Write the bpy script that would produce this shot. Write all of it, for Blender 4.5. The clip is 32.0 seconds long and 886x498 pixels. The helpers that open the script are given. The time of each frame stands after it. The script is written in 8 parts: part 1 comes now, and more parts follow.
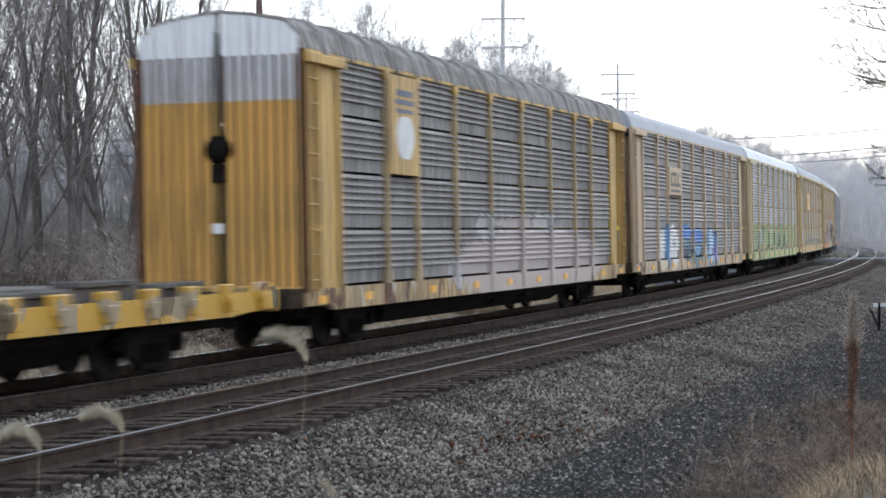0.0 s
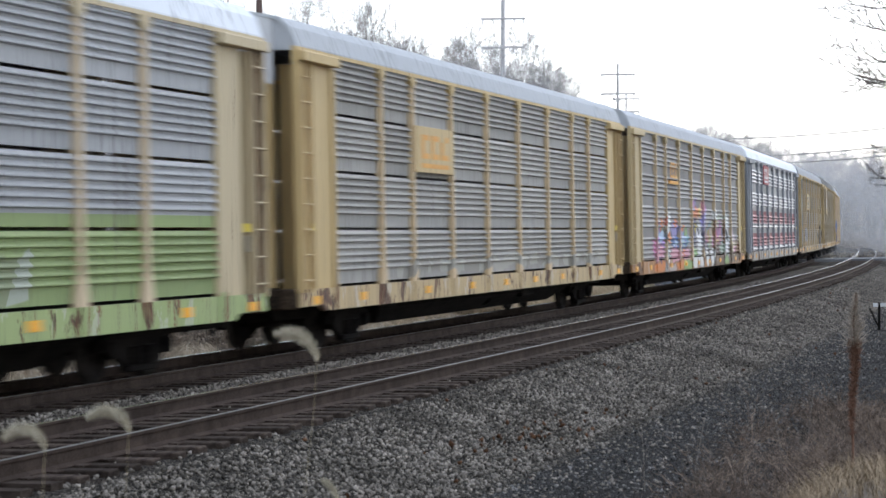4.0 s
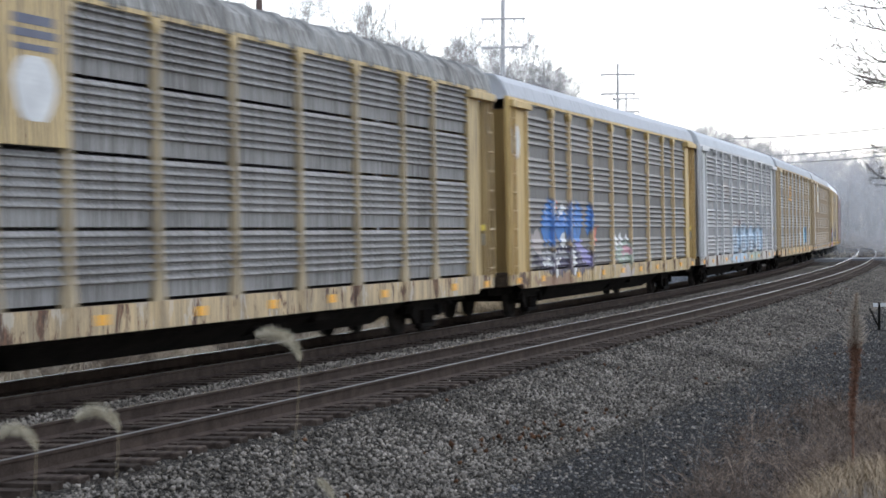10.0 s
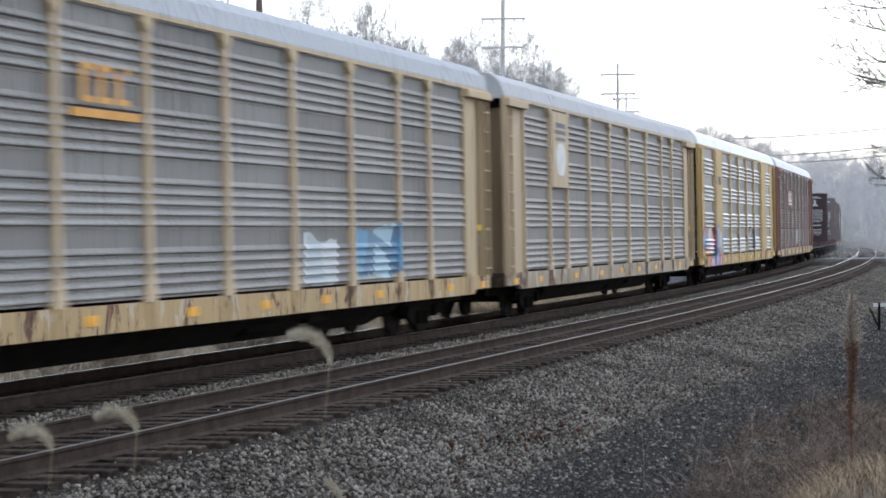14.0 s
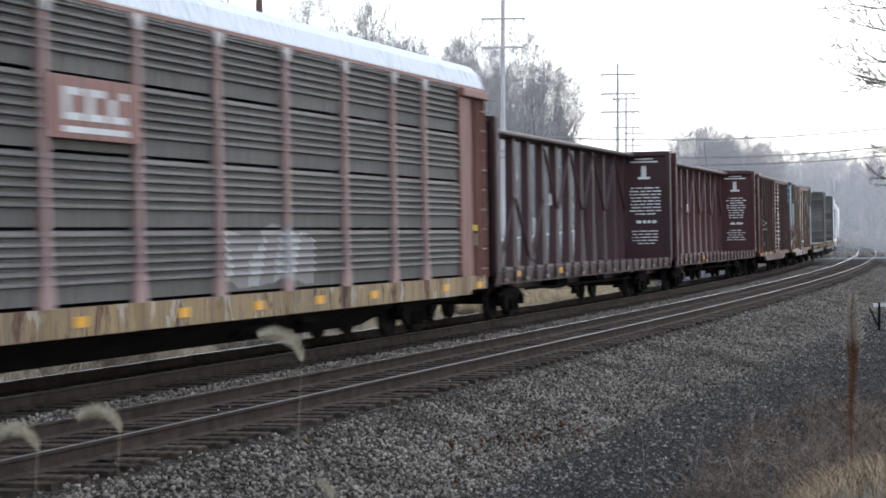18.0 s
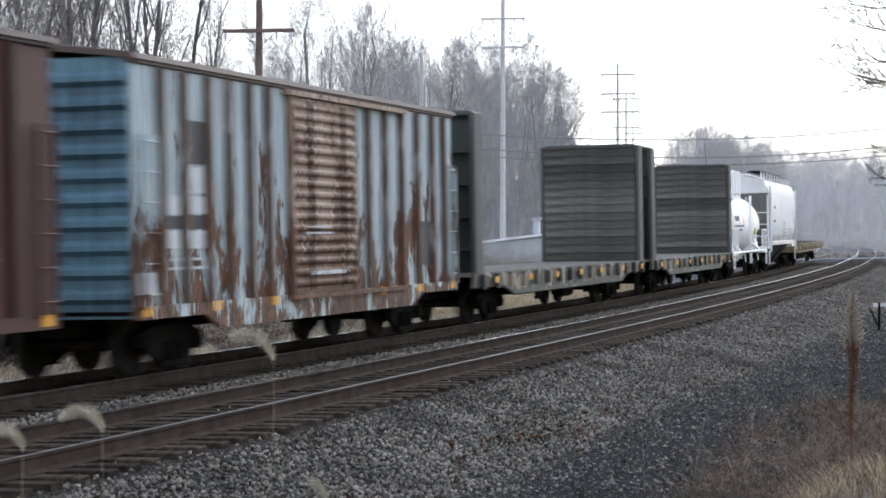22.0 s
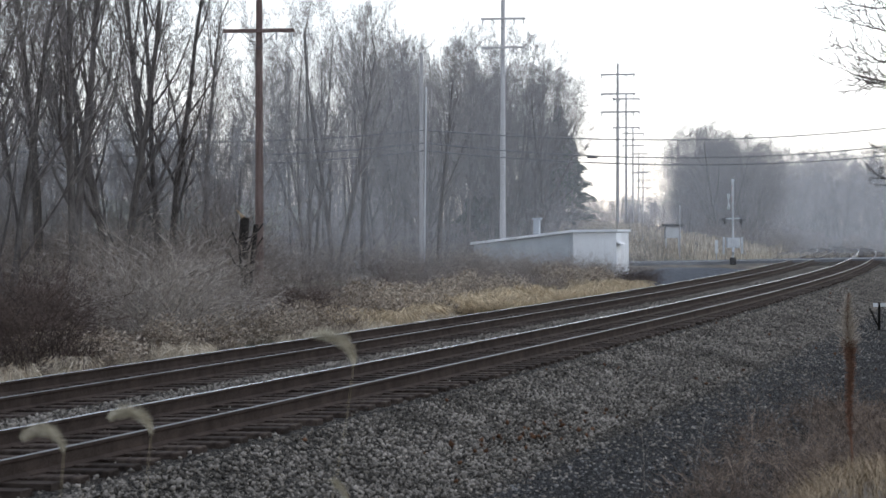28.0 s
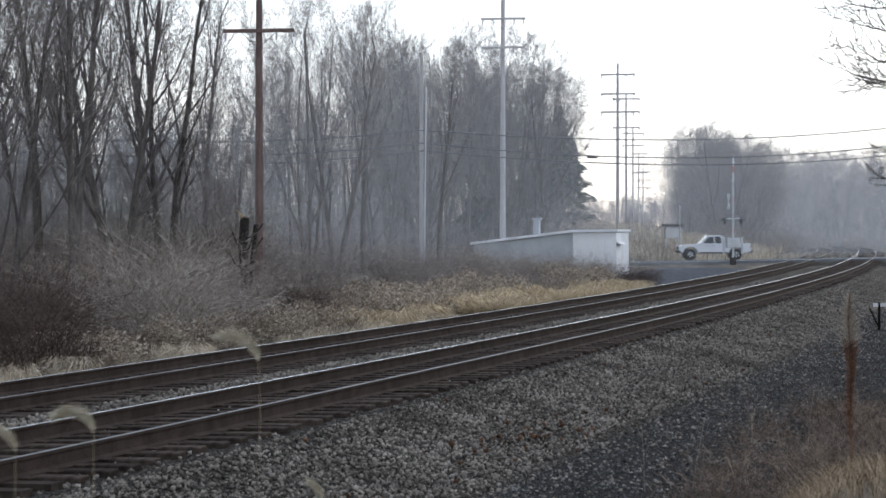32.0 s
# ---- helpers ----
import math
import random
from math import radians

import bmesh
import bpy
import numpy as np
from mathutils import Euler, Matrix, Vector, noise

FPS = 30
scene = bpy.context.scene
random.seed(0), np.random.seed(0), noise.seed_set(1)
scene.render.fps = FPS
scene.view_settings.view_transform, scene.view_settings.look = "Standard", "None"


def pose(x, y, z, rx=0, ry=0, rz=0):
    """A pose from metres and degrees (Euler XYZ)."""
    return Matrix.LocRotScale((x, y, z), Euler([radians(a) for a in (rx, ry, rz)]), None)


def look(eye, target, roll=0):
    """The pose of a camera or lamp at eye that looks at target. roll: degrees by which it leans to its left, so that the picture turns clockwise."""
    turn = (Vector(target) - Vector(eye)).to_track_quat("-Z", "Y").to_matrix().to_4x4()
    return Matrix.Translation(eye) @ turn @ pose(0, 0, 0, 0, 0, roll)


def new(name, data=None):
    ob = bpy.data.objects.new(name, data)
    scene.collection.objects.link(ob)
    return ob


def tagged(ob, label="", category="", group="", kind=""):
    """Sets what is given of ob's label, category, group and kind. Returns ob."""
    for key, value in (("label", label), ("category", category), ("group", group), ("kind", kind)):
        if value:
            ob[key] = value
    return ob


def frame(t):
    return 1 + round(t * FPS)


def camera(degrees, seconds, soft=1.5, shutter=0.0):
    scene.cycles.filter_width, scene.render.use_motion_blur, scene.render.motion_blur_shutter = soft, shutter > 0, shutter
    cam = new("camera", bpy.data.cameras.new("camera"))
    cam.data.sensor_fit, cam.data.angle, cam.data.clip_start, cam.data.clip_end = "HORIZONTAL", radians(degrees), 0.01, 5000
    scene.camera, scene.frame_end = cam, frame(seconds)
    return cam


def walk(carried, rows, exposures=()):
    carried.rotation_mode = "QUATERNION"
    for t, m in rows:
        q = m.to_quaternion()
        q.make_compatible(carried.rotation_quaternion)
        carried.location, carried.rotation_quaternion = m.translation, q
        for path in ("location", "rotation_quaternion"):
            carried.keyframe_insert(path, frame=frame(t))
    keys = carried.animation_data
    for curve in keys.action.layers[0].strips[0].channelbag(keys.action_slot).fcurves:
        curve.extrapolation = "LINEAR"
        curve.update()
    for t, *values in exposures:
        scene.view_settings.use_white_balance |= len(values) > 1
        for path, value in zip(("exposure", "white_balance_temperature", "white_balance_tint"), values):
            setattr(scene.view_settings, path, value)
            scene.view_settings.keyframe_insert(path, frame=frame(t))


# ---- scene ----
cam = camera(23.38, 32.0, soft=1.6, shutter=0.5)
cam.data.dof.use_dof, cam.data.dof.focus_distance, cam.data.dof.aperture_fstop = True, 60.0, 8.0
EYE = (0.0, 0.0, 2.016)
AIM = look(EYE, (0.0, 100.0, 1.171))
walk(cam, [(0.0, AIM), (32.0, AIM)], [(0.0, 0.95, 6520, 10), (22.0, 0.95, 6520, 10), (23.0, 0.88, 6520, 10), (24.0, 0.68, 6520, 10), (25.0, 0.32, 6520, 10), (27.0, 0.38, 6520, 10), (28.0, 0.48, 6520, 10), (32.0, 0.46, 6520, 10)])

# ---- sky and sun: a bright overcast winter afternoon ----
SUN_UP, SUN_ROUND = radians(28), radians(25)
world = bpy.data.worlds.new("overcast_sky")
scene.world = world
world.use_nodes = True
wt = world.node_tree
wt.nodes.clear()
w_out = wt.nodes.new("ShaderNodeOutputWorld")
w_sky = wt.nodes.new("ShaderNodeTexSky")
w_sky.sky_type, w_sky.sun_disc = "NISHITA", False
w_sky.sun_elevation, w_sky.sun_rotation = SUN_UP, SUN_ROUND
w_sky.air_density, w_sky.dust_density, w_sky.ozone_density = 1.0, 0.4, 2.0
w_bg = wt.nodes.new("ShaderNodeBackground")
w_bg.inputs["Strength"].default_value = 0.05
w_cloud = wt.nodes.new("ShaderNodeBackground")
w_geo = wt.nodes.new("ShaderNodeTexCoord")
w_sep = wt.nodes.new("ShaderNodeSeparateXYZ")
w_ramp = wt.nodes.new("ShaderNodeValToRGB")
w_ramp.color_ramp.elements[0].position, w_ramp.color_ramp.elements[0].color = 0.0, (0.93, 0.87, 0.90, 1)
w_ramp.color_ramp.elements[1].position, w_ramp.color_ramp.elements[1].color = 0.10, (0.95, 0.97, 1.0, 1)
for w_pos, w_col in ((0.40, (0.52, 0.59, 0.70, 1)), (1.0, (0.38, 0.44, 0.56, 1))):
    w_ramp.color_ramp.elements.new(w_pos).color = w_col
w_add = wt.nodes.new("ShaderNodeAddShader")
wt.links.new(w_geo.outputs["Generated"], w_sep.inputs[0])
wt.links.new(w_sep.outputs["Z"], w_ramp.inputs[0])
wt.links.new(w_ramp.outputs[0], w_cloud.inputs["Color"])
w_cloud.inputs["Strength"].default_value = 0.95
wt.links.new(w_sky.outputs[0], w_bg.inputs["Color"])
wt.links.new(w_bg.outputs[0], w_add.inputs[0])
wt.links.new(w_cloud.outputs[0], w_add.inputs[1])
wt.links.new(w_add.outputs[0], w_out.inputs["Surface"])
sun = new("sun", bpy.data.lights.new("sun", "SUN"))
sun.data.energy, sun.data.angle, sun.data.color = 0.5, radians(25), (1.0, 0.95, 0.9)
sun.matrix_world = look((0, 0, 60), (-60 * math.sin(SUN_ROUND), -60 * math.cos(SUN_ROUND), 60 - 60 * math.tan(SUN_UP)))


# ---- mesh kit ----
class Kit:
    """Gathers vertices and faces for one mesh."""

    def __init__(self):
        self.v, self.f, self.s = [], [], []

    def add(self, verts, faces, smooth=False):
        n = len(self.v)
        self.v += [tuple(p) for p in verts]
        self.f += [tuple(n + i for i in q) for q in faces]
        self.s += [smooth] * len(faces)
        return self

    def box(self, x0, x1, y0, y1, z0, z1, c=0.0):
        """A box, with chamfered long edges where c > 0."""
        if c <= 0:
            self.add([(x0, y0, z0), (x1, y0, z0), (x1, y1, z0), (x0, y1, z0), (x0, y0, z1), (x1, y0, z1), (x1, y1, z1), (x0, y1, z1)],
                     [(0, 3, 2, 1), (4, 5, 6, 7), (0, 1, 5, 4), (1, 2, 6, 5), (2, 3, 7, 6), (3, 0, 4, 7)])
            return self
        ring = lambda z, i: [(x0 + i, y0, z), (x1 - i, y0, z), (x1, y0 + i, z), (x1, y1 - i, z), (x1 - i, y1, z), (x0 + i, y1, z), (x0, y1 - i, z), (x0, y0 + i, z)]
        inner = lambda z: [(min(max(p[0], x0 + c), x1 - c), min(max(p[1], y0 + c), y1 - c), z) for p in ring(z, c)]
        vs = inner(z0) + ring(z0 + c, c) + ring(z1 - c, c) + inner(z1)
        fs = [tuple(range(7, -1, -1)), tuple(range(24, 32))]
        for k in range(3):
            for i in range(8):
                j = (i + 1) % 8
                fs.append((k * 8 + i, k * 8 + j, k * 8 + 8 + j, k * 8 + 8 + i))
        return self.add(vs, fs)

    def sweep(self, rings, closed=True, caps=True, smooth=False):
        """Joins rings of points, each with as many points, into a skin."""
        n, vs, fs = len(rings[0]), [], []
        for r in rings:
            vs += list(r)
        for k in range(len(rings) - 1):
            for i in range(n if closed else n - 1):
                j = (i + 1) % n
                fs.append((k * n + i, k * n + j, k * n + n + j, k * n + n + i))
        self.add(vs, fs, smooth)
        if caps and closed:
            self.add(rings[0], [tuple(range(n - 1, -1, -1))])
            self.add(rings[-1], [tuple(range(n))])
        return self

    def cyl(self, a, b, r0, r1=None, n=10, caps=True, smooth=True):
        a, b = Vector(a), Vector(b)
        r1 = r0 if r1 is None else r1
        w = (b - a).normalized()
        u = w.orthogonal().normalized()
        t = w.cross(u)
        ring = lambda c, r: [c + u * (r * math.cos(2 * math.pi * i / n)) + t * (r * math.sin(2 * math.pi * i / n)) for i in range(n)]
        return self.sweep([ring(a, r0), ring(b, r1)], True, caps, smooth)

    def lathe(self, centre, axis, profile, n=16):
        """Rings of (distance along axis, radius) turned about the axis."""
        c, w = Vector(centre), Vector(axis).normalized()
        u = w.orthogonal().normalized()
        t = w.cross(u)
        rings = [[c + w * d + u * (r * math.cos(2 * math.pi * i / n)) + t * (r * math.sin(2 * math.pi * i / n)) for i in range(n)] for d, r in profile]
        return self.sweep(rings, True, True, True)

    def tube(self, pts, r, n=6):
        pts = [Vector(p) for p in pts]
        rings = []
        for i, p in enumerate(pts):
            w = (pts[min(i + 1, len(pts) - 1)] - pts[max(i - 1, 0)]).normalized()
            ref = Vector((0, 1, 0)) if abs(w.y) < 0.8 else Vector((1, 0, 0))
            u = w.cross(ref).normalized()
            t = w.cross(u)
            rings.append([p + u * (r * math.cos(2 * math.pi * j / n)) + t * (r * math.sin(2 * math.pi * j / n)) for j in range(n)])
        return self.sweep(rings, True, True, True)

    def extrude_y(self, prof, y0, y1):
        """A closed outline of (x, z) pushed along y."""
        return self.sweep([[(x, y0, z) for x, z in prof], [(x, y1, z) for x, z in prof]])

    def extrude_x(self, prof, x0, x1):
        """A closed outline of (y, z) pushed along x."""
        return self.sweep([[(x0, y, z) for y, z in prof], [(x1, y, z) for y, z in prof]])

    def mesh(self, name):
        me = bpy.data.meshes.new(name)
        me.from_pydata(self.v, [], self.f)
        me.polygons.foreach_set("use_smooth", self.s)
        me.validate()
        me.update()
        return me


def solid(name, kit, material, parent=None, label="", m=None):
    """One mesh object from a kit or a ready mesh; its material sits on the object, so that meshes can be shared."""
    me = kit.mesh(name) if isinstance(kit, Kit) else kit
    if not me.materials:
        me.materials.append(material)
    ob = new(name, me)
    ob.material_slots[0].link = "OBJECT"
    ob.material_slots[0].material = material
    if parent is not None:
        ob.parent = parent
    if m is not None:
        ob.matrix_basis = m
    if label:
        tagged(ob, label)
    return ob


# ---- materials ----
def node_mat(name):
    m = bpy.data.materials.new(name)
    m.use_nodes = True
    nt = m.node_tree
    return m, nt, nt.nodes["Principled BSDF"]


def mixer(nt, a, b, fac, mode="MIX"):
    """Mixes two colours (or sockets) by a number (or socket)."""
    n = nt.nodes.new("ShaderNodeMix")
    n.data_type, n.blend_type = "RGBA", mode
    for sock, val in ((n.inputs[0], fac), (n.inputs[6], a), (n.inputs[7], b)):
        if isinstance(val, bpy.types.NodeSocket):
            nt.links.new(val, sock)
        elif isinstance(val, (int, float)):
            sock.default_value = val
        else:
            sock.default_value = (*val[:3], 1)
    return n.outputs[2]


def calc(nt, op, a, b=0.0, c=0.0):
    n = nt.nodes.new("ShaderNodeMath")
    n.operation = op
    for i, val in enumerate((a, b, c)):
        if isinstance(val, bpy.types.NodeSocket):
            nt.links.new(val, n.inputs[i])
        else:
            n.inputs[i].default_value = val
    return n.outputs[0]


def ramp(nt, fac, lo, hi):
    """0 below lo, 1 above hi, smooth between."""
    n = nt.nodes.new("ShaderNodeMapRange")
    n.interpolation_type = "SMOOTHSTEP"
    nt.links.new(fac, n.inputs[0])
    n.inputs[1].default_value, n.inputs[2].default_value = lo, hi
    return n.outputs[0]


def coords(nt, ref=None, scale=(1, 1, 1)):
    tc = nt.nodes.new("ShaderNodeTexCoord")
    if ref is not None:
        tc.object = ref
    mp = nt.nodes.new("ShaderNodeMapping")
    mp.inputs["Scale"].default_value = scale
    nt.links.new(tc.outputs["Object"], mp.inputs[0])
    return mp.outputs[0]


def grain(nt, vec, scale, detail=4.0, rough=0.6, warp=0.0):
    n = nt.nodes.new("ShaderNodeTexNoise")
    nt.links.new(vec, n.inputs["Vector"])
    n.inputs["Scale"].default_value, n.inputs["Detail"].default_value, n.inputs["Roughness"].default_value = scale, detail, rough
    n.inputs["Distortion"].default_value = warp
    return n.outputs[0]


def bump(nt, bsdf, height, strength, distance):
    n = nt.nodes.new("ShaderNodeBump")
    n.inputs["Strength"].default_value, n.inputs["Distance"].default_value = strength, distance
    nt.links.new(height, n.inputs["Height"])
    nt.links.new(n.outputs[0], bsdf.inputs["Normal"])


def per_piece(nt, low, high):
    """A grey factor that differs from object to object."""
    n = nt.nodes.new("ShaderNodeObjectInfo")
    return calc(nt, "MULTIPLY_ADD", n.outputs["Random"], high - low, low)


def per_island(nt, low, high):
    n = nt.nodes.new("ShaderNodeNewGeometry")
    return calc(nt, "MULTIPLY_ADD", n.outputs["Random Per Island"], high - low, low)


def surface(name, c0, c1, scale=3.0, fine=40.0, rough=0.85, metal=0.0, bumpy=0.3, depth=0.02, stretch=(1, 1, 1), island=None, piece=None, ref=None):
    """A grained two-colour surface, with fine relief."""
    m, nt, b = node_mat(name)
    v = coords(nt, ref, stretch)
    big, small = grain(nt, v, scale), grain(nt, v, fine, 3.0, 0.7)
    col = mixer(nt, c0, c1, ramp(nt, calc(nt, "MULTIPLY_ADD", small, 0.45, calc(nt, "MULTIPLY", big, 0.55)), 0.36, 0.64))
    for rng, fn in ((island, per_island), (piece, per_piece)):
        if rng:
            g = fn(nt, *rng)
            cb = nt.nodes.new("ShaderNodeCombineColor")
            for i in range(3):
                nt.links.new(g, cb.inputs[i])
            col = mixer(nt, col, cb.outputs[0], 1.0, "MULTIPLY")
    nt.links.new(col, b.inputs["Base Color"])
    b.inputs["Roughness"].default_value, b.inputs["Metallic"].default_value = rough, metal
    if rough > 0.7:
        b.inputs["Specular IOR Level"].default_value = 0.05
    if bumpy:
        bump(nt, b, small, bumpy, depth)
    return m


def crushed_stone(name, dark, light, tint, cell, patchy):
    """A bed of small stones: every cell its own grey, with shade painted into the gaps, relief and wide stains."""
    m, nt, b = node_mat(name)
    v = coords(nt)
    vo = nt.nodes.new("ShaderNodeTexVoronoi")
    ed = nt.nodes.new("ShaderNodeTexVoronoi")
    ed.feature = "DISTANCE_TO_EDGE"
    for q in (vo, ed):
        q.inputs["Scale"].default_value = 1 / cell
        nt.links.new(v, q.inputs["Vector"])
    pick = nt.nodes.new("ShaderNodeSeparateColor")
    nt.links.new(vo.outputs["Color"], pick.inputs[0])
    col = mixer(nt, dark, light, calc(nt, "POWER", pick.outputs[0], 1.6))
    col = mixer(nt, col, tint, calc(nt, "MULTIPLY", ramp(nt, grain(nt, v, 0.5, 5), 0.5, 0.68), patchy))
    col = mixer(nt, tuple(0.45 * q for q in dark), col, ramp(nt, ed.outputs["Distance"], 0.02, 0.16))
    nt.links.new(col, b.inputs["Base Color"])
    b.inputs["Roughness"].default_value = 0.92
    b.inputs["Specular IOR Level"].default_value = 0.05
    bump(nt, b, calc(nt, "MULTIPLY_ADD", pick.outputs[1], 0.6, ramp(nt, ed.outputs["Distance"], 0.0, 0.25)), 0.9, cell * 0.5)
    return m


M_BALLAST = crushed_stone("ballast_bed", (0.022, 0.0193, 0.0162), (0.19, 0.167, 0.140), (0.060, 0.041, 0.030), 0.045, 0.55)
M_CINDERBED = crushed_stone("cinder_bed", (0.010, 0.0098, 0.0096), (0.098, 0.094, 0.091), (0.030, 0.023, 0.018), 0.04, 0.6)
M_STONE = surface("ballast_stone", (0.108, 0.094, 0.078), (0.275, 0.240, 0.202), 0.9, 50, 0.92, island=(0.28, 1.65))
M_CINDER = surface("cinder_stone", (0.034, 0.032, 0.030), (0.108, 0.102, 0.096), 0.9, 50, 0.9, island=(0.1, 3.2))
M_SOIL = surface("soil", (0.05, 0.042, 0.034), (0.12, 0.10, 0.075), 0.5, 9, 0.95, bumpy=0.6, depth=0.05)
M_TIE = surface("tie_wood", (0.030, 0.022, 0.018), (0.085, 0.064, 0.051), 2, 30, 0.9, bumpy=0.6, depth=0.01, stretch=(1, 6, 6), piece=(0.6, 1.3))
M_RAIL = surface("rail_side", (0.036, 0.026, 0.021), (0.072, 0.052, 0.042), 3, 40, 0.85, 0.0, 0.2, 0.004)
M_RAILDULL = surface("rail_worn", (0.10, 0.095, 0.09), (0.20, 0.19, 0.185), 4, 90, 0.45, 0.8, 0.05, 0.001)
M_RAILTOP = surface("rail_polish", (0.58, 0.57, 0.56), (0.78, 0.76, 0.75), 4, 90, 0.24, 1.0, 0.05, 0.001)
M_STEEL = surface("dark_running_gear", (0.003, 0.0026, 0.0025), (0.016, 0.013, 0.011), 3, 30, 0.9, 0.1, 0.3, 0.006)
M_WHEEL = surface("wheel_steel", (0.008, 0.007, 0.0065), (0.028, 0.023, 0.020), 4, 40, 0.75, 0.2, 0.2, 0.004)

# ---- the line: two tracks on a long bend ----
KNOT_S = [-900, -60, 0, 80, 150, 185, 215, 250, 320, 900]
KNOT_K = [0.0, 0.0, -0.0005727, -0.000736, -0.000407, -0.000297, -0.002041, -0.0011, -0.003, -0.003]
LINE_S = np.arange(-800.0, 721.0, 2.0)
_k = np.interp(LINE_S, KNOT_S, KNOT_K)
_th = np.concatenate([[0], np.cumsum((_k[1:] + _k[:-1]))])
_zero = int(np.argmin(abs(LINE_S)))
LINE_TH = 0.29724 + _th - _th[_zero]
_mid = (LINE_TH[1:] + LINE_TH[:-1]) / 2
_x, _y = np.concatenate([[0], np.cumsum(np.sin(_mid) * 2)]), np.concatenate([[0], np.cumsum(np.cos(_mid) * 2)])
LINE_X, LINE_Y = _x - _x[_zero] - 4.508, _y - _y[_zero] + 19.156
LINE_Z = np.interp(LINE_S, [-900, 0, 160, 310, 900], [0, 0, 0.19, 0.01, 0.0])
CANT, APART, DROP = 0.018, 4.0, -0.10


def on_line(s, off=0.0, h=0.0, far=0):
    """A point at s metres along the line, off metres to the far side of a track's middle, h above its rails."""
    x, y, z, th = (float(np.interp(s, LINE_S, q)) for q in (LINE_X, LINE_Y, LINE_Z, LINE_TH))
    o = off + APART * far + CANT * h
    return Vector((x - math.cos(th) * o, y + math.sin(th) * o, z - CANT * off + DROP * far + h))


def heading(s):
    return float(np.interp(s, LINE_S, LINE_TH))


def line_offset(x, y):
    """For arrays of places: how far they lie beyond the near track's middle, and how far along."""
    x, y = np.atleast_1d(x).astype(float), np.atleast_1d(y).astype(float)
    if x.size < 64:
        i = np.argmin(np.hypot(x[:, None] - LINE_X[None, ::4], y[:, None] - LINE_Y[None, ::4]), axis=1) * 4
        th, dx, dy = LINE_TH[i], x - LINE_X[i], y - LINE_Y[i]
        return -np.cos(th) * dx + np.sin(th) * dy, LINE_S[i] + np.sin(th) * dx + np.cos(th) * dy
    best, along = np.full(x.shape, 1e9), np.zeros(x.shape)
    side = np.zeros(x.shape)
    for i in range(0, len(LINE_S), 4):
        d = np.hypot(x - LINE_X[i], y - LINE_Y[i])
        near = d < best
        best = np.where(near, d, best)
        th = LINE_TH[i]
        o = -math.cos(th) * (x - LINE_X[i]) + math.sin(th) * (y - LINE_Y[i])
        side = np.where(near, o, side)
        along = np.where(near, LINE_S[i] + math.sin(th) * (x - LINE_X[i]) + math.cos(th) * (y - LINE_Y[i]), along)
    return side, along


PROFILE_O = [-400, -40, -14, -10.5, -9.0, -8.1, -6.8, -4.2, -2.1, 6.1, 8.0, 14, 30, 60, 120, 400]
PROFILE_Z = [4.0, 1.0, 0.60, 0.50, 0.44, 0.30, -0.74, -0.84, -0.46, -0.42, -0.95, -0.85, -0.6, 0.4, 2.5, 9.0]


def road_z(x):
    x = np.asarray(x, float)
    return 0.20 - 0.10 * np.clip((33 - x) / 4, 0, 1) - 0.26 * np.clip((28 - x) / 14, 0, 1)


def ground_z(x, y):
    o, s = line_offset(x, y)
    z = np.interp(o, PROFILE_O, PROFILE_Z)
    fade = 1 - 0.92 * np.clip((s + 1) / 6.0, 0, 1)
    z = np.where((o < -6.0) & (o > -40), -0.84 + (z + 0.84) * fade, z)
    bank = np.exp(-(((np.asarray(x) - 12) / 16) ** 2 + ((np.asarray(y) - 188) / 22) ** 2))
    z = z + 3.2 * bank * (o > 7)
    # a grassy rise behind the trees
    z = z + 4.2 * np.clip((np.asarray(y) - 135) / 110, 0, 1) ** 1.3 * np.clip((-4 - np.asarray(x)) / 12, 0, 1) * (np.asarray(y) < 700)
    # the road meets the rails, then falls leftwards to fit the view
    road = np.clip(1 - (abs(np.asarray(y) - 150.5) - 3.6) / 2.5, 0, 1) * (abs(o) < 60)
    z = z * (1 - road) + road * (road_z(x) - 0.14)
    return z


# ---- ground ----
def spaced(c, near, step, far, grow):
    """Coordinates that lie close together round c and widen outwards."""
    out, d, st = [0.0], 0.0, step
    while d < far:
        if d > near:
            st *= grow
        d += st
        out.append(d)
    return np.array(sorted({c - q for q in out} | {c + q for q in out}))


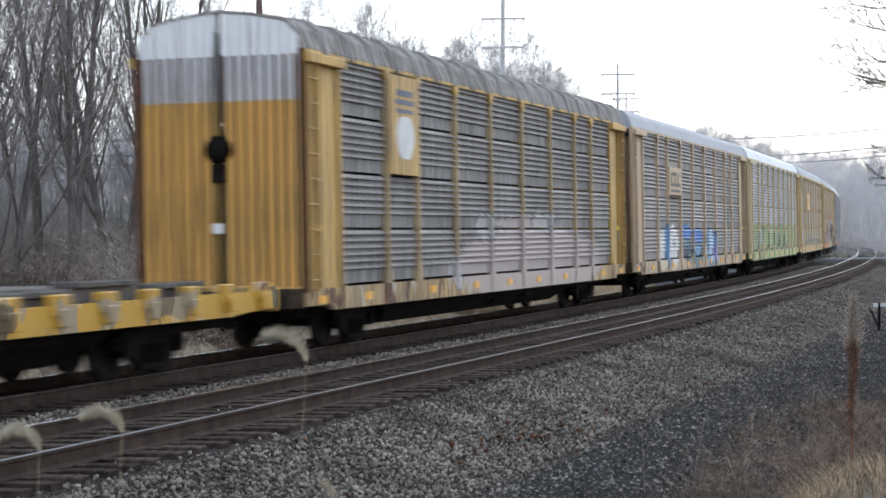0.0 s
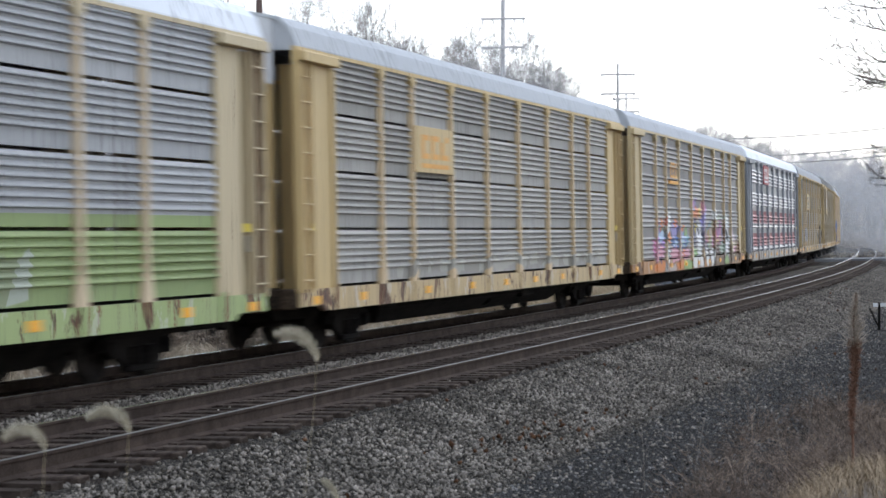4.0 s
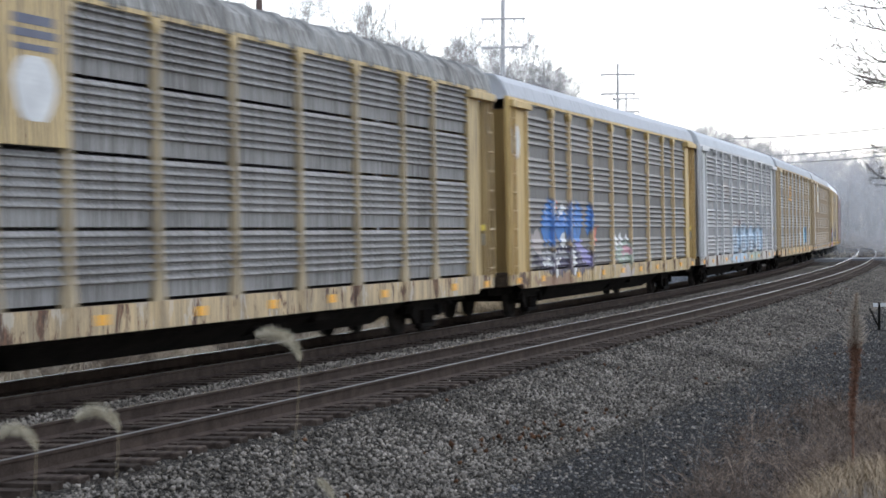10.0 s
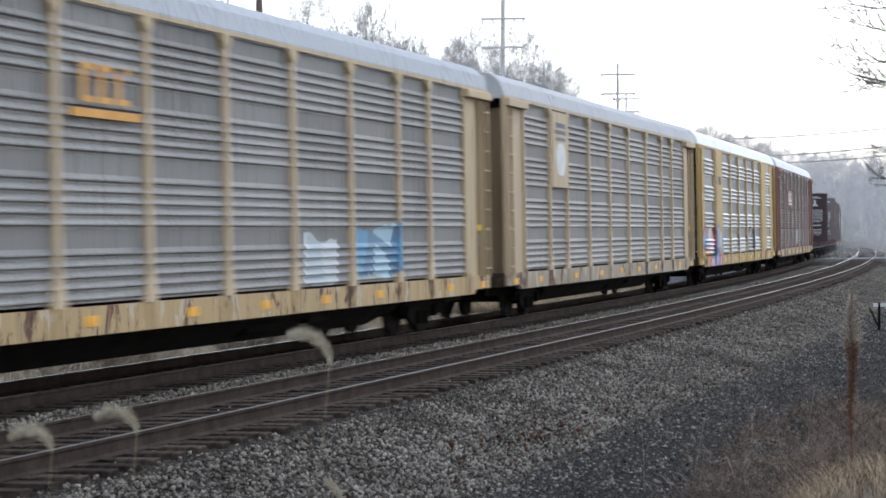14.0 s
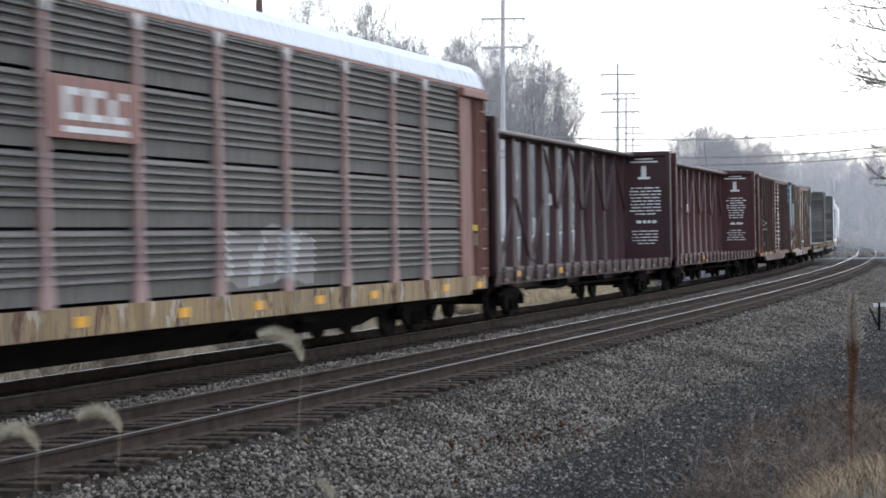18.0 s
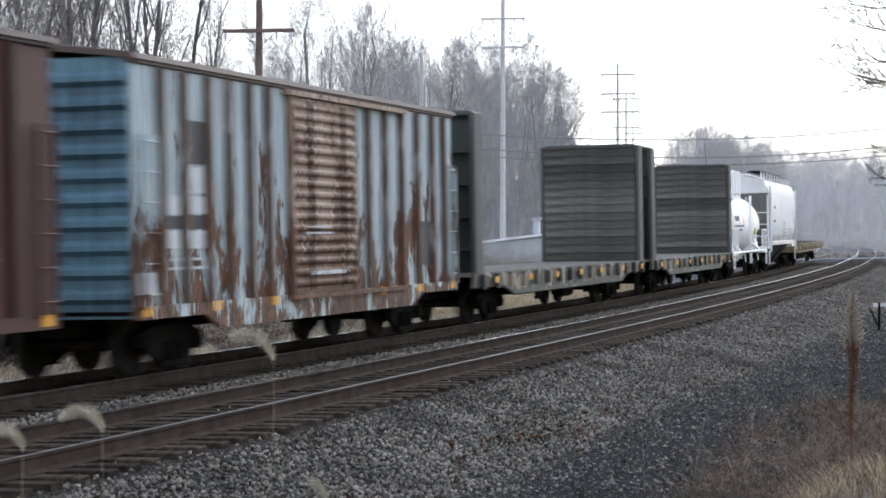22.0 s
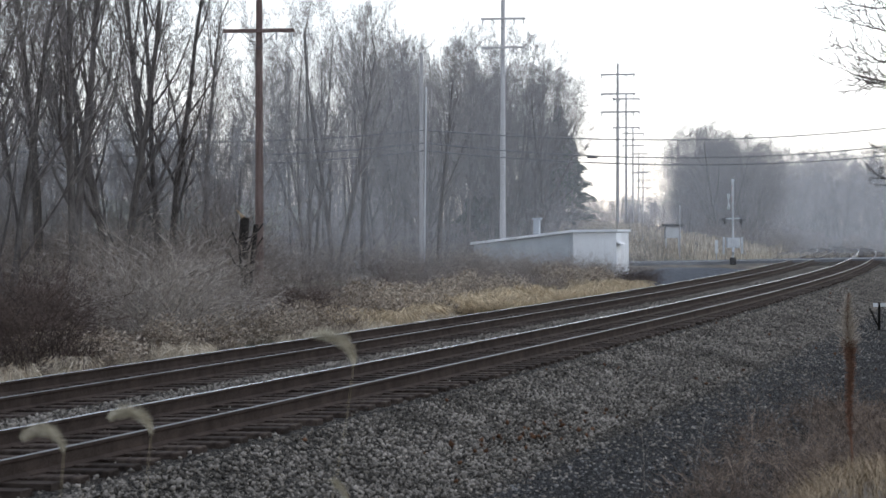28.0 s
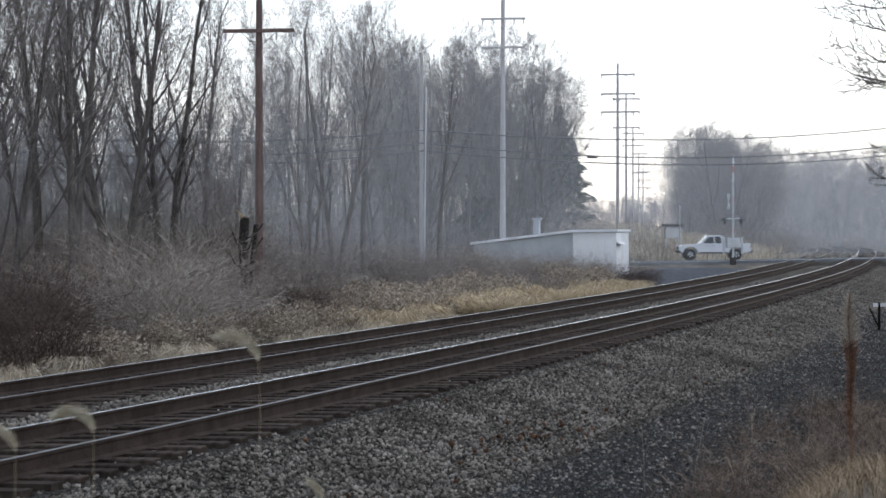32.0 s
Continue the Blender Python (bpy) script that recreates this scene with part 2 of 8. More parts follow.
def build_ground():
    gx, gy = spaced(5.0, 60, 1.2, 2600, 1.12), spaced(80.0, 130, 1.6, 2600, 1.12)
    xx, yy = np.meshgrid(gx, gy)
    zz = ground_z(xx.ravel(), yy.ravel()) - 0.06
    rough = np.array([noise.noise((a * 0.35, b * 0.35, 0)) for a, b in zip(xx.ravel(), yy.ravel())])
    o, _ = line_offset(xx.ravel(), yy.ravel())
    zz = zz + rough * 0.12 * np.clip((abs(o - 2) - 6) / 3, 0, 1)
    n = len(gx)
    faces = [(j * n + i, j * n + i + 1, j * n + n + i + 1, j * n + n + i) for j in range(len(gy) - 1) for i in range(n - 1)]
    k = Kit().add(list(zip(xx.ravel(), yy.ravel(), zz)), faces, True)
    m, nt, b = node_mat("ground")
    v = coords(nt)
    big, mid, small = grain(nt, v, 0.12), grain(nt, v, 0.9), grain(nt, v, 14, 5)
    tan = mixer(nt, (0.12, 0.092, 0.062), (0.21, 0.165, 0.11), small)
    soil = mixer(nt, (0.045, 0.036, 0.028), (0.12, 0.095, 0.07), small)
    green = mixer(nt, (0.05, 0.065, 0.03), (0.09, 0.10, 0.05), small)
    col = mixer(nt, soil, tan, ramp(nt, mid, 0.42, 0.62))
    col = mixer(nt, col, green, ramp(nt, big, 0.55, 0.7))
    nt.links.new(col, b.inputs["Base Color"])
    b.inputs["Roughness"].default_value = 0.95
    bump(nt, b, small, 0.7, 0.08)
    tagged(solid("ground", k, m), "rough winter ground of soil and dead grass", "ground", kind="structure")


def strip(name, prof, s0, s1, step, material, far=0, h0=0.0, closed=False):
    """Sweeps an outline of (offset, height) along the line."""
    rings = []
    s = s0
    while s <= s1 + 0.01:
        rings.append([on_line(s, o, h + h0, far) for o, h in prof])
        s += step
    k = Kit().sweep(rings, closed, closed, False)
    return k


build_ground()
bed_prof = [(-4.6, -0.95), (-4.0, -0.80), (-3.0, -0.55), (-2.0, -0.38), (-1.75, -0.29), (-1.5, -0.252), (-1.2, -0.25), (-1.0, -0.25), (1.2, -0.245), (1.45, -0.21), (2.0, -0.22), (2.5, -0.24), (2.8, -0.25), (5.2, -0.25), (5.6, -0.22), (6.0, -0.30), (7.6, -0.80), (9.0, -1.1)]
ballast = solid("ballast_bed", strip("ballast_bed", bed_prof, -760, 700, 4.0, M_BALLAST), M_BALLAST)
tagged(ballast, "grey crushed-stone ballast bed under both tracks", "ballast", kind="structure")

# rails: foot, web and head, with the polished running face as a part of its own
RAIL_PROF = [(-0.075, -0.185), (0.075, -0.185), (0.075, -0.172), (0.012, -0.15), (0.012, -0.045), (0.036, -0.035), (0.038, -0.006), (-0.038, -0.006), (-0.036, -0.035), (-0.012, -0.045), (-0.012, -0.15), (-0.075, -0.172)]
TOP_PROF = [(-0.026, -0.0055), (0.026, -0.0055), (0.026, -0.002), (0.018, 0.0), (-0.018, 0.0), (-0.026, -0.002)]
tracks = []
for far in (0, 1):
    tr = new("track")
    tagged(tr, "worn steel rails on dark wooden ties in grey ballast", "railway track", "tracks of the line", "structure")
    for o in (-0.7525, 0.7525):
        r = solid("rail", strip("rail", [(a + o, b) for a, b in RAIL_PROF], -760, 700, 4.0, M_RAIL, far, 0, True), M_RAIL, tr)
        solid("railhead", strip("railhead", [(a + o, b) for a, b in TOP_PROF], -760, 700, 4.0, M_RAILTOP, far, 0, True), M_RAILTOP if o > 0 else M_RAILDULL, r, "polished running face" if o > 0 else "dull worn running face")
    tracks.append(tr)


def road_and_crossing():
    m = surface("asphalt", (0.10, 0.10, 0.105), (0.19, 0.19, 0.19), 0.6, 30, 0.9, bumpy=0.5, depth=0.02)
    xs = np.arange(-160, 171, 2.0)
    prof = lambda x: float(road_z(x))
    rings = [[(x, 147.4, prof(x) - 0.5), (x, 147.5, prof(x)), (x, 150.4, prof(x) + 0.05), (x, 153.4, prof(x)), (x, 153.5, prof(x) - 0.5)] for x in xs]
    road = solid("road", Kit().sweep(rings, False, False), m)
    tagged(road, "narrow grey asphalt road over the tracks", "road", kind="structure")
    white = surface("road_edge_paint", (0.45, 0.45, 0.44), (0.7, 0.7, 0.68), 2, 40, 0.8)
    k = Kit().sweep([[(x, 147.52, prof(x) + 0.004), (x, 147.72, prof(x) + 0.012)] for x in xs], False, False)
    solid("edge_line", k, white, road, "worn white painted edge line")


road_and_crossing()
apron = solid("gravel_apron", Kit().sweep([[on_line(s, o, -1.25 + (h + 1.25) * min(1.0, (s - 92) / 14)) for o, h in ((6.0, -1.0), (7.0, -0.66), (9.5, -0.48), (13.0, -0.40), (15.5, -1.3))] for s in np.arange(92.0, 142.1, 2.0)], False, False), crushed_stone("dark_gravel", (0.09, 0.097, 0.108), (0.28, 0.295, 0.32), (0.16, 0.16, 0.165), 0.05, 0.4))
tagged(apron, "flat dark gravel apron beside the crossing", "gravel", kind="structure")
CINDER_PROF = [(-18.0, -1.02), (-9.0, -0.90), (-7.2, -0.85), (-6.4, -0.80), (-4.8, -0.82), (-4.3, -0.80), (-3.95, -0.772)]
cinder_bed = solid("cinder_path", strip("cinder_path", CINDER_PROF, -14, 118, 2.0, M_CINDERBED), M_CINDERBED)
tagged(cinder_bed, "dark blue-grey cinder path along the foot of the ballast", "path", kind="structure")


# ---- the train ----
SPEED = 21.49
WALK_T = [float(t) for t in range(33)]
CARS = []  # (thing, middle at 0 s, truck spacing)


def car_pose(mid, spread, t):
    s = mid - SPEED * t
    a, b = on_line(s - spread / 2, 0, 0, 1), on_line(s + spread / 2, 0, 0, 1)
    c, w = (a + b) / 2, b - a
    rz = math.atan2(w.y, w.x)
    pitch = -math.atan2(w.z, math.hypot(w.x, w.y))
    return Matrix.Translation(c) @ Euler((-CANT, pitch, rz)).to_matrix().to_4x4()


def new_car(name, label, mid, spread, group):
    ob = new(name)
    ob.empty_display_size = 0.5
    tagged(ob, label, "freight car", group)
    ob.matrix_basis = car_pose(mid, spread, 0)
    CARS.append((ob, mid, spread))
    return ob


MESH = {}


def shared(key, make):
    if key not in MESH:
        MESH[key] = make().mesh(key.split("|")[0])
    return MESH[key]


def side_frame_kit():
    k = Kit()
    top = [(-1.15, 0.44), (-1.15, 0.60), (-0.62, 0.72), (0.62, 0.72), (1.15, 0.60), (1.15, 0.44), (0.80, 0.40), (0.48, 0.20), (-0.48, 0.20), (-0.80, 0.40)]
    k.extrude_y(top, -0.06, 0.06)
    for x in (-0.89, 0.89):
        k.cyl((x, -0.13, 0.457), (x, 0.10, 0.457), 0.13, 0.13, 12)
    for x in (-0.24, 0.0, 0.24):
        k.cyl((x, -0.11, 0.22), (x, -0.11, 0.48), 0.07, 0.07, 8)
    k.box(-0.5, 0.5, -0.14, 0.02, 0.12, 0.22, 0.02)
    return k


def wheel_kit(sgn):
    k = Kit()
    if sgn:
        y = sgn * 0.7525
        prof = [(-0.075, 0.485), (-0.045, 0.485), (-0.035, 0.46), (0.06, 0.452), (0.065, 0.40), (0.03, 0.37), (0.01, 0.16), (0.07, 0.14), (0.07, 0.09)]
        k.lathe((0, y, 0), (0, sgn, 0), prof, 20)
    return k


def truck(car, x):
    """A two-axle bogie under a car."""
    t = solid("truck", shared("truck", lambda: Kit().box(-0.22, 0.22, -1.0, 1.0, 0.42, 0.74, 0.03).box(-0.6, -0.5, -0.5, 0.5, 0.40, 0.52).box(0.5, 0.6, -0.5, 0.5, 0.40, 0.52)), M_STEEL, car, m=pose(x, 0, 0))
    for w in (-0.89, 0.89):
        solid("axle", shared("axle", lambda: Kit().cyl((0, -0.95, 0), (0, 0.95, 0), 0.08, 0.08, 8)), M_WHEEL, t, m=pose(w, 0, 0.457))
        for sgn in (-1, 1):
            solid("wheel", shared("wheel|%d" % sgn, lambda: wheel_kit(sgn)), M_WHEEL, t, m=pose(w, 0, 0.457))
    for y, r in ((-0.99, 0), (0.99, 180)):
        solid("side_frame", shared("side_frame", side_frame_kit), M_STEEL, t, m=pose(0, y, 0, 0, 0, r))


def coupler(car, x, sgn):
    def make():
        k = Kit()
        k.box(-0.5, 0.25, -0.08, 0.08, 0.78, 0.98, 0.02)
        k.box(0.2, 0.62, -0.14, 0.14, 0.74, 1.0, 0.04)
        k.tube([(0.1, -0.3, 0.8), (0.3, -0.32, 0.55), (0.55, -0.3, 0.42), (0.75, -0.28, 0.5)], 0.03, 6)
        return k
    solid("coupler", shared("coupler", make), M_STEEL, car, m=pose(x, 0, 0, 0, 0, 0 if sgn > 0 else 180))


def ladder_kit(h, w=0.42, step=0.42):
    k = Kit()
    for y in (0, w):
        k.box(y - 0.025, y + 0.025, -0.03, 0.03, 0, h)
    z = 0.2
    while z < h:
        k.cyl((0, -0.03, z), (w, -0.03, z), 0.016, 0.016, 6)
        z += step
    return k


# faded spray colours
WHT, LBL, DBL, PUR, PNK, GRN, ORG, BLK = (0.72, 0.72, 0.70), (0.16, 0.36, 0.58), (0.04, 0.12, 0.36), (0.24, 0.17, 0.42), (0.62, 0.30, 0.36), (0.24, 0.38, 0.14), (0.62, 0.20, 0.05), (0.03, 0.03, 0.035)
SKYB, AZUR, NAVY, TEAL, LGRY, DGRY, MGRY, BRWN, UMBR, DUST, REDD, YOLK, LAVN, SAGE, SAND = (0.44, 0.56, 0.67), (0.05, 0.22, 0.58), (0.07, 0.06, 0.12), (0.05, 0.15, 0.2), (0.42, 0.41, 0.4), (0.19, 0.195, 0.2), (0.31, 0.31, 0.31), (0.27, 0.15, 0.09), (0.1, 0.07, 0.05), (0.43, 0.365, 0.345), (0.6, 0.17, 0.12), (0.6, 0.48, 0.1), (0.34, 0.31, 0.57), (0.4, 0.47, 0.39), (0.58, 0.48, 0.34)


# paint of one car; marks: painted patches (x0, x1, z0, z1, colours, cell size, ink) on its near side, in the car's own metres
def paint(name, car, base, dirt=(0.09, 0.08, 0.07), grime=0.5, rust=0.1, marks=(), rough=0.55, metal=0.0, stripes=(), upper=None, piece=None, scab=0.0, low=0.0, dabs=(), busy=0.0):
    m, nt, b = node_mat(name)
    v = coords(nt, car)
    sep = nt.nodes.new("ShaderNodeSeparateXYZ")
    nt.links.new(v, sep.inputs[0])
    X, Y, Z = sep.outputs
    streak_v = coords(nt, car, (3.0, 3.0, 0.35))
    streak = grain(nt, streak_v, 1.6, 6, 0.65)
    blot = grain(nt, v, 0.55, 5, 0.6)
    fine = grain(nt, v, 22, 4, 0.7)
    col = mixer(nt, base, tuple(min(1, q * 1.18) for q in base), blot)
    if upper:
        z0, c = upper
        col = mixer(nt, col, c, ramp(nt, Z, z0 - 0.02, z0 + 0.02))
    for z0, z1, c in stripes:
        col = mixer(nt, col, c, calc(nt, "MULTIPLY", calc(nt, "GREATER_THAN", Z, z0), calc(nt, "LESS_THAN", Z, z1)))
    if piece:
        g = per_piece(nt, *piece)
        cb = nt.nodes.new("ShaderNodeCombineColor")
        for i in range(3):
            nt.links.new(g, cb.inputs[i])
        col = mixer(nt, col, cb.outputs[0], 1.0, "MULTIPLY")
    if grime:
        d = calc(nt, "MULTIPLY_ADD", fine, 0.10, calc(nt, "MULTIPLY_ADD", streak, 0.62, calc(nt, "MULTIPLY", blot, 0.43)))
        col = mixer(nt, col, dirt, calc(nt, "MULTIPLY", ramp(nt, d, 0.62 - 0.3 * grime, 0.95 - 0.25 * grime), min(0.95, 0.35 + grime * 0.6)))
    if rust:
        d = calc(nt, "MULTIPLY_ADD", fine, 0.35, calc(nt, "MULTIPLY", streak, 0.75))
        col = mixer(nt, col, mixer(nt, (0.11, 0.045, 0.022), (0.26, 0.115, 0.05), fine), ramp(nt, d, 0.72 - 0.28 * rust, 0.80 - 0.22 * rust))
    if scab:
        # flaked patches: pale primer, bare dark steel, and rust that gathers low down on old sides
        pv = coords(nt, car, (1.0, 1.0, 0.55))
        big, pale = grain(nt, pv, 1.5, 8, 0.68, 0.4), grain(nt, pv, 2.3, 6, 0.6, 0.3)
        reach = calc(nt, "MULTIPLY_ADD", calc(nt, "SUBTRACT", 2.7, Z), low, big)
        col = mixer(nt, col, (0.60, 0.57, 0.52), calc(nt, "MULTIPLY", ramp(nt, pale, 0.57, 0.62), 0.35))
        col = mixer(nt, col, mixer(nt, (0.028, 0.015, 0.011), (0.20, 0.088, 0.042), ramp(nt, grain(nt, pv, 7, 6, 0.75), 0.3, 0.7)), ramp(nt, reach, 0.66 - 0.16 * scab, 0.74 - 0.16 * scab))
    for i, (x0, x1, z0, z1, colours, cell, ink) in enumerate(marks):
        off = coords(nt, car)
        wob = nt.nodes.new("ShaderNodeTexNoise")
        nt.links.new(off, wob.inputs["Vector"])
        wob.inputs["Scale"].default_value, wob.inputs["Detail"].default_value = 1.7 / max(cell, 0.15) * 0.35, 2.0
        shift = nt.nodes.new("ShaderNodeVectorMath")
        shift.operation = "MULTIPLY_ADD"
        nt.links.new(wob.outputs["Color"], shift.inputs[0])
        shift.inputs[1].default_value = (cell * 0.9, 0, cell * 0.9)
        nt.links.new(off, shift.inputs[2])
        s2 = nt.nodes.new("ShaderNodeSeparateXYZ")
        nt.links.new(shift.outputs[0], s2.inputs[0])
        hx, hz = cell * 0.45, cell * 0.45
        ex = calc(nt, "SUBTRACT", (x1 - x0) / 2, calc(nt, "ABSOLUTE", calc(nt, "SUBTRACT", s2.outputs[0], (x0 + x1) / 2 + hx)))
        ez = calc(nt, "SUBTRACT", (z1 - z0) / 2, calc(nt, "ABSOLUTE", calc(nt, "SUBTRACT", s2.outputs[2], (z0 + z1) / 2 + hz)))
        inside = calc(nt, "MULTIPLY", calc(nt, "MULTIPLY", ramp(nt, ex, 0.0, 0.05), ramp(nt, ez, 0.0, 0.05)), calc(nt, "LESS_THAN", Y, 0.0))
        # letter-like cells: columns of about one cell, each with its own colour and a dark rim
        mp = nt.nodes.new("ShaderNodeMapping")
        mp.inputs["Scale"].default_value = (1 / cell, 0.0, 0.62 / cell)
        mp.inputs["Location"].default_value = (i * 3.7 + x0, 0, i * 1.3)
        nt.links.new(shift.outputs[0], mp.inputs[0])
        vo = nt.nodes.new("ShaderNodeTexVoronoi")
        vo.inputs["Scale"].default_value = 1.0
        nt.links.new(mp.outputs[0], vo.inputs["Vector"])
        ed = nt.nodes.new("ShaderNodeTexVoronoi")
        ed.feature = "DISTANCE_TO_EDGE"
        ed.inputs["Scale"].default_value = 1.0
        nt.links.new(mp.outputs[0], ed.inputs["Vector"])
        cr = nt.nodes.new("ShaderNodeValToRGB")
        cr.color_ramp.interpolation = "CONSTANT"
        while len(cr.color_ramp.elements) < len(colours):
            cr.color_ramp.elements.new(0.5)
        for j, c in enumerate(colours):
            cr.color_ramp.elements[j].position, cr.color_ramp.elements[j].color = j / len(colours), (*c, 1)
        pick = nt.nodes.new("ShaderNodeSeparateColor")
        nt.links.new(vo.outputs["Color"], pick.inputs[0])
        nt.links.new(pick.outputs[0], cr.inputs[0])
        piece_col = cr.outputs[0]
        if ink is not None:
            piece_col = mixer(nt, ink, piece_col, ramp(nt, ed.outputs["Distance"], 0.06, 0.11))
        cover = calc(nt, "MULTIPLY", inside, calc(nt, "MULTIPLY_ADD", ramp(nt, fine, 0.3, 0.5), 0.25, 0.72))
        col = mixer(nt, col, piece_col, cover)
    if dabs:
        # sprayed letters: soft-edged rounded strokes, laid one over another
        jit = nt.nodes.new("ShaderNodeTexNoise")
        nt.links.new(v, jit.inputs["Vector"])
        jit.inputs["Scale"].default_value, jit.inputs["Detail"].default_value = 2.4, 3.0
        bent = nt.nodes.new("ShaderNodeVectorMath")
        bent.operation = "MULTIPLY_ADD"
        nt.links.new(jit.outputs["Color"], bent.inputs[0])
        bent.inputs[1].default_value = (0.75, 0, 0.55)
        nt.links.new(v, bent.inputs[2])
        worn = calc(nt, "MULTIPLY", calc(nt, "MULTIPLY_ADD", ramp(nt, streak, 0.3, 0.55), 0.3, 0.62), calc(nt, "LESS_THAN", Y, 0.0))
        strokes = grain(nt, coords(nt, car, (2.0, 0.0, 1.1)), 1.9, 2.0, 0.5, 0.8)
        if busy:
            shard = nt.nodes.new("ShaderNodeTexVoronoi")
            nt.links.new(bent.outputs[0], shard.inputs["Vector"])
            shard.inputs["Scale"].default_value = 2.6
        for cx, cz, rx, rz, tilt, c in dabs:
            mp = nt.nodes.new("ShaderNodeMapping")
            mp.vector_type = "TEXTURE"
            mp.inputs["Location"].default_value = (cx + 0.375, 0, cz + 0.275)
            mp.inputs["Rotation"].default_value = (0, radians(tilt), 0)
            mp.inputs["Scale"].default_value = (rx * 1.06, 1000.0, rz * 1.06)
            nt.links.new(bent.outputs[0], mp.inputs[0])
            far_off = nt.nodes.new("ShaderNodeVectorMath")
            far_off.operation = "LENGTH"
            nt.links.new(mp.outputs[0], far_off.inputs[0])
            hold = calc(nt, "SUBTRACT", 1.0, ramp(nt, far_off.outputs["Value"], 0.86, 1.08))
            fill = c
            if min(rx, rz) > 0.16 and c is not DUST:
                fill = mixer(nt, c, tuple(0.2 * q for q in c), calc(nt, "MULTIPLY", ramp(nt, far_off.outputs["Value"], 0.74, 0.90), 0.75))
            if min(rx, rz) > 0.3 and c is not DUST:
                fill = mixer(nt, fill, tuple(0.45 * q + 0.4 for q in c), calc(nt, "MULTIPLY", ramp(nt, strokes, 0.60, 0.66), 0.7))
                fill = mixer(nt, fill, tuple(0.3 * q for q in c), calc(nt, "MULTIPLY", ramp(nt, calc(nt, "SUBTRACT", 1.0, strokes), 0.60, 0.66), 0.6))
                if busy and max(c) - min(c) > 0.06:
                    fill = mixer(nt, fill, mixer(nt, c, shard.outputs["Color"], 0.6), busy)
            col = mixer(nt, col, fill, calc(nt, "MULTIPLY", hold, worn))
    nt.links.new(col, b.inputs["Base Color"])
    nt.links.new(calc(nt, "MULTIPLY_ADD", fine, 0.25, rough - 0.1), b.inputs["Roughness"])
    b.inputs["Metallic"].default_value = metal
    b.inputs["Specular IOR Level"].default_value = 0.3
    bump(nt, b, fine, 0.05, 0.006)
    return m


POSTS = (-11.65, -9.0, -7.02, -4.25, -1.4, 1.45, 4.35, 7.1, 9.1, 11.75)


def panel_kit(w, h, ribs, flat=0.0, depth=0.045, foot=0.0):
    """A pressed side panel: a plain band, a run of horizontal ribs, and a plain band above them."""
    pts = [(0.0, 0.0)]
    step = (h - flat - foot) / ribs
    for i in range(ribs):
        a = foot + i * step
        pts += [(0.0, a + step * 0.22), (-depth, a + step * 0.36), (-depth, a + step * 0.50), (0.0, a + step * 0.95)]
    pts.append((0.0, h))
    back = 0.03
    k = Kit()
    k.sweep([[(-w / 2, y, zz) for y, zz in pts], [(w / 2, y, zz) for y, zz in pts]], False, False)
    k.add([(-w / 2, back, 0), (w / 2, back, 0), (w / 2, back, h), (-w / 2, back, h), (-w / 2, 0, 0), (w / 2, 0, 0), (w / 2, 0, h), (-w / 2, 0, h)],
          [(0, 3, 2, 1), (0, 1, 5, 4), (3, 7, 6, 2)])
    return k


def roof_prof(w=1.5, z=5.06, top=5.78):
    pts = [(-w, z), (-w, z + 0.07), (-w * 0.93, z + 0.36), (-w * 0.80, z + 0.54), (-w * 0.40, top - 0.06), (0, top)]
    pts += [(-y, q) for y, q in reversed(pts[:-1])]
    return pts


def roof_kit(ribbed):
    k = Kit()
    outer = roof_prof()
    inner = [(y * 0.97, z - 0.05) for y, z in reversed(outer)]
    xs = [-13.5, 13.5]
    if ribbed:
        xs = []
        x = -13.5
        while x < 13.4:
            xs += [x, x + 0.95, x + 1.0, x + 1.3]
            x += 1.35
        xs.append(13.5)
    rings = []
    for i, x in enumerate(xs):
        up = 0.05 if ribbed and i % 4 in (2, 3) else 0.0
        rings.append([(x, y * (1 + up * 0.4), z + (up if abs(y) < 1.45 else 0)) for y, z in outer] + [(x, y, z) for y, z in inner])
    return k.sweep(rings)


def door_kit(top=5.7):
    """Half of an end: vertical ribs under a curved head. Spans y from 0.03 to 1.44, outside towards +x."""
    pts, n = [], 8
    w = 1.41 / n
    for i in range(n):
        y = 0.03 + i * w
        pts += [(0.0, y), (0.0, y + w * 0.16), (0.10, y + w * 0.34), (0.10, y + w * 0.82)]
    pts.append((0.0, 1.44))
    prof = roof_prof()
    zt = lambda y: float(np.interp(y, [q for q, _ in prof], [z for _, z in prof])) - 0.06
    return Kit().sweep([[(x, y, 1.12) for x, y in pts], [(x, y, zt(y)) for x, y in pts]], False, False).sweep([[(-0.05, y, 1.12) for x, y in reversed(pts)], [(-0.05, y, zt(y)) for x, y in reversed(pts)]], False, False)


def flat_door_kit():
    """Half of an end: one bowed sheet, stopping short of the corner."""
    pts = [(0.12 - 0.10 * (y / 1.1) ** 2, y) for y in np.linspace(0.02, 1.06, 8)]
    prof = roof_prof()
    zt = lambda y: float(np.interp(y, [q for q, _ in prof], [z for _, z in prof])) - 0.06
    ring = lambda lift: [(x, y, 1.14 if not lift else zt(y)) for x, y in pts] + [(x - 0.06, y, 1.14 if not lift else zt(y)) for x, y in reversed(pts)]
    return Kit().sweep([ring(0), ring(1)])


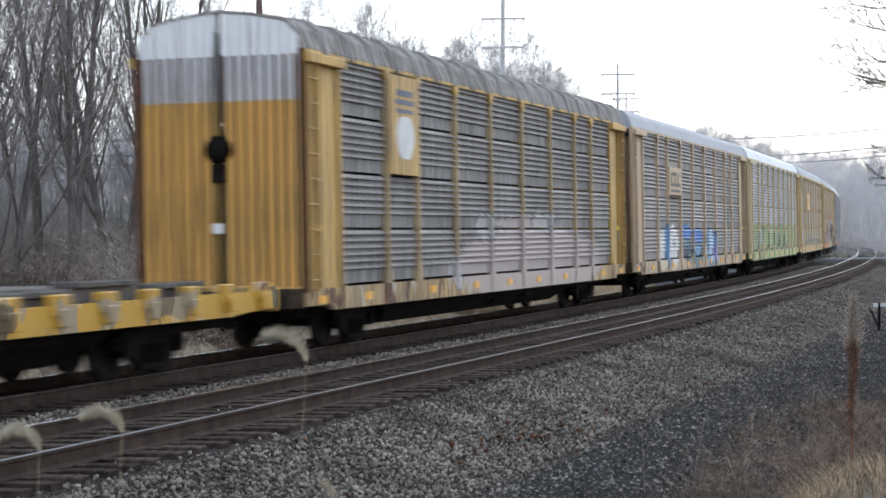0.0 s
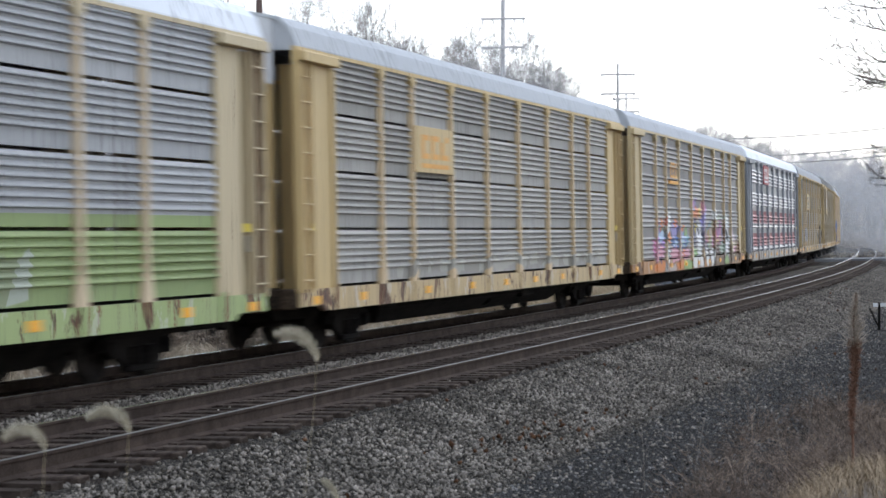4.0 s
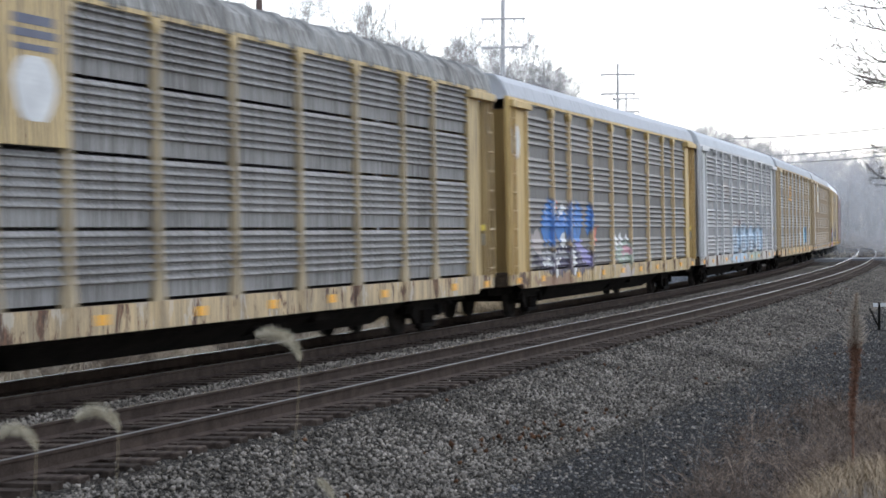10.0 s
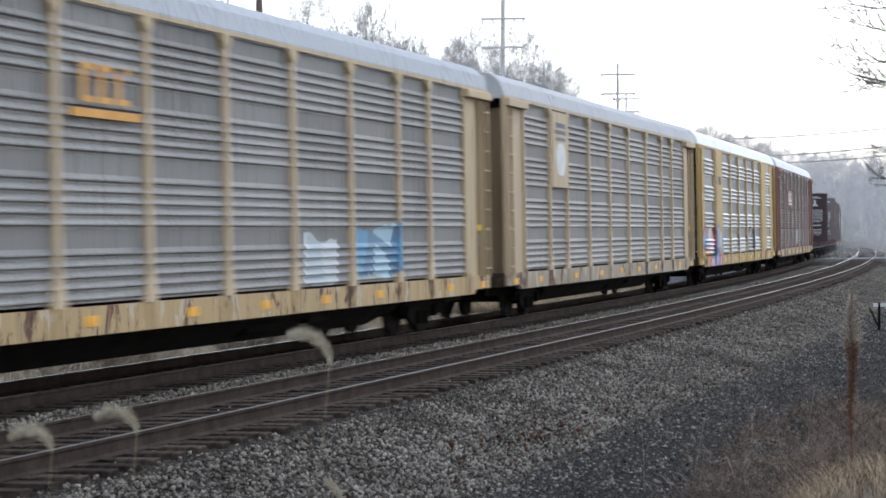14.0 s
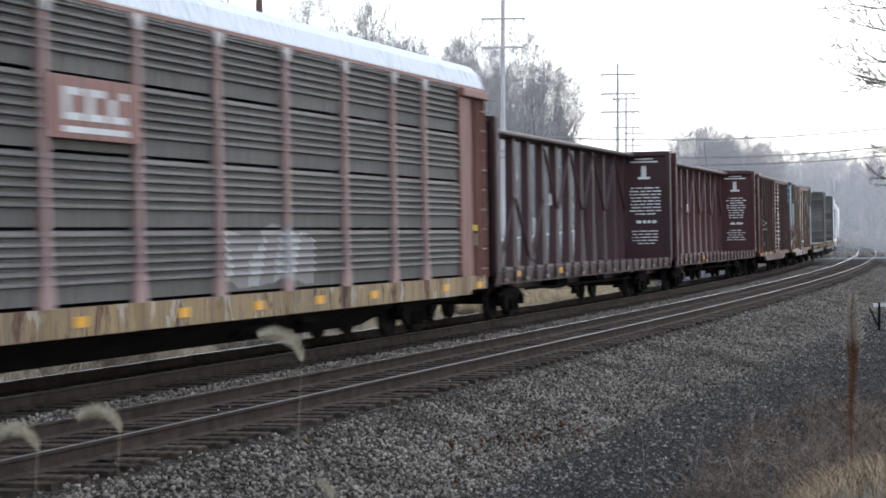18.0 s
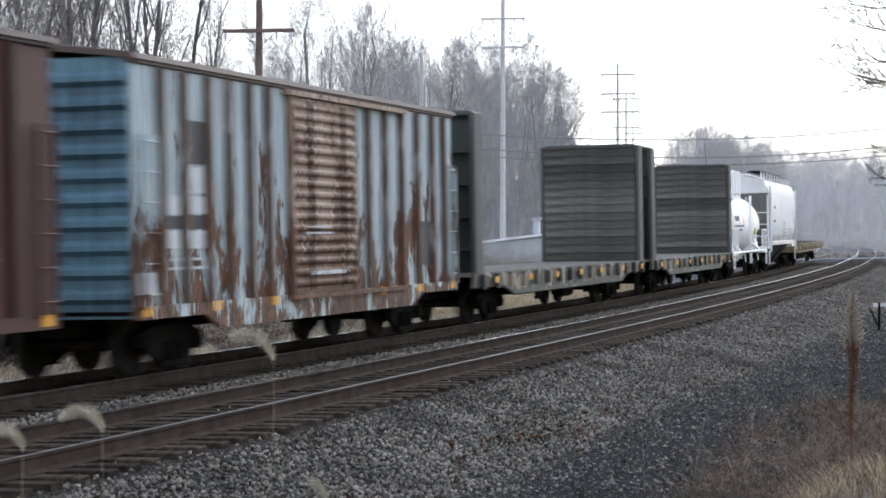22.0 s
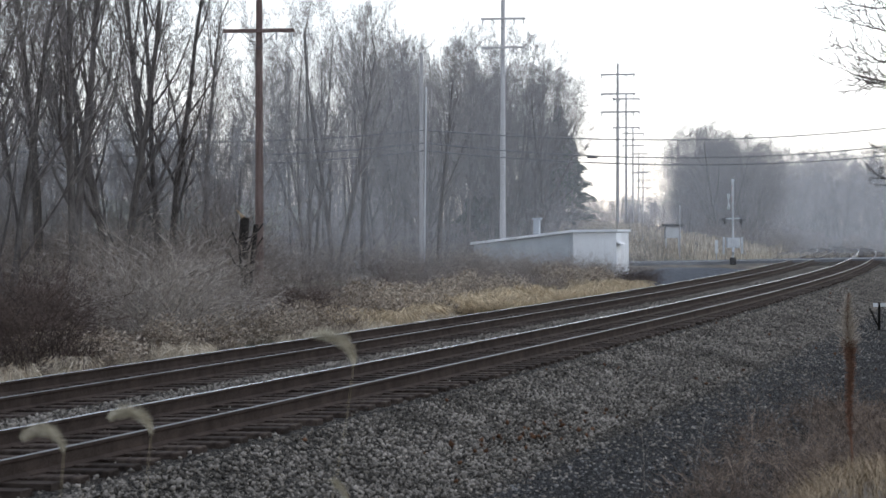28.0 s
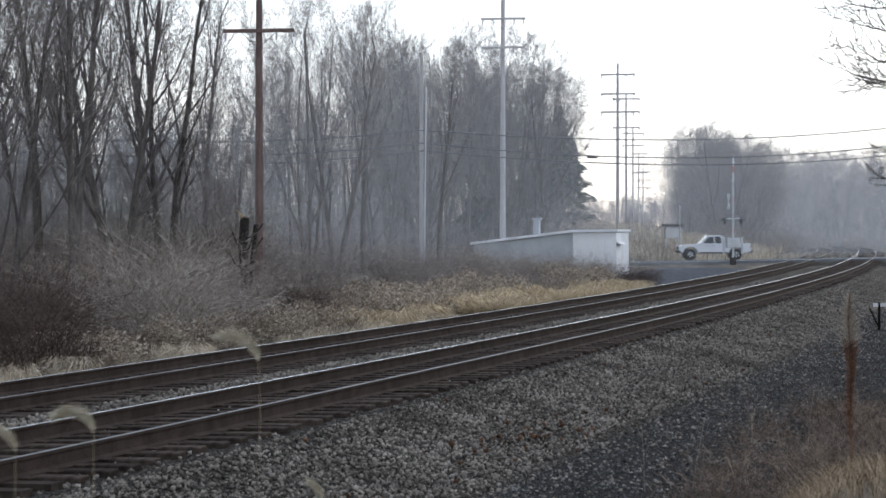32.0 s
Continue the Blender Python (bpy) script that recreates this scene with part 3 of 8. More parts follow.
def sill_kit():
    """The side sill of the flat car below the rack, deeper between the trucks."""
    k = Kit()
    prof = [(-13.5, 0.82), (-12.4, 0.82), (-12.2, 0.72), (12.2, 0.72), (12.4, 0.82), (13.5, 0.82), (13.5, 1.10), (-13.5, 1.10)]
    k.extrude_y(prof, 0.0, 0.10)
    for x in POSTS:
        k.box(x - 0.09, x + 0.09, -0.025, -0.001, 0.74, 1.16)
    return k


# underframe enlarged with near-black blocks, to darken the gap below the car
def under_kit():
    k = Kit()
    k.box(-13.3, 13.3, -0.35, 0.35, 0.62, 1.02)
    k.sweep([[(-8.3, -1.12, 0.95), (8.3, -1.12, 0.95), (8.3, 1.12, 0.95), (-8.3, 1.12, 0.95)], [(-8.1, -1.12, 0.62), (8.1, -1.12, 0.62), (8.1, 1.12, 0.62), (-8.1, 1.12, 0.62)], [(-7.2, -0.75, 0.30), (7.2, -0.75, 0.30), (7.2, 0.75, 0.30), (-7.2, 0.75, 0.30)]])
    k.box(-13.2, -11.0, -0.9, 0.9, 0.58, 1.0)
    k.box(11.0, 13.2, -0.9, 0.9, 0.58, 1.0)
    k.box(-3.2, -1.6, 0.5, 1.1, 0.45, 0.8, 0.05)
    k.cyl((0.4, -0.85, 0.58), (1.8, -0.85, 0.58), 0.2, 0.2, 10)
    k.tube([(-8, -0.7, 0.62), (8, -0.7, 0.62)], 0.03)
    k.box(3.0, 4.2, -1.15, -0.6, 0.5, 0.8, 0.03)
    return k


def autorack(mid, label, frame_c, panel_c, roof_c, tiers=True, panel_metal=0.0, ribbed=False, marks=(), sign=None, stripes=(), grime=0.5, rust=0.06, door_upper=(0.62, 0.62, 0.62), door_z=4.5, sill_c=None, plain=False, sill_marks=(), white_caps=None, panel_grime=None, groove_strips=False, broad=(), badge=False, dabs=(), sill_dabs=(), busy=0.0):
    """A two- or three-deck motor-vehicle carrier: rack of pressed panels between posts, on a flat car."""
    car = new_car("autorack", label, mid, 19.5, "covered auto carriers of the train")
    panel_c = tuple(q * w for q, w in zip(panel_c, (0.86, 0.84, 0.82)))
    if min(roof_c) < 0.68:
        roof_c = tuple(q * 0.72 for q in roof_c)
    if not tiers:
        dull = tuple(q * (0.84 if not panel_metal else 0.72) for q in panel_c)
        stripes = [(1.75, 2.09, dull), (2.72, 3.06, dull), (3.69, 4.03, dull), (4.68, 5.02, dull)] + list(stripes)
    mp = paint("rack_panel", car, panel_c, grime=grime if panel_grime is None else panel_grime, rust=rust, marks=marks, stripes=stripes, metal=panel_metal, rough=0.5 if panel_metal else 0.65, piece=(0.86, 1.1), dabs=dabs, busy=busy)
    mf = paint("rack_frame", car, tuple(0.87 * q for q in frame_c), dirt=(0.12, 0.085, 0.05), grime=grime * 0.85, rust=0.12 + rust * 1.6, marks=marks, dabs=dabs)
    mr = paint("rack_roof", car, roof_c, grime=0.85 if ribbed else 0.3, rust=0.0, rough=0.85)
    base_sill = sill_c or tuple(0.5 * q + 0.5 * w for q, w in zip(frame_c, (0.33, 0.245, 0.15)))
    ms = paint("rack_sill", car, base_sill, grime=grime, rust=0.4, scab=0.8, marks=list(sill_marks) + [q for q in marks if q[2] < 1.15], dabs=list(sill_dabs) + [q for q in dabs if q[1] - q[3] < 1.1])
    md = paint("rack_door", car, (0.82, 0.56, 0.20) if groove_strips else tuple(0.85 * q for q in frame_c), grime=0.35 if groove_strips else grime * 0.8 + 0.15, rust=0.3, upper=(4.25 if groove_strips else door_z, door_upper))
    faded = (0.34, 0.30, 0.24) if ribbed else (0.62, 0.47, 0.33) if frame_c[1] > 0.25 and frame_c[0] - frame_c[2] > 0.12 else (0.48, 0.38, 0.36) if frame_c[1] < 0.25 else frame_c
    mo = paint("rack_post", car, tuple(0.5 * q + 0.5 * w for q, w in zip(frame_c, faded)), dirt=(0.14, 0.11, 0.085), grime=grime * (0.9 if ribbed else 0.45), rust=0.1, marks=marks, dabs=dabs)
    solid("roof", shared("roof|%d" % ribbed, lambda: roof_kit(ribbed)), mr, car)
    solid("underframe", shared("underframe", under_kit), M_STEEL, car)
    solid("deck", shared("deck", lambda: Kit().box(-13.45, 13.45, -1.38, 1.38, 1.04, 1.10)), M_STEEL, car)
    bands = [(1.15, 2.08), (2.13, 3.07), (3.12, 4.06), (4.11, 5.03)] if tiers else [(1.14, 2.10), (2.104, 3.07), (3.074, 4.04), (4.044, 5.03)]
    edges = [-11.62] + list(POSTS[1:-1]) + [11.72]
    for side in (-1, 1):
        turn = 0 if side < 0 else 180
        solid("side_sill", shared("side_sill", sill_kit), ms, car, m=pose(0, side * 1.50, 0, 0, 0, turn))
        solid("top_plate", shared("top_plate", lambda: Kit().box(-13.5, 13.5, 0, 0.08, 5.035, 5.10)), mf, car, m=pose(0, side * 1.51, 0, 0, 0, turn))
        for i in range(len(edges) - 1):
            a, b = edges[i], edges[i + 1]
            w = round(b - a, 2)
            for j, (z0, z1) in enumerate(bands):
                h = round(z1 - z0, 3)
                me = shared("panel|%.2f|%.3f|%d%d" % (w, h, tiers, panel_metal > 0), lambda: panel_kit(w, h, 4 if panel_metal else 5 if not tiers else 6, 0.0 if tiers else 0.36 if panel_metal else 0.24, 0.07 if panel_metal else 0.06, 0.20 if tiers else 0.0))
                solid("panel", me, mp, car, m=pose((a + b) / 2, side * 1.43, z0, 0, 0, turn))
        for x in POSTS:
            def post():
                k = Kit()
                if plain:
                    return k.box(-0.06, 0.06, 0.0, 0.1, 1.10, 5.06)
                k.box(-0.05, 0.05, 0.0, 0.12, 1.5, 5.0)
                k.sweep([[(-0.16, 0.0, 1.1), (0.16, 0.0, 1.1), (0.16, 0.1, 1.1), (-0.16, 0.1, 1.1)], [(-0.055, 0.0, 1.62), (0.055, 0.0, 1.62), (0.055, 0.1, 1.62), (-0.055, 0.1, 1.62)]])
                return k
            if -11.6 < x < 11.7:
                p = solid("post", shared("post|%d" % plain, post), mo, car, m=pose(x, side * 1.535, 0, 0, 0, turn))
                if not plain:
                    solid("post_cap", shared("post_cap", lambda: Kit().sweep([[(-0.06, -0.01, 4.82), (0.06, -0.01, 4.82), (0.06, 0.1, 4.82), (-0.06, 0.1, 4.82)], [(-0.17, -0.01, 4.95), (0.17, -0.01, 4.95), (0.17, 0.1, 4.95), (-0.17, 0.1, 4.95)], [(-0.17, -0.01, 5.04), (0.17, -0.01, 5.04), (0.17, 0.1, 5.04), (-0.17, 0.1, 5.04)]])), white_caps and paint("rack_cap", car, white_caps, rust=0) or mf, p)
        for end in (-1, 1):
            c = end * 12.55
            if plain:
                kit = lambda: Kit().box(-0.9, 0.92, 0.0, 0.06, 1.10, 5.06, 0.02)
            else:
                kit = lambda: Kit().box(-0.8, 0.08, 0.0, 0.05, 1.10, 4.86)
                for pn, pk in (("end_channel", lambda: Kit().sweep([[(0.085, 0.05, z), (0.085, 0.44, z), (0.38, 0.44, z), (0.38, 0.05, z), (0.41, 0.05, z), (0.41, 0.48, z), (0.055, 0.48, z), (0.055, 0.05, z)] for z in (1.10, 4.85)])), ("end_stile", lambda: Kit().box(-0.95, -0.805, -0.05, 0.05, 1.10, 4.855, 0.01)), ("end_header", lambda: Kit().box(-0.95, 0.94, -0.16, 0.05, 4.865, 5.03, 0.01)), ("end_jamb", lambda: Kit().box(0.385, 0.92, -0.01, 0.05, 1.10, 4.86, 0.008))):
                    solid(pn, shared("%s|%d" % (pn, end * -side), lambda: mirror_kit(pk(), end * -side)), mf, car, m=pose(c, side * 1.46, 0, 0, 0, turn))
                if side < 0:
                    solid("stencil_patch", shared("stencil_patch", lambda: Kit().box(-0.13, 0.13, -0.006, -0.001, 1.75, 2.0)), M_STENCIL, car, m=pose(c + end * 0.3, -1.46, 0))
                    solid("warning_sticker", shared("warning_sticker", lambda: Kit().box(-0.16, 0.16, -0.006, -0.001, 2.06, 2.19)), M_STICKER, car, m=pose(c + end * 0.3, -1.46, 0))
            solid("end_plate", shared("end_plate|%d%d" % (plain, end * -side), lambda: mirror_kit(kit(), end * -side)), mf, car, m=pose(c, side * 1.46, 0, 0, 0, turn))
            if end > 0:
                solid("ladder_backing", shared("ladder_backing", lambda: Kit().box(-0.15, 0.15, 0.03, 0.05, 1.06, 4.9)), M_RUSTSHADE, car, "rusty brown strip behind the ladder", pose(13.2, side * 1.52, 0, 0, 0, turn))
            solid("ladder", shared("ladder", lambda: ladder_kit(3.9)), mf, car, m=pose(end * 13.2, side * 1.52, 1.05, 0, 0, turn) @ pose(-0.21, 0, 0))
    for end in (-1, 1):
        for y in (-1, 1):
            me = shared("end_door|%d%d" % (end * y, groove_strips), lambda: mirror_y(door_kit() if groove_strips else flat_door_kit(), end * y))
            if not groove_strips:
                # black plates stand in for the shade inside two small openings
                for z in (4.35, 2.75):
                    solid("door_vent", shared("door_vent", lambda: Kit().box(-0.02, 0.02, -0.09, 0.09, 0, 0.2)), M_BLACK, car, "black plate painted as a dark door opening", pose(end * 13.54, y * 0.88, z))
            solid("end_door", me, md, car, m=pose(end * 13.44, 0, 0, 0, 0, 0 if end > 0 else 180))
            solid("corner_post", shared("corner_post", lambda: Kit().box(-0.06, 0.06, -0.05, 0.05, 1.05, 5.1, 0.01)), M_RUSTSHADE if groove_strips else mf, car, m=pose(end * 13.47, y * 1.47, 0))
        solid("door_bar", shared("door_bar", lambda: Kit().cyl((0.1, 0, 1.1), (0.1, 0, 5.4), 0.03, 0.03, 8).box(0.08, 0.18, -0.12, 0.12, 2.9, 3.2, 0.02)), M_STEEL, car, m=pose(end * 13.44, 0, 0, 0, 0, 0 if end > 0 else 180))
        solid("roof_end", shared("roof_end", lambda: Kit().extrude_x([(y * 0.985, z - 0.012) for y, z in reversed(roof_prof())], -0.03, 0.03)), mr, car, m=pose(end * 13.40, 0, 0))
        # dark rusty strips on the door ribs, standing in for the grooves' shade
        if groove_strips:
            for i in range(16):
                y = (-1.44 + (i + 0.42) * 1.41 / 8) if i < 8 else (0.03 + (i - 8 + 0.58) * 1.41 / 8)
                solid("seam", shared("seam", lambda: Kit().box(0.085, 0.114, -0.030, 0.030, 1.14, 5.0)), M_RUSTSHADE, car, m=pose(end * 13.445, y, 0, 0, 0, 0 if end > 0 else 180))
            # a solid dark disc paints the shade of a round hole
            solid("vent_disc", Kit().lathe((0, 0, 3.45), (1, 0, 0), [(0.0, 0.02), (0.11, 0.24), (0.12, 0.02)], 14), M_STEEL, car, "dark disc standing in for a round opening", pose(end * 13.46, 0, 0, 0, 0, 0 if end > 0 else 180))
            solid("sticker", Kit().box(0.105, 0.115, -0.12, 0.06, 2.05, 2.22), M_WHITE, car, "white sticker", pose(end * 13.46, 0, 0, 0, 0, 0 if end > 0 else 180))
        solid("end_sill", shared("end_sill", lambda: Kit().box(-0.06, 0.06, -1.45, 1.45, 0.78, 1.12, 0.02)), M_GRIMY, car, "grimy dark end sill", pose(end * 13.5, 0, 0))
        coupler(car, end * 13.55, end)
        truck(car, end * 9.75)
    for x in (-12.7, -10.2, -6.1, -2.8, 0.1, 2.9, 5.8, 10.4, 12.9):
        solid("reflector", shared("reflector", lambda: Kit().box(-0.17, 0.17, -0.012, 0.004, 0.84, 0.98)), M_REFLECT, car, m=pose(x, -1.505, 0))
    for x0, x1 in broad:
        wide = solid("wide_panel", Kit().box(x0, x1, -0.02, 0.06, 1.10, 5.03, 0.01), mf, car, "wide plain yellow panel", pose(0, -1.54, 0))
        if x0 < 0:
            solid("block_mark", Kit().box(x0 + 0.5, x1 - 0.5, -0.026, -0.021, 3.75, 4.05), M_BLACK, wide, "worn dark painted block")
            for q in (x0 + 0.3, x1 - 0.34):
                for z in (3.25, 4.28):
                    solid("corner_mark", Kit().box(q, q + 0.16, -0.026, -0.021, z, z + 0.07), M_STENCIL, wide)
    if badge:
        b = solid("round_badge", Kit().cyl((0, 0, 0), (0, -0.012, 0), 0.42, 0.42, 28), M_BLUEGREY, car, "round blue badge with a pale rim", pose(-12.72, -1.462, 4.1))
        solid("badge_rim", Kit().lathe((0, -0.012, 0), (0, -1, 0), [(0.0, 0.34), (0.0, 0.40), (0.006, 0.40), (0.006, 0.34)], 28), M_WHITE, b)
        solid("badge_band", Kit().box(-0.3, 0.3, -0.02, -0.013, -0.07, 0.07), M_WHITE, b)
    if sign:
        sign(car, mf)
    return car


def mirror_kit(k, sx):
    if sx < 0:
        k.v = [(-x, y, z) for x, y, z in k.v]
        k.f = [tuple(reversed(f)) for f in k.f]
    return k


def mirror_y(k, sy):
    if sy < 0:
        k.v = [(x, -y, z) for x, y, z in k.v]
        k.f = [tuple(reversed(f)) for f in k.f]
    return k


M_GRIMY = surface("grimy_steel", (0.012, 0.010, 0.009), (0.085, 0.060, 0.040), 2.5, 20, 0.85, bumpy=0.3)
# rust brown, also used to paint groove shade on the end doors
M_RUSTSHADE = surface("rust_and_shade", (0.045, 0.022, 0.014), (0.12, 0.055, 0.03), 3, 30, 0.9, bumpy=0.2)
M_REFLECT = surface("reflector_yellow", (0.80, 0.34, 0.004), (0.90, 0.44, 0.01), 5, 60, 0.4, bumpy=0.0)
M_STENCIL = surface("worn_stencil", (0.10, 0.09, 0.075), (0.34, 0.28, 0.18), 12, 60, 0.7, bumpy=0)
M_STICKER = surface("yellow_sticker", (0.75, 0.55, 0.02), (0.82, 0.62, 0.05), 5, 60, 0.5, bumpy=0)
M_WHITE = surface("faded_white_paint", (0.50, 0.50, 0.50), (0.72, 0.72, 0.70), 2, 30, 0.6, bumpy=0.1)
M_BLACK = surface("faded_black_paint", (0.03, 0.028, 0.03), (0.08, 0.075, 0.075), 2, 30, 0.6, bumpy=0.1)
M_ORANGE = surface("faded_orange_paint", (0.60, 0.26, 0.03), (0.72, 0.36, 0.06), 2, 30, 0.6, bumpy=0.1)
M_MAROON = surface("faded_red_paint", (0.30, 0.05, 0.06), (0.40, 0.09, 0.09), 2, 30, 0.6, bumpy=0.1)
M_BLUEGREY = surface("faded_navy_paint", (0.05, 0.06, 0.11), (0.10, 0.11, 0.16), 2, 30, 0.6, bumpy=0.1)


def shield_sign(x0, x1, plate=True):
    """A tall plate with a dark badge and a pale rounded patch below it."""
    def put(car, mf):
        w = x1 - x0
        s = solid("sign_panel", Kit().box(0, w, 0, 0.03, 3.12, 4.98, 0.004), mf, car, "tall plate with a badge", pose(x0, -1.565, 0))
        solid("badge_bar", Kit().box(w * 0.22, w * 0.78, -0.006, 0, 4.60, 4.72).box(w * 0.18, w * 0.82, -0.006, 0, 4.44, 4.54).box(w * 0.22, w * 0.78, -0.006, 0, 4.28, 4.36), M_BLUEGREY, s, "dark badge bars")
        oval = [(w * (0.5 + 0.28 * math.cos(a) * (1 if math.sin(a) < 0 else 1.1)), 3.82 + 0.40 * max(-1, min(1, 1.15 * math.sin(a)))) for a in np.linspace(0, 2 * math.pi, 18)[:-1]]
        solid("badge_patch", Kit().extrude_y(oval, -0.006, 0), M_WHITE, s, "worn white rounded patch")
    return put


def box_sign(x0, x1, z0, z1, ink, plate=True, ground=None):
    """A square plate with three blocky marks over one bar."""
    def put(car, mf):
        w, h = x1 - x0, z1 - z0
        s = solid("sign_panel", Kit().box(0, w, 0, 0.03, 0, h, 0.004), ground or mf, car, "square plate with block marks", pose(x0, -1.565, z0)) if plate else solid("sign_panel", Kit().box(0, w, 0, 0.012, 0, h * 0.16), ink, car, "painted bar", pose(x0, -1.55, z0))
        y = -0.006 if plate else -0.012
        a, b = (0.30, 0.82) if plate else (0.28, 1.0)
        for i in range(3):
            q = w * (0.14 + 0.25 * i)
            solid("block_mark", Kit().box(q, q + w * 0.2, y, y + 0.005, h * a, h * (a + 0.12)).box(q, q + w * 0.07, y, y + 0.005, h * (a + 0.125), h * (b - 0.125)).box(q + (w * 0.13 if i == 2 else 0), q + w * 0.2, y - 0.001, y + 0.004, h * (b - 0.12), h * b), ink, s)
        if plate:
            solid("bar_mark", Kit().box(w * 0.14, w * 0.86, y, y + 0.005, h * 0.1, h * 0.2), ink, s)
    return put


YEL, TAN_Y = (0.57, 0.41, 0.19), (0.50, 0.37, 0.24)
GALV = (0.30, 0.295, 0.29)
SILV = (0.42, 0.435, 0.455)
PH, PITCH = 43.94, 28.55
rack = lambda i: PH + PITCH * (i - 0.5)
TAGS_BLUE = [(-8.02, 1.52, 0.78, 0.65, 0, WHT), (-5.55, 1.53, 0.98, 0.76, 0, WHT), (-7.94, 0.95, 0.74, 0.15, 0, SAND), (-5.67, 0.89, 0.73, 0.12, 0, SAND), (-6.96, 1.57, 0.54, 0.71, -8, LBL), (-5.47, 1.59, 0.26, 0.15, 0, MGRY), (-8.17, 1.98, 0.18, 0.14, 0, LGRY), (-2.65, 1.97, 1.05, 0.29, 0, AZUR), (-2.63, 1.34, 1.18, 0.37, 0, TEAL), (-2.87, 1.3, 0.78, 0.18, 0, NAVY), (-0.15, 1.77, 1.27, 0.38, 0, AZUR), (-0.23, 1.18, 1.31, 0.43, 0, TEAL), (-2.64, 1.07, 0.18, 0.24, 12, BLK), (0.04, 1.32, 0.61, 0.15, 0, LBL), (3.34, 1.44, 1.46, 0.71, 0, LBL), (3.41, 1.48, 0.49, 0.72, 10, SKYB), (2.46, 1.57, 0.47, 0.23, 30, TEAL), (4.54, 1.22, 0.65, 0.41, 0, LAVN)]
LETTERS_A = [(-9, 1.46, 0.46, 0.45, 0, PNK), (-8.01, 1.69, 0.72, 0.62, 0, PUR), (-7.73, 1.84, 0.57, 0.16, 0, SKYB), (-7.86, 1.35, 0.67, 0.23, 0, PNK), (-8.8, 2.3, 0.17, 0.13, 0, ORG), (-7.73, 2.21, 0.2, 0.18, 0, ORG), (-6.98, 2.38, 0.34, 0.2, 0, REDD), (-6.23, 2.27, 0.41, 0.42, 0, WHT), (-6.91, 1.82, 0.28, 0.23, 20, BLK), (-6.78, 2.06, 0.19, 0.26, 0, WHT), (-6.1, 1.82, 0.31, 0.15, 0, ORG), (-6.55, 1.3, 0.46, 0.23, 0, WHT), (-6.59, 1.29, 0.31, 0.11, 0, MGRY), (-4.98, 2.06, 0.85, 0.28, 0, LAVN), (-4.99, 1.6, 0.7, 0.25, 0, DBL), (-5.13, 1.24, 0.96, 0.21, 0, PNK), (-4.9, 2.24, 0.26, 0.13, 0, ORG), (-4.92, 1.6, 0.38, 0.1, 0, SKYB)]
LETTERS_B = [(-2.97, 1.75, 0.98, 0.32, 0, DBL), (-3.22, 2.07, 0.28, 0.16, 0, ORG), (-2.43, 1.96, 0.38, 0.18, 0, GRN), (-2.71, 1.24, 1.2, 0.21, 0, PNK), (-3.14, 1.28, 0.17, 0.18, 0, ORG), (-2.96, 1.74, 0.78, 0.06, 0, SKYB), (-0.33, 2.83, 0.83, 0.31, 0, PUR), (0.06, 2.65, 1.11, 0.19, 0, ORG), (0.79, 2.73, 0.33, 0.13, 0, YOLK), (1.82, 2.76, 0.79, 0.38, 0, PNK), (-0.52, 2, 0.79, 0.52, 0, NAVY), (1.32, 2.15, 1.26, 0.39, -25, LAVN), (0.7, 1.81, 0.77, 0.56, 0, WHT), (0.48, 2, 0.17, 0.1, 0, BLK), (1.06, 2, 0.18, 0.1, 0, BLK), (-0.15, 2.13, 0.21, 0.17, 0, YOLK), (1.65, 1.63, 0.33, 0.4, 0, NAVY), (-0.68, 0.93, 0.62, 0.23, 0, WHT), (-0.31, 1.2, 0.73, 0.15, 0, GRN), (0.69, 0.99, 0.69, 0.33, 0, WHT)]
LETTERS_C = [(4.8, 1.78, 2.66, 0.66, 0, BRWN), (6.96, 1.08, 5.26, 0.39, 0, UMBR), (5.73, 2.14, 1.49, 0.42, 0, BRWN), (6.1, 2.52, 1.14, 0.08, 0, SAGE), (4, 2.06, 0.23, 0.26, 10, SAND), (6.55, 1.38, 0.67, 0.24, 0, SAGE), (2.49, 1.07, 0.45, 0.32, 10, WHT), (3.73, 1.05, 0.5, 0.35, -10, WHT), (4.26, 2.58, 0.23, 0.19, 0, WHT), (5.16, 2.65, 0.42, 0.21, 0, WHT), (8.09, 1.81, 0.83, 0.89, 0, WHT), (8.12, 1.86, 0.51, 0.19, 0, BLK), (10.52, 1.37, 1.39, 0.3, 0, BRWN), (10.18, 1.49, 0.52, 0.52, 0, SAND), (7.76, 0.87, 0.75, 0.18, 0, GRN)]
SILL_SPRAY = [(-8.52, 0.86, 1.25, 0.24, 0, ORG), (-7.06, 0.84, 0.33, 0.15, 0, MGRY), (-5.67, 0.82, 0.82, 0.17, 0, DUST), (-4.04, 0.88, 0.94, 0.22, 0, ORG), (-2.36, 0.84, 1.05, 0.21, 0, GRN), (-3.05, 0.93, 0.27, 0.11, 0, YOLK)]
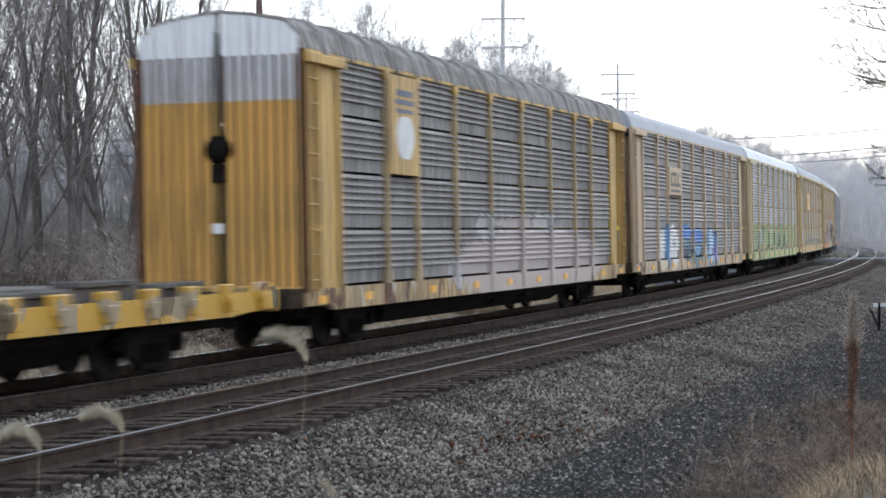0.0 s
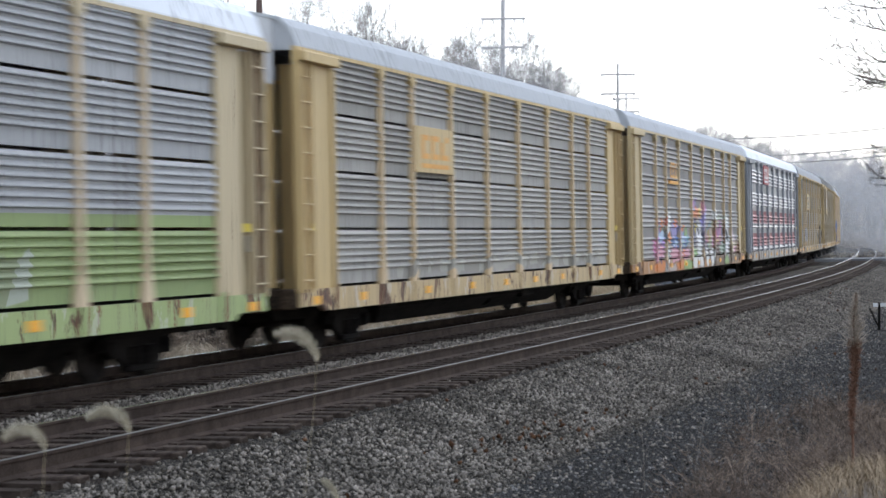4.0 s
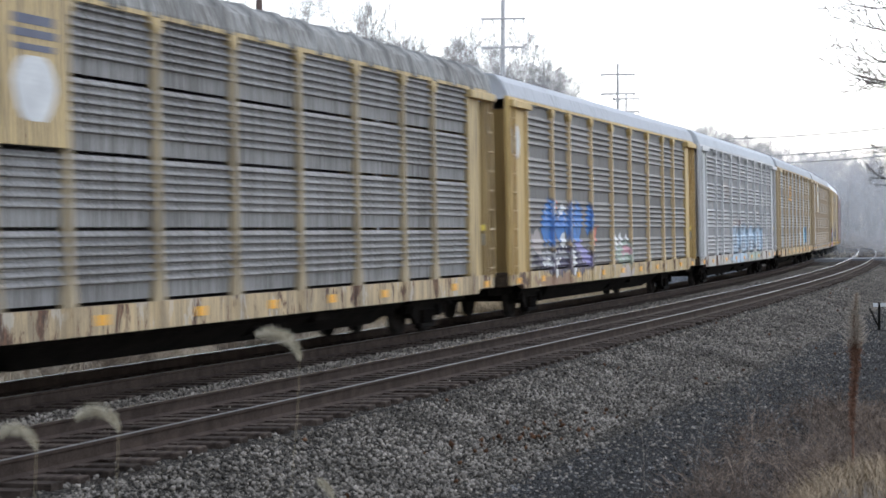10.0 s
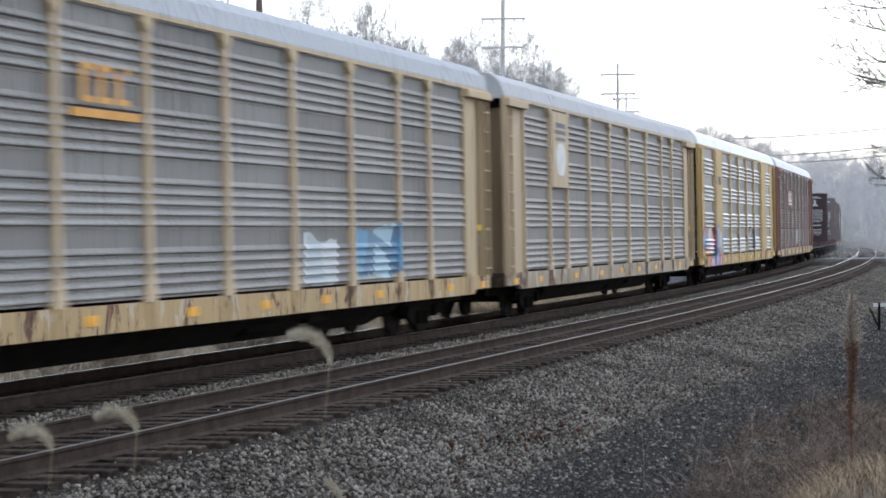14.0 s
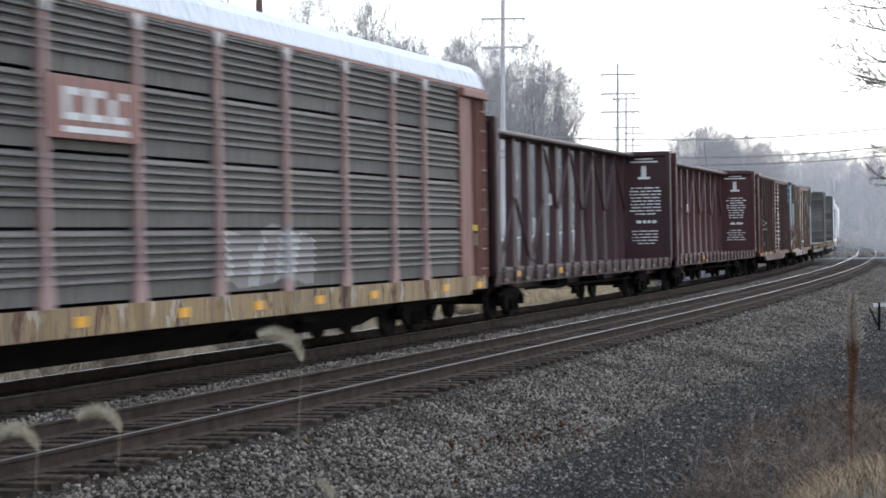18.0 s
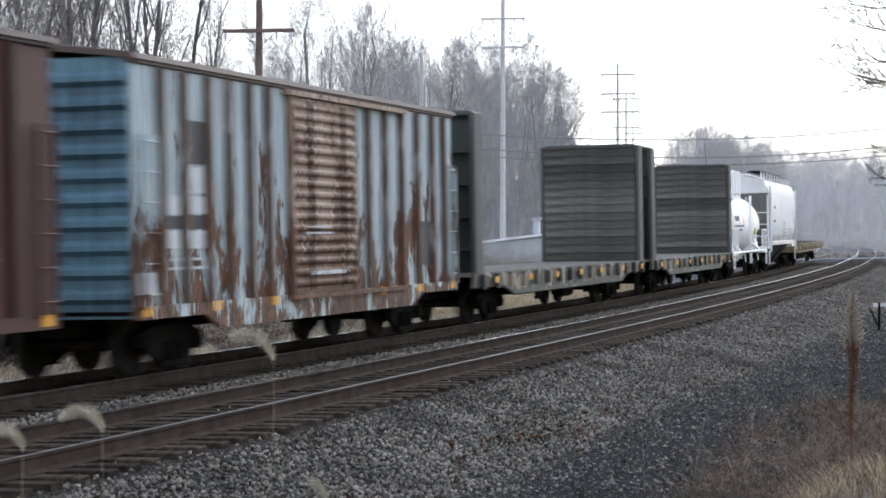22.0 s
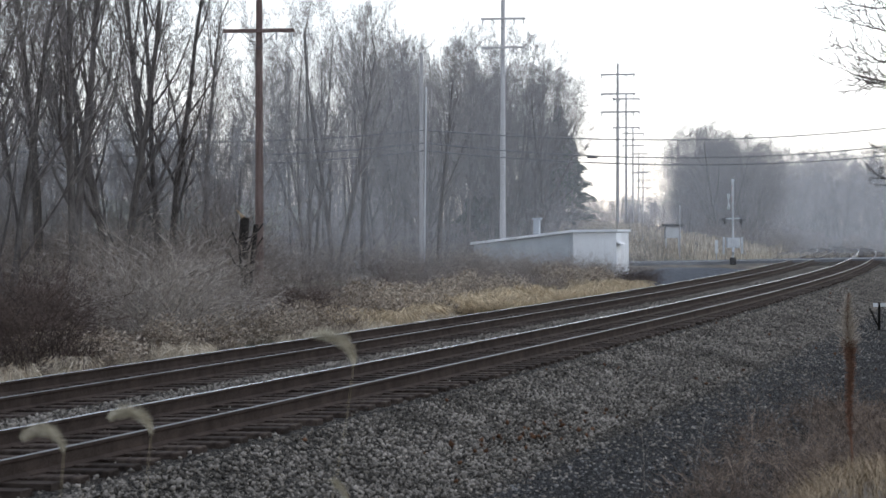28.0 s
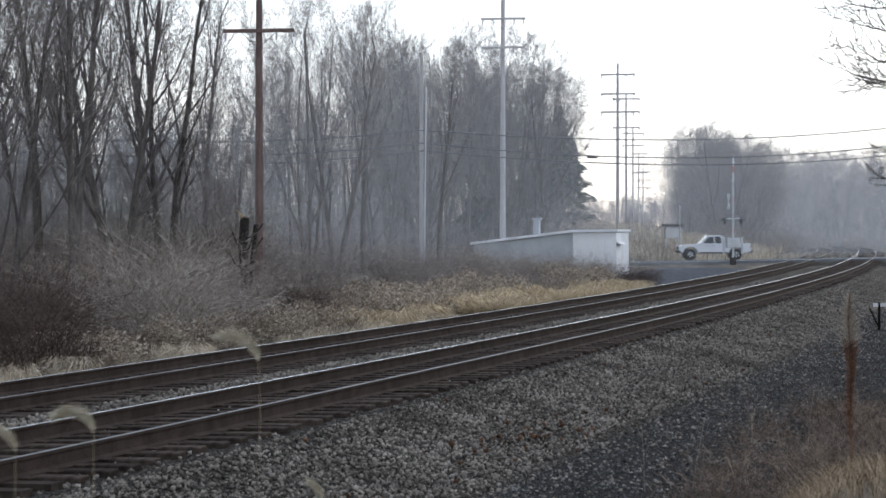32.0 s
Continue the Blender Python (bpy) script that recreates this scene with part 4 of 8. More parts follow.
BLUE_LETTERS = [(-7.31, 1.31, 3.71, 0.34, 0, NAVY), (-10.61, 1.78, 0.53, 0.29, 0, DUST), (-9.66, 1.47, 0.93, 0.08, 0, LGRY), (-7.59, 1.44, 0.81, 0.1, 0, MGRY), (-9.56, 1.26, 0.49, 0.07, 0, WHT), (-8.27, 1.29, 0.31, 0.07, 0, WHT), (-8.7, 1.24, 0.17, 0.38, 0, WHT), (-6.5, 1.28, 0.34, 0.31, 0, WHT), (-9.32, 2.23, 0.79, 0.54, 0, AZUR), (-7.93, 2.19, 0.6, 0.46, 0, AZUR), (-6.97, 2.27, 0.42, 0.51, 0, AZUR), (-5.88, 2.2, 0.54, 0.58, 0, AZUR), (-4.46, 2.34, 0.47, 0.42, 0, AZUR), (-8.84, 2.54, 0.22, 0.14, -15, WHT), (-7.9, 2.54, 0.34, 0.14, -20, WHT), (-7.65, 1.8, 0.29, 0.16, 0, WHT), (-8.53, 2.7, 0.09, 0.14, 0, REDD), (-3.62, 1.97, 0.36, 0.24, 0, REDD), (-5.15, 1.41, 1, 0.16, 20, LAVN)]
SMALL_TAG = [(0.5, 1.38, 1.37, 0.36, 0, SAGE), (0.87, 1.45, 0.63, 0.13, 0, PNK), (-0.73, 1.69, 0.21, 0.29, 10, WHT), (-0, 1.75, 0.17, 0.26, -8, WHT), (0.89, 1.84, 0.27, 0.11, 0, WHT), (0.77, 0.82, 1.16, 0.18, 0, DUST), (-8.85, 0.82, 2.29, 0.13, 0, BRWN)]
PALE_LETTERS = [(-2.42, 1.67, 1.44, 0.63, 0, SKYB), (0.44, 1.68, 1.42, 0.63, 0, SKYB), (3.31, 1.66, 1.41, 0.56, 0, SKYB), (6.26, 1.65, 1.53, 0.58, 0, SKYB), (-2.21, 2.33, 1.18, 0.12, 0, DUST), (3, 1.95, 0.52, 0.27, 0, SKYB), (0.65, 2, 0.83, 0.29, 0, SKYB), (-3.13, 1.66, 0.15, 0.49, 8, DGRY), (-2.52, 1.57, 0.15, 0.41, -6, DGRY), (-1.98, 2.12, 0.44, 0.15, 40, DGRY), (-0.03, 1.44, 0.18, 0.28, 0, DGRY), (0.7, 1.42, 0.19, 0.22, 0, DGRY), (0.41, 2.09, 0.23, 0.19, -15, DGRY), (2.71, 1.45, 0.26, 0.23, 30, DGRY), (3.93, 1.47, 0.22, 0.28, -20, DGRY), (5.95, 1.54, 0.18, 0.4, 0, DGRY), (-1.29, 1.34, 0.21, 0.21, 0, BLK)]
CORNER_SPRAY = [(-11.66, 1.73, 0.75, 0.48, 0, NAVY), (-11.67, 1.73, 0.63, 0.36, 0, LBL), (-11.55, 1.91, 0.25, 0.24, 20, REDD), (-10.7, 1.65, 0.47, 0.31, 0, LBL), (-9.99, 1.83, 0.64, 0.38, 0, SAND), (-9.34, 2, 0.37, 0.31, 0, REDD), (-9.33, 1.43, 0.48, 0.39, 0, PNK), (-8.43, 1.72, 0.55, 0.57, 10, LBL), (-7.83, 1.64, 0.45, 0.38, 0, SAND), (-7.25, 1.45, 0.38, 0.42, -12, LBL), (-8.99, 1.16, 0.69, 0.26, 0, TEAL), (-10.62, 1, 0.65, 0.34, 0, REDD), (-9.67, 0.83, 0.73, 0.23, 0, LAVN), (-8.54, 0.91, 0.71, 0.3, 0, LAVN), (-7.14, 0.89, 0.69, 0.28, 0, PNK), (-10.41, 2.15, 0.21, 0.13, -20, BLK), (-9.27, 2.12, 0.22, 0.16, 15, BLK), (-6.95, 1.52, 0.17, 0.35, 0, UMBR)]
GREY_TAG = [(-2.54, 1.62, 1.13, 0.34, 0, MGRY), (3.27, 1.63, 1.68, 0.49, 0, DGRY), (2.71, 2.03, 0.82, 0.14, 0, BLK), (2.44, 1.43, 0.29, 0.27, -15, BLK), (3.9, 1.55, 0.39, 0.33, 12, BLK)]
PINK_HAZE = [(2.93, 1.28, 7.37, 0.8, 0, DUST), (-1.82, 2.11, 0.83, 0.35, 0, LGRY), (2.01, 2.23, 2.77, 0.14, 0, DUST), (3.76, 2.26, 1.29, 0.24, 0, LGRY), (-4.26, 1.18, 0.56, 0.3, 20, LGRY), (5.01, 1.54, 1.08, 0.55, -15, DUST), (2.28, 1.63, 5.56, 0.23, 0, DUST)]
DARK_TAG = [(7.25, 1.41, 0.31, 0.52, 10, BLK), (9.55, 2.11, 1.95, 0.14, 8, BLK), (8.48, 1.6, 0.66, 0.28, -25, BLK), (9.7, 1.48, 0.56, 0.48, 15, MGRY), (11.03, 1.66, 0.76, 0.4, -15, BLK), (9.41, 1.01, 0.83, 0.29, 30, BLK), (8.08, 0.98, 1.03, 0.16, -20, MGRY), (10.84, 1.07, 0.6, 0.3, 25, MGRY)]
autorack(rack(0), "yellow auto carrier with grimy grey panels and a worn badge plate", (0.60, 0.37, 0.10), GALV, (0.42, 0.40, 0.37), ribbed=True, grime=0.75, dabs=PINK_HAZE, sign=shield_sign(-8.95, -7.05), groove_strips=True, door_upper=(0.8, 0.8, 0.8))
autorack(rack(1), "tan-framed auto carrier with white and blue spray painting", TAN_Y, (0.32, 0.31, 0.30), (0.55, 0.57, 0.60), door_z=4.95, sign=box_sign(-7.0, -4.3, 3.2, 4.1, M_BLACK), dabs=TAGS_BLUE)
autorack(rack(2), "pale auto carrier with a broad green-sprayed lower band", (0.56, 0.45, 0.28), (0.42, 0.43, 0.44), (0.70, 0.72, 0.75), grime=0.35, door_z=4.95, sill_c=(0.30, 0.36, 0.15), stripes=[(1.0, 2.3, (0.27, 0.335, 0.14))], marks=[(-11, 6, 1.2, 2.0, [(0.27, 0.335, 0.14), (0.38, 0.40, 0.33), (0.30, 0.37, 0.16), (0.24, 0.27, 0.16)], 1.5, None), (-6.6, -4.5, 3.2, 4.1, [(0.22, 0.22, 0.22), (0.5, 0.5, 0.5)], 0.5, None)])
autorack(rack(3), "yellow-framed auto carrier with a small yellow plate", YEL, (0.37, 0.36, 0.335), (0.58, 0.60, 0.62), grime=0.35, sign=box_sign(-7.0, -4.3, 3.2, 4.1, M_ORANGE), marks=[(-8, 11, 1.2, 1.5, [(0.3, 0.28, 0.24), (0.4, 0.38, 0.33)], 0.6, None)])
autorack(rack(4), "grey auto carrier covered with colourful spray-painted letters along its lower half", (0.52, 0.40, 0.22), (0.34, 0.33, 0.32), (0.58, 0.60, 0.63), tiers=False, grime=0.3, sign=box_sign(-6.7, -4.6, 3.55, 4.25, M_ORANGE, False), dabs=LETTERS_A + LETTERS_B + LETTERS_C, sill_dabs=SILL_SPRAY, busy=0.45, sill_c=(0.36, 0.17, 0.06))
autorack(rack(5), "silver auto carrier with red stripes on metal panels", (0.28, 0.29, 0.31), SILV, (0.80, 0.82, 0.86), tiers=False, panel_metal=0.6, grime=0.12, rust=0.0, door_upper=(0.7, 0.72, 0.75), stripes=[(2.33, 2.88, (0.15, 0.014, 0.026)), (1.33, 1.90, (0.15, 0.014, 0.026))], sign=box_sign(-6.8, -4.35, 4.1, 4.95, M_WHITE, True, M_MAROON))
autorack(rack(6), "yellow auto carrier with grimy panels and a black marked plate", YEL, (0.24, 0.235, 0.23), (0.46, 0.47, 0.49), grime=0.75, sign=box_sign(-7.0, -4.3, 3.2, 4.1, M_BLACK), marks=[(-7.4, -5.2, 1.2, 2.1, [(0.5, 0.48, 0.48), (0.45, 0.42, 0.42)], 1.3, None)], dabs=DARK_TAG)
autorack(rack(7), "yellow auto carrier with dirty grey panels and a tall badge plate", YEL, GALV, (0.46, 0.45, 0.42), ribbed=True, grime=0.7, sign=shield_sign(-8.95, -7.05), sill_c=(0.55, 0.40, 0.22))
autorack(rack(8), "yellow auto carrier with blue and white spray-painted letters", (0.60, 0.41, 0.16), (0.25, 0.24, 0.23), (0.60, 0.61, 0.63), tiers=False, grime=0.5, badge=True, dabs=BLUE_LETTERS + SMALL_TAG)
autorack(rack(9), "white-framed auto carrier with pale blue spray painting low down", (0.60, 0.59, 0.58), (0.36, 0.36, 0.36), (0.66, 0.68, 0.70), tiers=False, grime=0.3, dabs=PALE_LETTERS, sill_dabs=[(-1.5, 0.92, 3.4, 0.2, 0, SKYB), (4.2, 0.92, 2.6, 0.17, 0, SAGE)], marks=[(-7, -4.4, 3.3, 3.9, [(0.5, 0.46, 0.42), (0.3, 0.27, 0.25)], 0.7, None)])
autorack(rack(10), "tan-framed grey auto carrier with an orange mark and blue spray", (0.52, 0.39, 0.23), (0.34, 0.335, 0.325), (0.55, 0.57, 0.60), tiers=False, grime=0.35, sign=box_sign(-6.7, -4.6, 3.55, 4.25, M_ORANGE, False), marks=[(2.0, 3.7, 1.2, 2.1, [(0.55, 0.57, 0.58), (0.45, 0.5, 0.52)], 0.9, None), (4.6, 7.4, 1.2, 2.2, [(0.16, 0.34, 0.5), (0.4, 0.55, 0.62)], 0.9, (0.15, 0.25, 0.35))], sill_c=(0.42, 0.29, 0.14))
autorack(rack(11), "tan-framed grey auto carrier with a faded badge plate", (0.50, 0.38, 0.24), (0.36, 0.35, 0.335), (0.60, 0.61, 0.62), tiers=False, grime=0.35, sign=shield_sign(-8.95, -7.05), sill_c=(0.30, 0.24, 0.17))
autorack(rack(12), "silver auto carrier with plain yellow posts and a spray-painted corner", (0.44, 0.30, 0.11), (0.36, 0.38, 0.40), (0.84, 0.86, 0.90), tiers=False, panel_metal=0.35, grime=0.15, plain=True, dabs=CORNER_SPRAY + GREY_TAG, busy=0.35, sill_c=(0.38, 0.26, 0.09), broad=((7.16, 9.04), (-8.94, -7.08)))
autorack(rack(13), "dusty maroon auto carrier with grimy grey panels", (0.30, 0.135, 0.115), (0.145, 0.138, 0.128), (0.72, 0.74, 0.77), grime=0.7, sign=box_sign(-7.0, -4.3, 3.25, 4.05, M_WHITE), white_caps=(0.5, 0.45, 0.43), sill_c=(0.32, 0.21, 0.095), marks=[(-1.2, 2.8, 1.25, 2.1, [(0.28, 0.26, 0.25), (0.42, 0.41, 0.4)], 0.8, None)])


# ---- other cars ----
def bars(parent, x0, x1, z0, z1, y, rows, ink, seed, fill=0.85):
    """Lines of writing too small to read, as bars."""
    rnd = random.Random(seed)
    h = (z1 - z0) / rows
    lines = []
    for i in range(rows):
        k = Kit()
        w = (x1 - x0) * rnd.uniform(0.55, 1.0)
        c = (x0 + x1) / 2
        x = c - w / 2
        while x < c + w / 2 - 0.02:
            q = min(rnd.uniform(0.10, 0.35), c + w / 2 - x)
            k.box(x, x + q, y - 0.006, y, z0 + h * (i + 0.2), z0 + h * (i + 0.2 + 0.55 * fill))
            x += q + 0.05
        lines.append(solid("lettering_line", k, ink, parent))
    return lines


def brake_wheel(car, x, y, z, m):
    k = Kit()
    for i in range(16):
        a, b = 2 * math.pi * i / 16, 2 * math.pi * (i + 1) / 16
        k.cyl((0, 0.28 * math.cos(a), 0.28 * math.sin(a)), (0, 0.28 * math.cos(b), 0.28 * math.sin(b)), 0.02, 0.02, 5)
    for i in range(3):
        a = 2 * math.pi * i / 3
        k.cyl((0, 0, 0), (0, 0.28 * math.cos(a), 0.28 * math.sin(a)), 0.015, 0.015, 5)
    k.box(-0.02, 0.15, -0.12, 0.12, -0.14, 0.14, 0.02)
    solid("brake_wheel", k, m, car, m=pose(x, y, z))


def wood_plank_mat():
    return surface("weathered_plank", (0.060, 0.056, 0.050), (0.15, 0.14, 0.125), 1.2, 24, 0.92, bumpy=0.6, depth=0.012, stretch=(1, 0.6, 5), piece=(0.55, 1.35))


def centerbeam(mid, label, c, plate_ink, half=11.55):
    car = new_car("centerbeam_car", label, mid, 2 * half - 6, "centre-beam lumber cars")
    m = paint("lumber_car_paint", car, c, dirt=(0.035, 0.022, 0.024), grime=0.55, rust=0.15)
    solid("deck", Kit().box(-half, half, -1.40, 1.40, 1.06, 1.16).box(-half, half, -0.45, 0.45, 0.62, 1.06), m, car)
    solid("underframe", Kit().box(-half + 2, half - 2, -1.1, 1.1, 0.86, 1.06).cyl((-3, -0.7, 0.75), (-1.6, -0.7, 0.75), 0.2).box(2.0, 3.0, -0.95, -0.4, 0.62, 0.9, 0.03).tube([(-7, -1.0, 0.66), (7, -1.0, 0.62)], 0.03), M_STEEL, car)
    for y in (-1, 1):
        t = 0 if y < 0 else 180
        s = solid("side_sill", Kit().box(-half, half, 0.0, 0.10, 0.99, 1.18).box(-half, half, 0.03, 0.08, 0.86, 0.985), m, car, m=pose(0, y * 1.48, 0, 0, 0, t))
        for i in range(22):
            x = -half + 0.55 + i * (2 * half - 1.1) / 21
            solid("stake_pocket", shared("stake_pocket", lambda: Kit().box(-0.08, 0.08, -0.06, -0.001, 0.90, 1.15, 0.012).box(-0.03, 0.03, -0.05, 0.02, 1.16, 1.24)), m, s, m=pose(x, 0, 0))
            if i % 2 == 0:
                solid("strap_plate", shared("strap_plate", lambda: Kit().box(-0.06, 0.06, -0.068, -0.061, 0.92, 1.0)), M_PALE, s, m=pose(x, 0, 0))
    solid("top_chord", Kit().box(-half + 0.2, half - 0.2, -0.34, 0.34, 4.44, 4.56, 0.03), m, car)
    n = 13
    step = (2 * half - 1.4) / n
    for i in range(n + 1):
        x = -half + 0.7 + i * step
        solid("beam_post", shared("beam_post", lambda: Kit().sweep([[(-0.30, -0.12, 1.16), (0.30, -0.12, 1.16), (0.30, 0.12, 1.16), (-0.30, 0.12, 1.16)], [(-0.17, -0.10, 2.4), (0.17, -0.10, 2.4), (0.17, 0.10, 2.4), (-0.17, 0.10, 2.4)], [(-0.13, -0.10, 4.44), (0.13, -0.10, 4.44), (0.13, 0.10, 4.44), (-0.13, 0.10, 4.44)]])), m, car, m=pose(x, 0, 0))
        if i < n:
            up = i >= n // 2
            a, b = ((x + 0.1, -0.10, 4.3), (x + step - 0.1, -0.10, 2.7)) if up else ((x + 0.1, -0.10, 2.9), (x + step - 0.1, -0.10, 1.3))
            if i % 2 == 0:
                solid("diagonal", Kit().cyl(a, b, 0.045, 0.045, 6), m, car)
            else:
                solid("diagonal", Kit().cyl((a[0], a[1], b[2]), (b[0], b[1], a[2]), 0.045, 0.045, 6), m, car)
    for e in (-1, 1):
        b = solid("bulkhead", Kit().box(-0.05, 0.05, -1.45, 1.45, 1.16, 4.58), m, car, m=pose(e * (half - 0.1), 0, 0))
        for y in (-1.43, 1.43):
            solid("bulkhead_post", shared("bulkhead_post", lambda: Kit().box(-0.16, 0.16, -0.07, 0.07, 1.1, 4.6, 0.02)), m, b, m=pose(0, y, 0))
        solid("bulkhead_cap", shared("bulkhead_cap", lambda: Kit().box(-0.17, 0.17, -1.35, 1.35, 4.46, 4.62, 0.02)), m, b)
        for z in (1.7, 2.3, 2.9, 3.5, 4.1):
            solid("bulkhead_rib", shared("bulkhead_rib", lambda: Kit().box(0.05, 0.15, -1.36, 1.36, -0.07, 0.07)), m, b, m=pose(0, 0, z, 0, 0, 0 if e > 0 else 180))
        solid("ladder", shared("ladder_short", lambda: ladder_kit(3.3)), m, car, m=pose(e * (half + 0.08), -1.42, 1.15, 0, 0, 90))
        coupler(car, e * (half + 0.15), e)
        truck(car, e * (half - 3.0))
    xin = half - 0.156
    w = bars(car, -1.2, -0.15, 2.55, 3.5, 0, 9, plate_ink, int(mid), 0.7) + bars(car, -1.1, -0.3, 2.25, 2.45, 0, 1, plate_ink, int(mid) + 3) + bars(car, -1.1, -0.2, 1.6, 2.1, 0, 5, plate_ink, int(mid) + 4, 0.6)
    w2 = solid("emblem", Kit().box(-0.85, -0.45, -0.006, 0, 3.72, 3.80).box(-0.72, -0.56, -0.006, 0, 3.80, 4.15).box(-1.1, -0.2, -0.006, 0, 4.26, 4.31).box(-0.95, -0.35, -0.006, 0, 4.36, 4.40), plate_ink, car, "white painted emblem")
    for o in w + [w2]:
        o.matrix_basis = Matrix(((0, 1, 0, xin), (1, 0, 0, 0), (0, 0, 1, 0), (0, 0, 0, 1)))
    for x in (-9.6, -5.1):
        solid("reflector", shared("reflector_tall", lambda: Kit().box(-0.11, 0.11, -0.012, 0.004, 0.0, 0.14)), M_REFLECT, car, m=pose(x, -1.485, 1.0))
    solid("placard", Kit().box(-0.07, 0.07, -0.37, -0.36, 2.75, 3.05), M_WHITE, car, m=pose(-1.2, 0, 0))
    return car


M_PALE = surface("scuffed_plate", (0.22, 0.18, 0.17), (0.45, 0.41, 0.40), 6, 40, 0.6, bumpy=0.1)
centerbeam((414.7 + 439.2) / 2, "dark maroon centre-beam lumber car, empty, with white lettering", (0.037, 0.0135, 0.015), M_WHITE)
centerbeam((439.2 + 463.2) / 2, "reddish maroon centre-beam lumber car, empty and scuffed", (0.056, 0.0175, 0.0175), M_WHITE)


def boxcar(mid, label, c, end_c, door_c, roof_c, door, ribs, grime, rust, marks=(), half=7.75, floor=0.98, scab=0.0, low=0.0, post_c=None):
    car = new_car("boxcar", label, mid, 11.0, "old boxcars")
    m = paint("boxcar_side_paint", car, c, dirt=tuple(0.45 * q for q in c), grime=grime, rust=rust, marks=marks, scab=scab, low=low)
    # posts rustier than the walls and darkened, to paint shadow lines between panels
    mk = paint("boxcar_post_paint", car, post_c or tuple(0.75 * q for q in c), dirt=tuple(0.3 * q for q in post_c or c), grime=0.8, rust=min(0.75, rust * 1.6), scab=scab, low=low)
    me_ = paint("boxcar_end_paint", car, end_c, dirt=(0.02, 0.018, 0.018), grime=0.7, rust=rust * 0.6)
    md = paint("boxcar_door_paint", car, door_c, grime=grime, rust=min(1.0, rust * 1.7), scab=scab * 1.5, low=low)
    mr = paint("boxcar_roof_paint", car, roof_c, grime=0.5, rust=rust)
    for y in (-1, 1):
        t = 0 if y < 0 else 180
        side = solid("side_wall", Kit().box(-half, half, 0.0, 0.06, floor, 4.36), m, car, m=pose(0, y * 1.46, 0, 0, 0, t))
        solid("side_sill", Kit().extrude_y([(-half, floor - 0.12), (-5.4, floor - 0.12), (-4.8, floor - 0.34), (4.8, floor - 0.34), (5.4, floor - 0.12), (half, floor - 0.12), (half, floor + 0.06), (-half, floor + 0.06)], -0.05, 0.05), m, car, m=pose(0, y * 1.47, 0, 0, 0, t))
        for x in ribs:
            solid("side_post", shared("side_post", lambda: Kit().sweep([[(-0.07, 0.0, 1.04), (-0.06, -0.11, 1.04), (0.06, -0.11, 1.04), (0.07, 0.0, 1.04)], [(-0.07, 0.0, 4.34), (-0.06, -0.11, 4.34), (0.06, -0.11, 4.34), (0.07, 0.0, 4.34)]])), mk, car, m=pose(x if y < 0 else -x, y * 1.46, 0, 0, 0, t))
        d0, d1 = door if y < 0 else (-door[1], -door[0])
        dk = Kit()
        dk.box(d0, d1, 0.0, 0.06, floor + 0.06, 4.26)
        d = solid("sliding_door", dk, md, car, m=pose(0, y * 1.535, 0) if y < 0 else pose(0, y * 1.535, 0) @ Matrix.Diagonal((1, -1, 1, 1)))
        for i in range(17):
            z = floor + 0.16 + i * 0.182
            solid("door_rib", shared("door_rib|%.2f" % (d1 - d0), lambda: Kit().extrude_x([(0.0, 0.0), (-0.045, 0.05), (-0.045, 0.09), (0.0, 0.14)], 0.13, d1 - d0 - 0.13)), md, d, m=pose(d0, 0, z))
        for q in (d0, d1 - 0.12):
            solid("door_stile", shared("door_stile", lambda: Kit().box(0, 0.12, -0.05, -0.001, 1.04, 4.26, 0.01)), md, d, m=pose(q, 0, 0))
        for q in (0.25, 0.75):
            solid("door_rod", shared("door_rod", lambda: Kit().cyl((0, -0.07, 1.1), (0, -0.07, 4.2), 0.022, 0.022, 6)), M_STEEL, d, m=pose(d0 + (d1 - d0) * q, 0, 0))
        solid("door_rail", Kit().box(d0 - 0.2, d1 + 2.9, -0.14, 0.02, floor - 0.02, floor + 0.05), md, car, m=pose(0, y * 1.50, 0))
        solid("door_rail", Kit().box(d0 - 0.2, d1 + 2.9, -0.12, 0.02, 4.27, 4.35), md, car, m=pose(0, y * 1.50, 0))
        solid("top_plate", Kit().box(-half - 0.05, half + 0.05, -0.03, 0.08, 4.36, 4.50, 0.015), mr, car, m=pose(0, y * 1.48, 0, 0, 0, t))
    rk = Kit()
    xs = np.arange(-half - 0.08, half + 0.09, (2 * half + 0.16) / 14)
    rings = []
    for x in xs:
        for dx, up in ((0.0, 0.0), (0.06, 0.04), (0.12, 0.0)):
            rings.append([(min(x + dx, half + 0.08), y, z + (up if abs(y) < 1.45 else 0)) for y, z in ((-1.55, 4.42), (-1.52, 4.50), (0, 4.68), (1.52, 4.50), (1.55, 4.42), (0, 4.60))])
    solid("roof", rk.sweep(rings), mr, car)
    for e in (-1, 1):
        pts = [(0.0, floor)]
        z = floor + 0.05
        while z < 4.2:
            pts += [(0.0, z + 0.05), (0.12, z + 0.12), (0.12, z + 0.2), (0.0, z + 0.27)]
            z += 0.33
        pts.append((0.0, 4.45))
        end = solid("end_wall", Kit().sweep([[(x, -1.42, z) for x, z in pts], [(x, 1.42, z) for x, z in pts]], False, False).box(-0.06, -0.01, -1.46, 1.46, floor - 0.1, 4.46), me_, car, m=pose(e * half, 0, 0, 0, 0, 0 if e > 0 else 180))
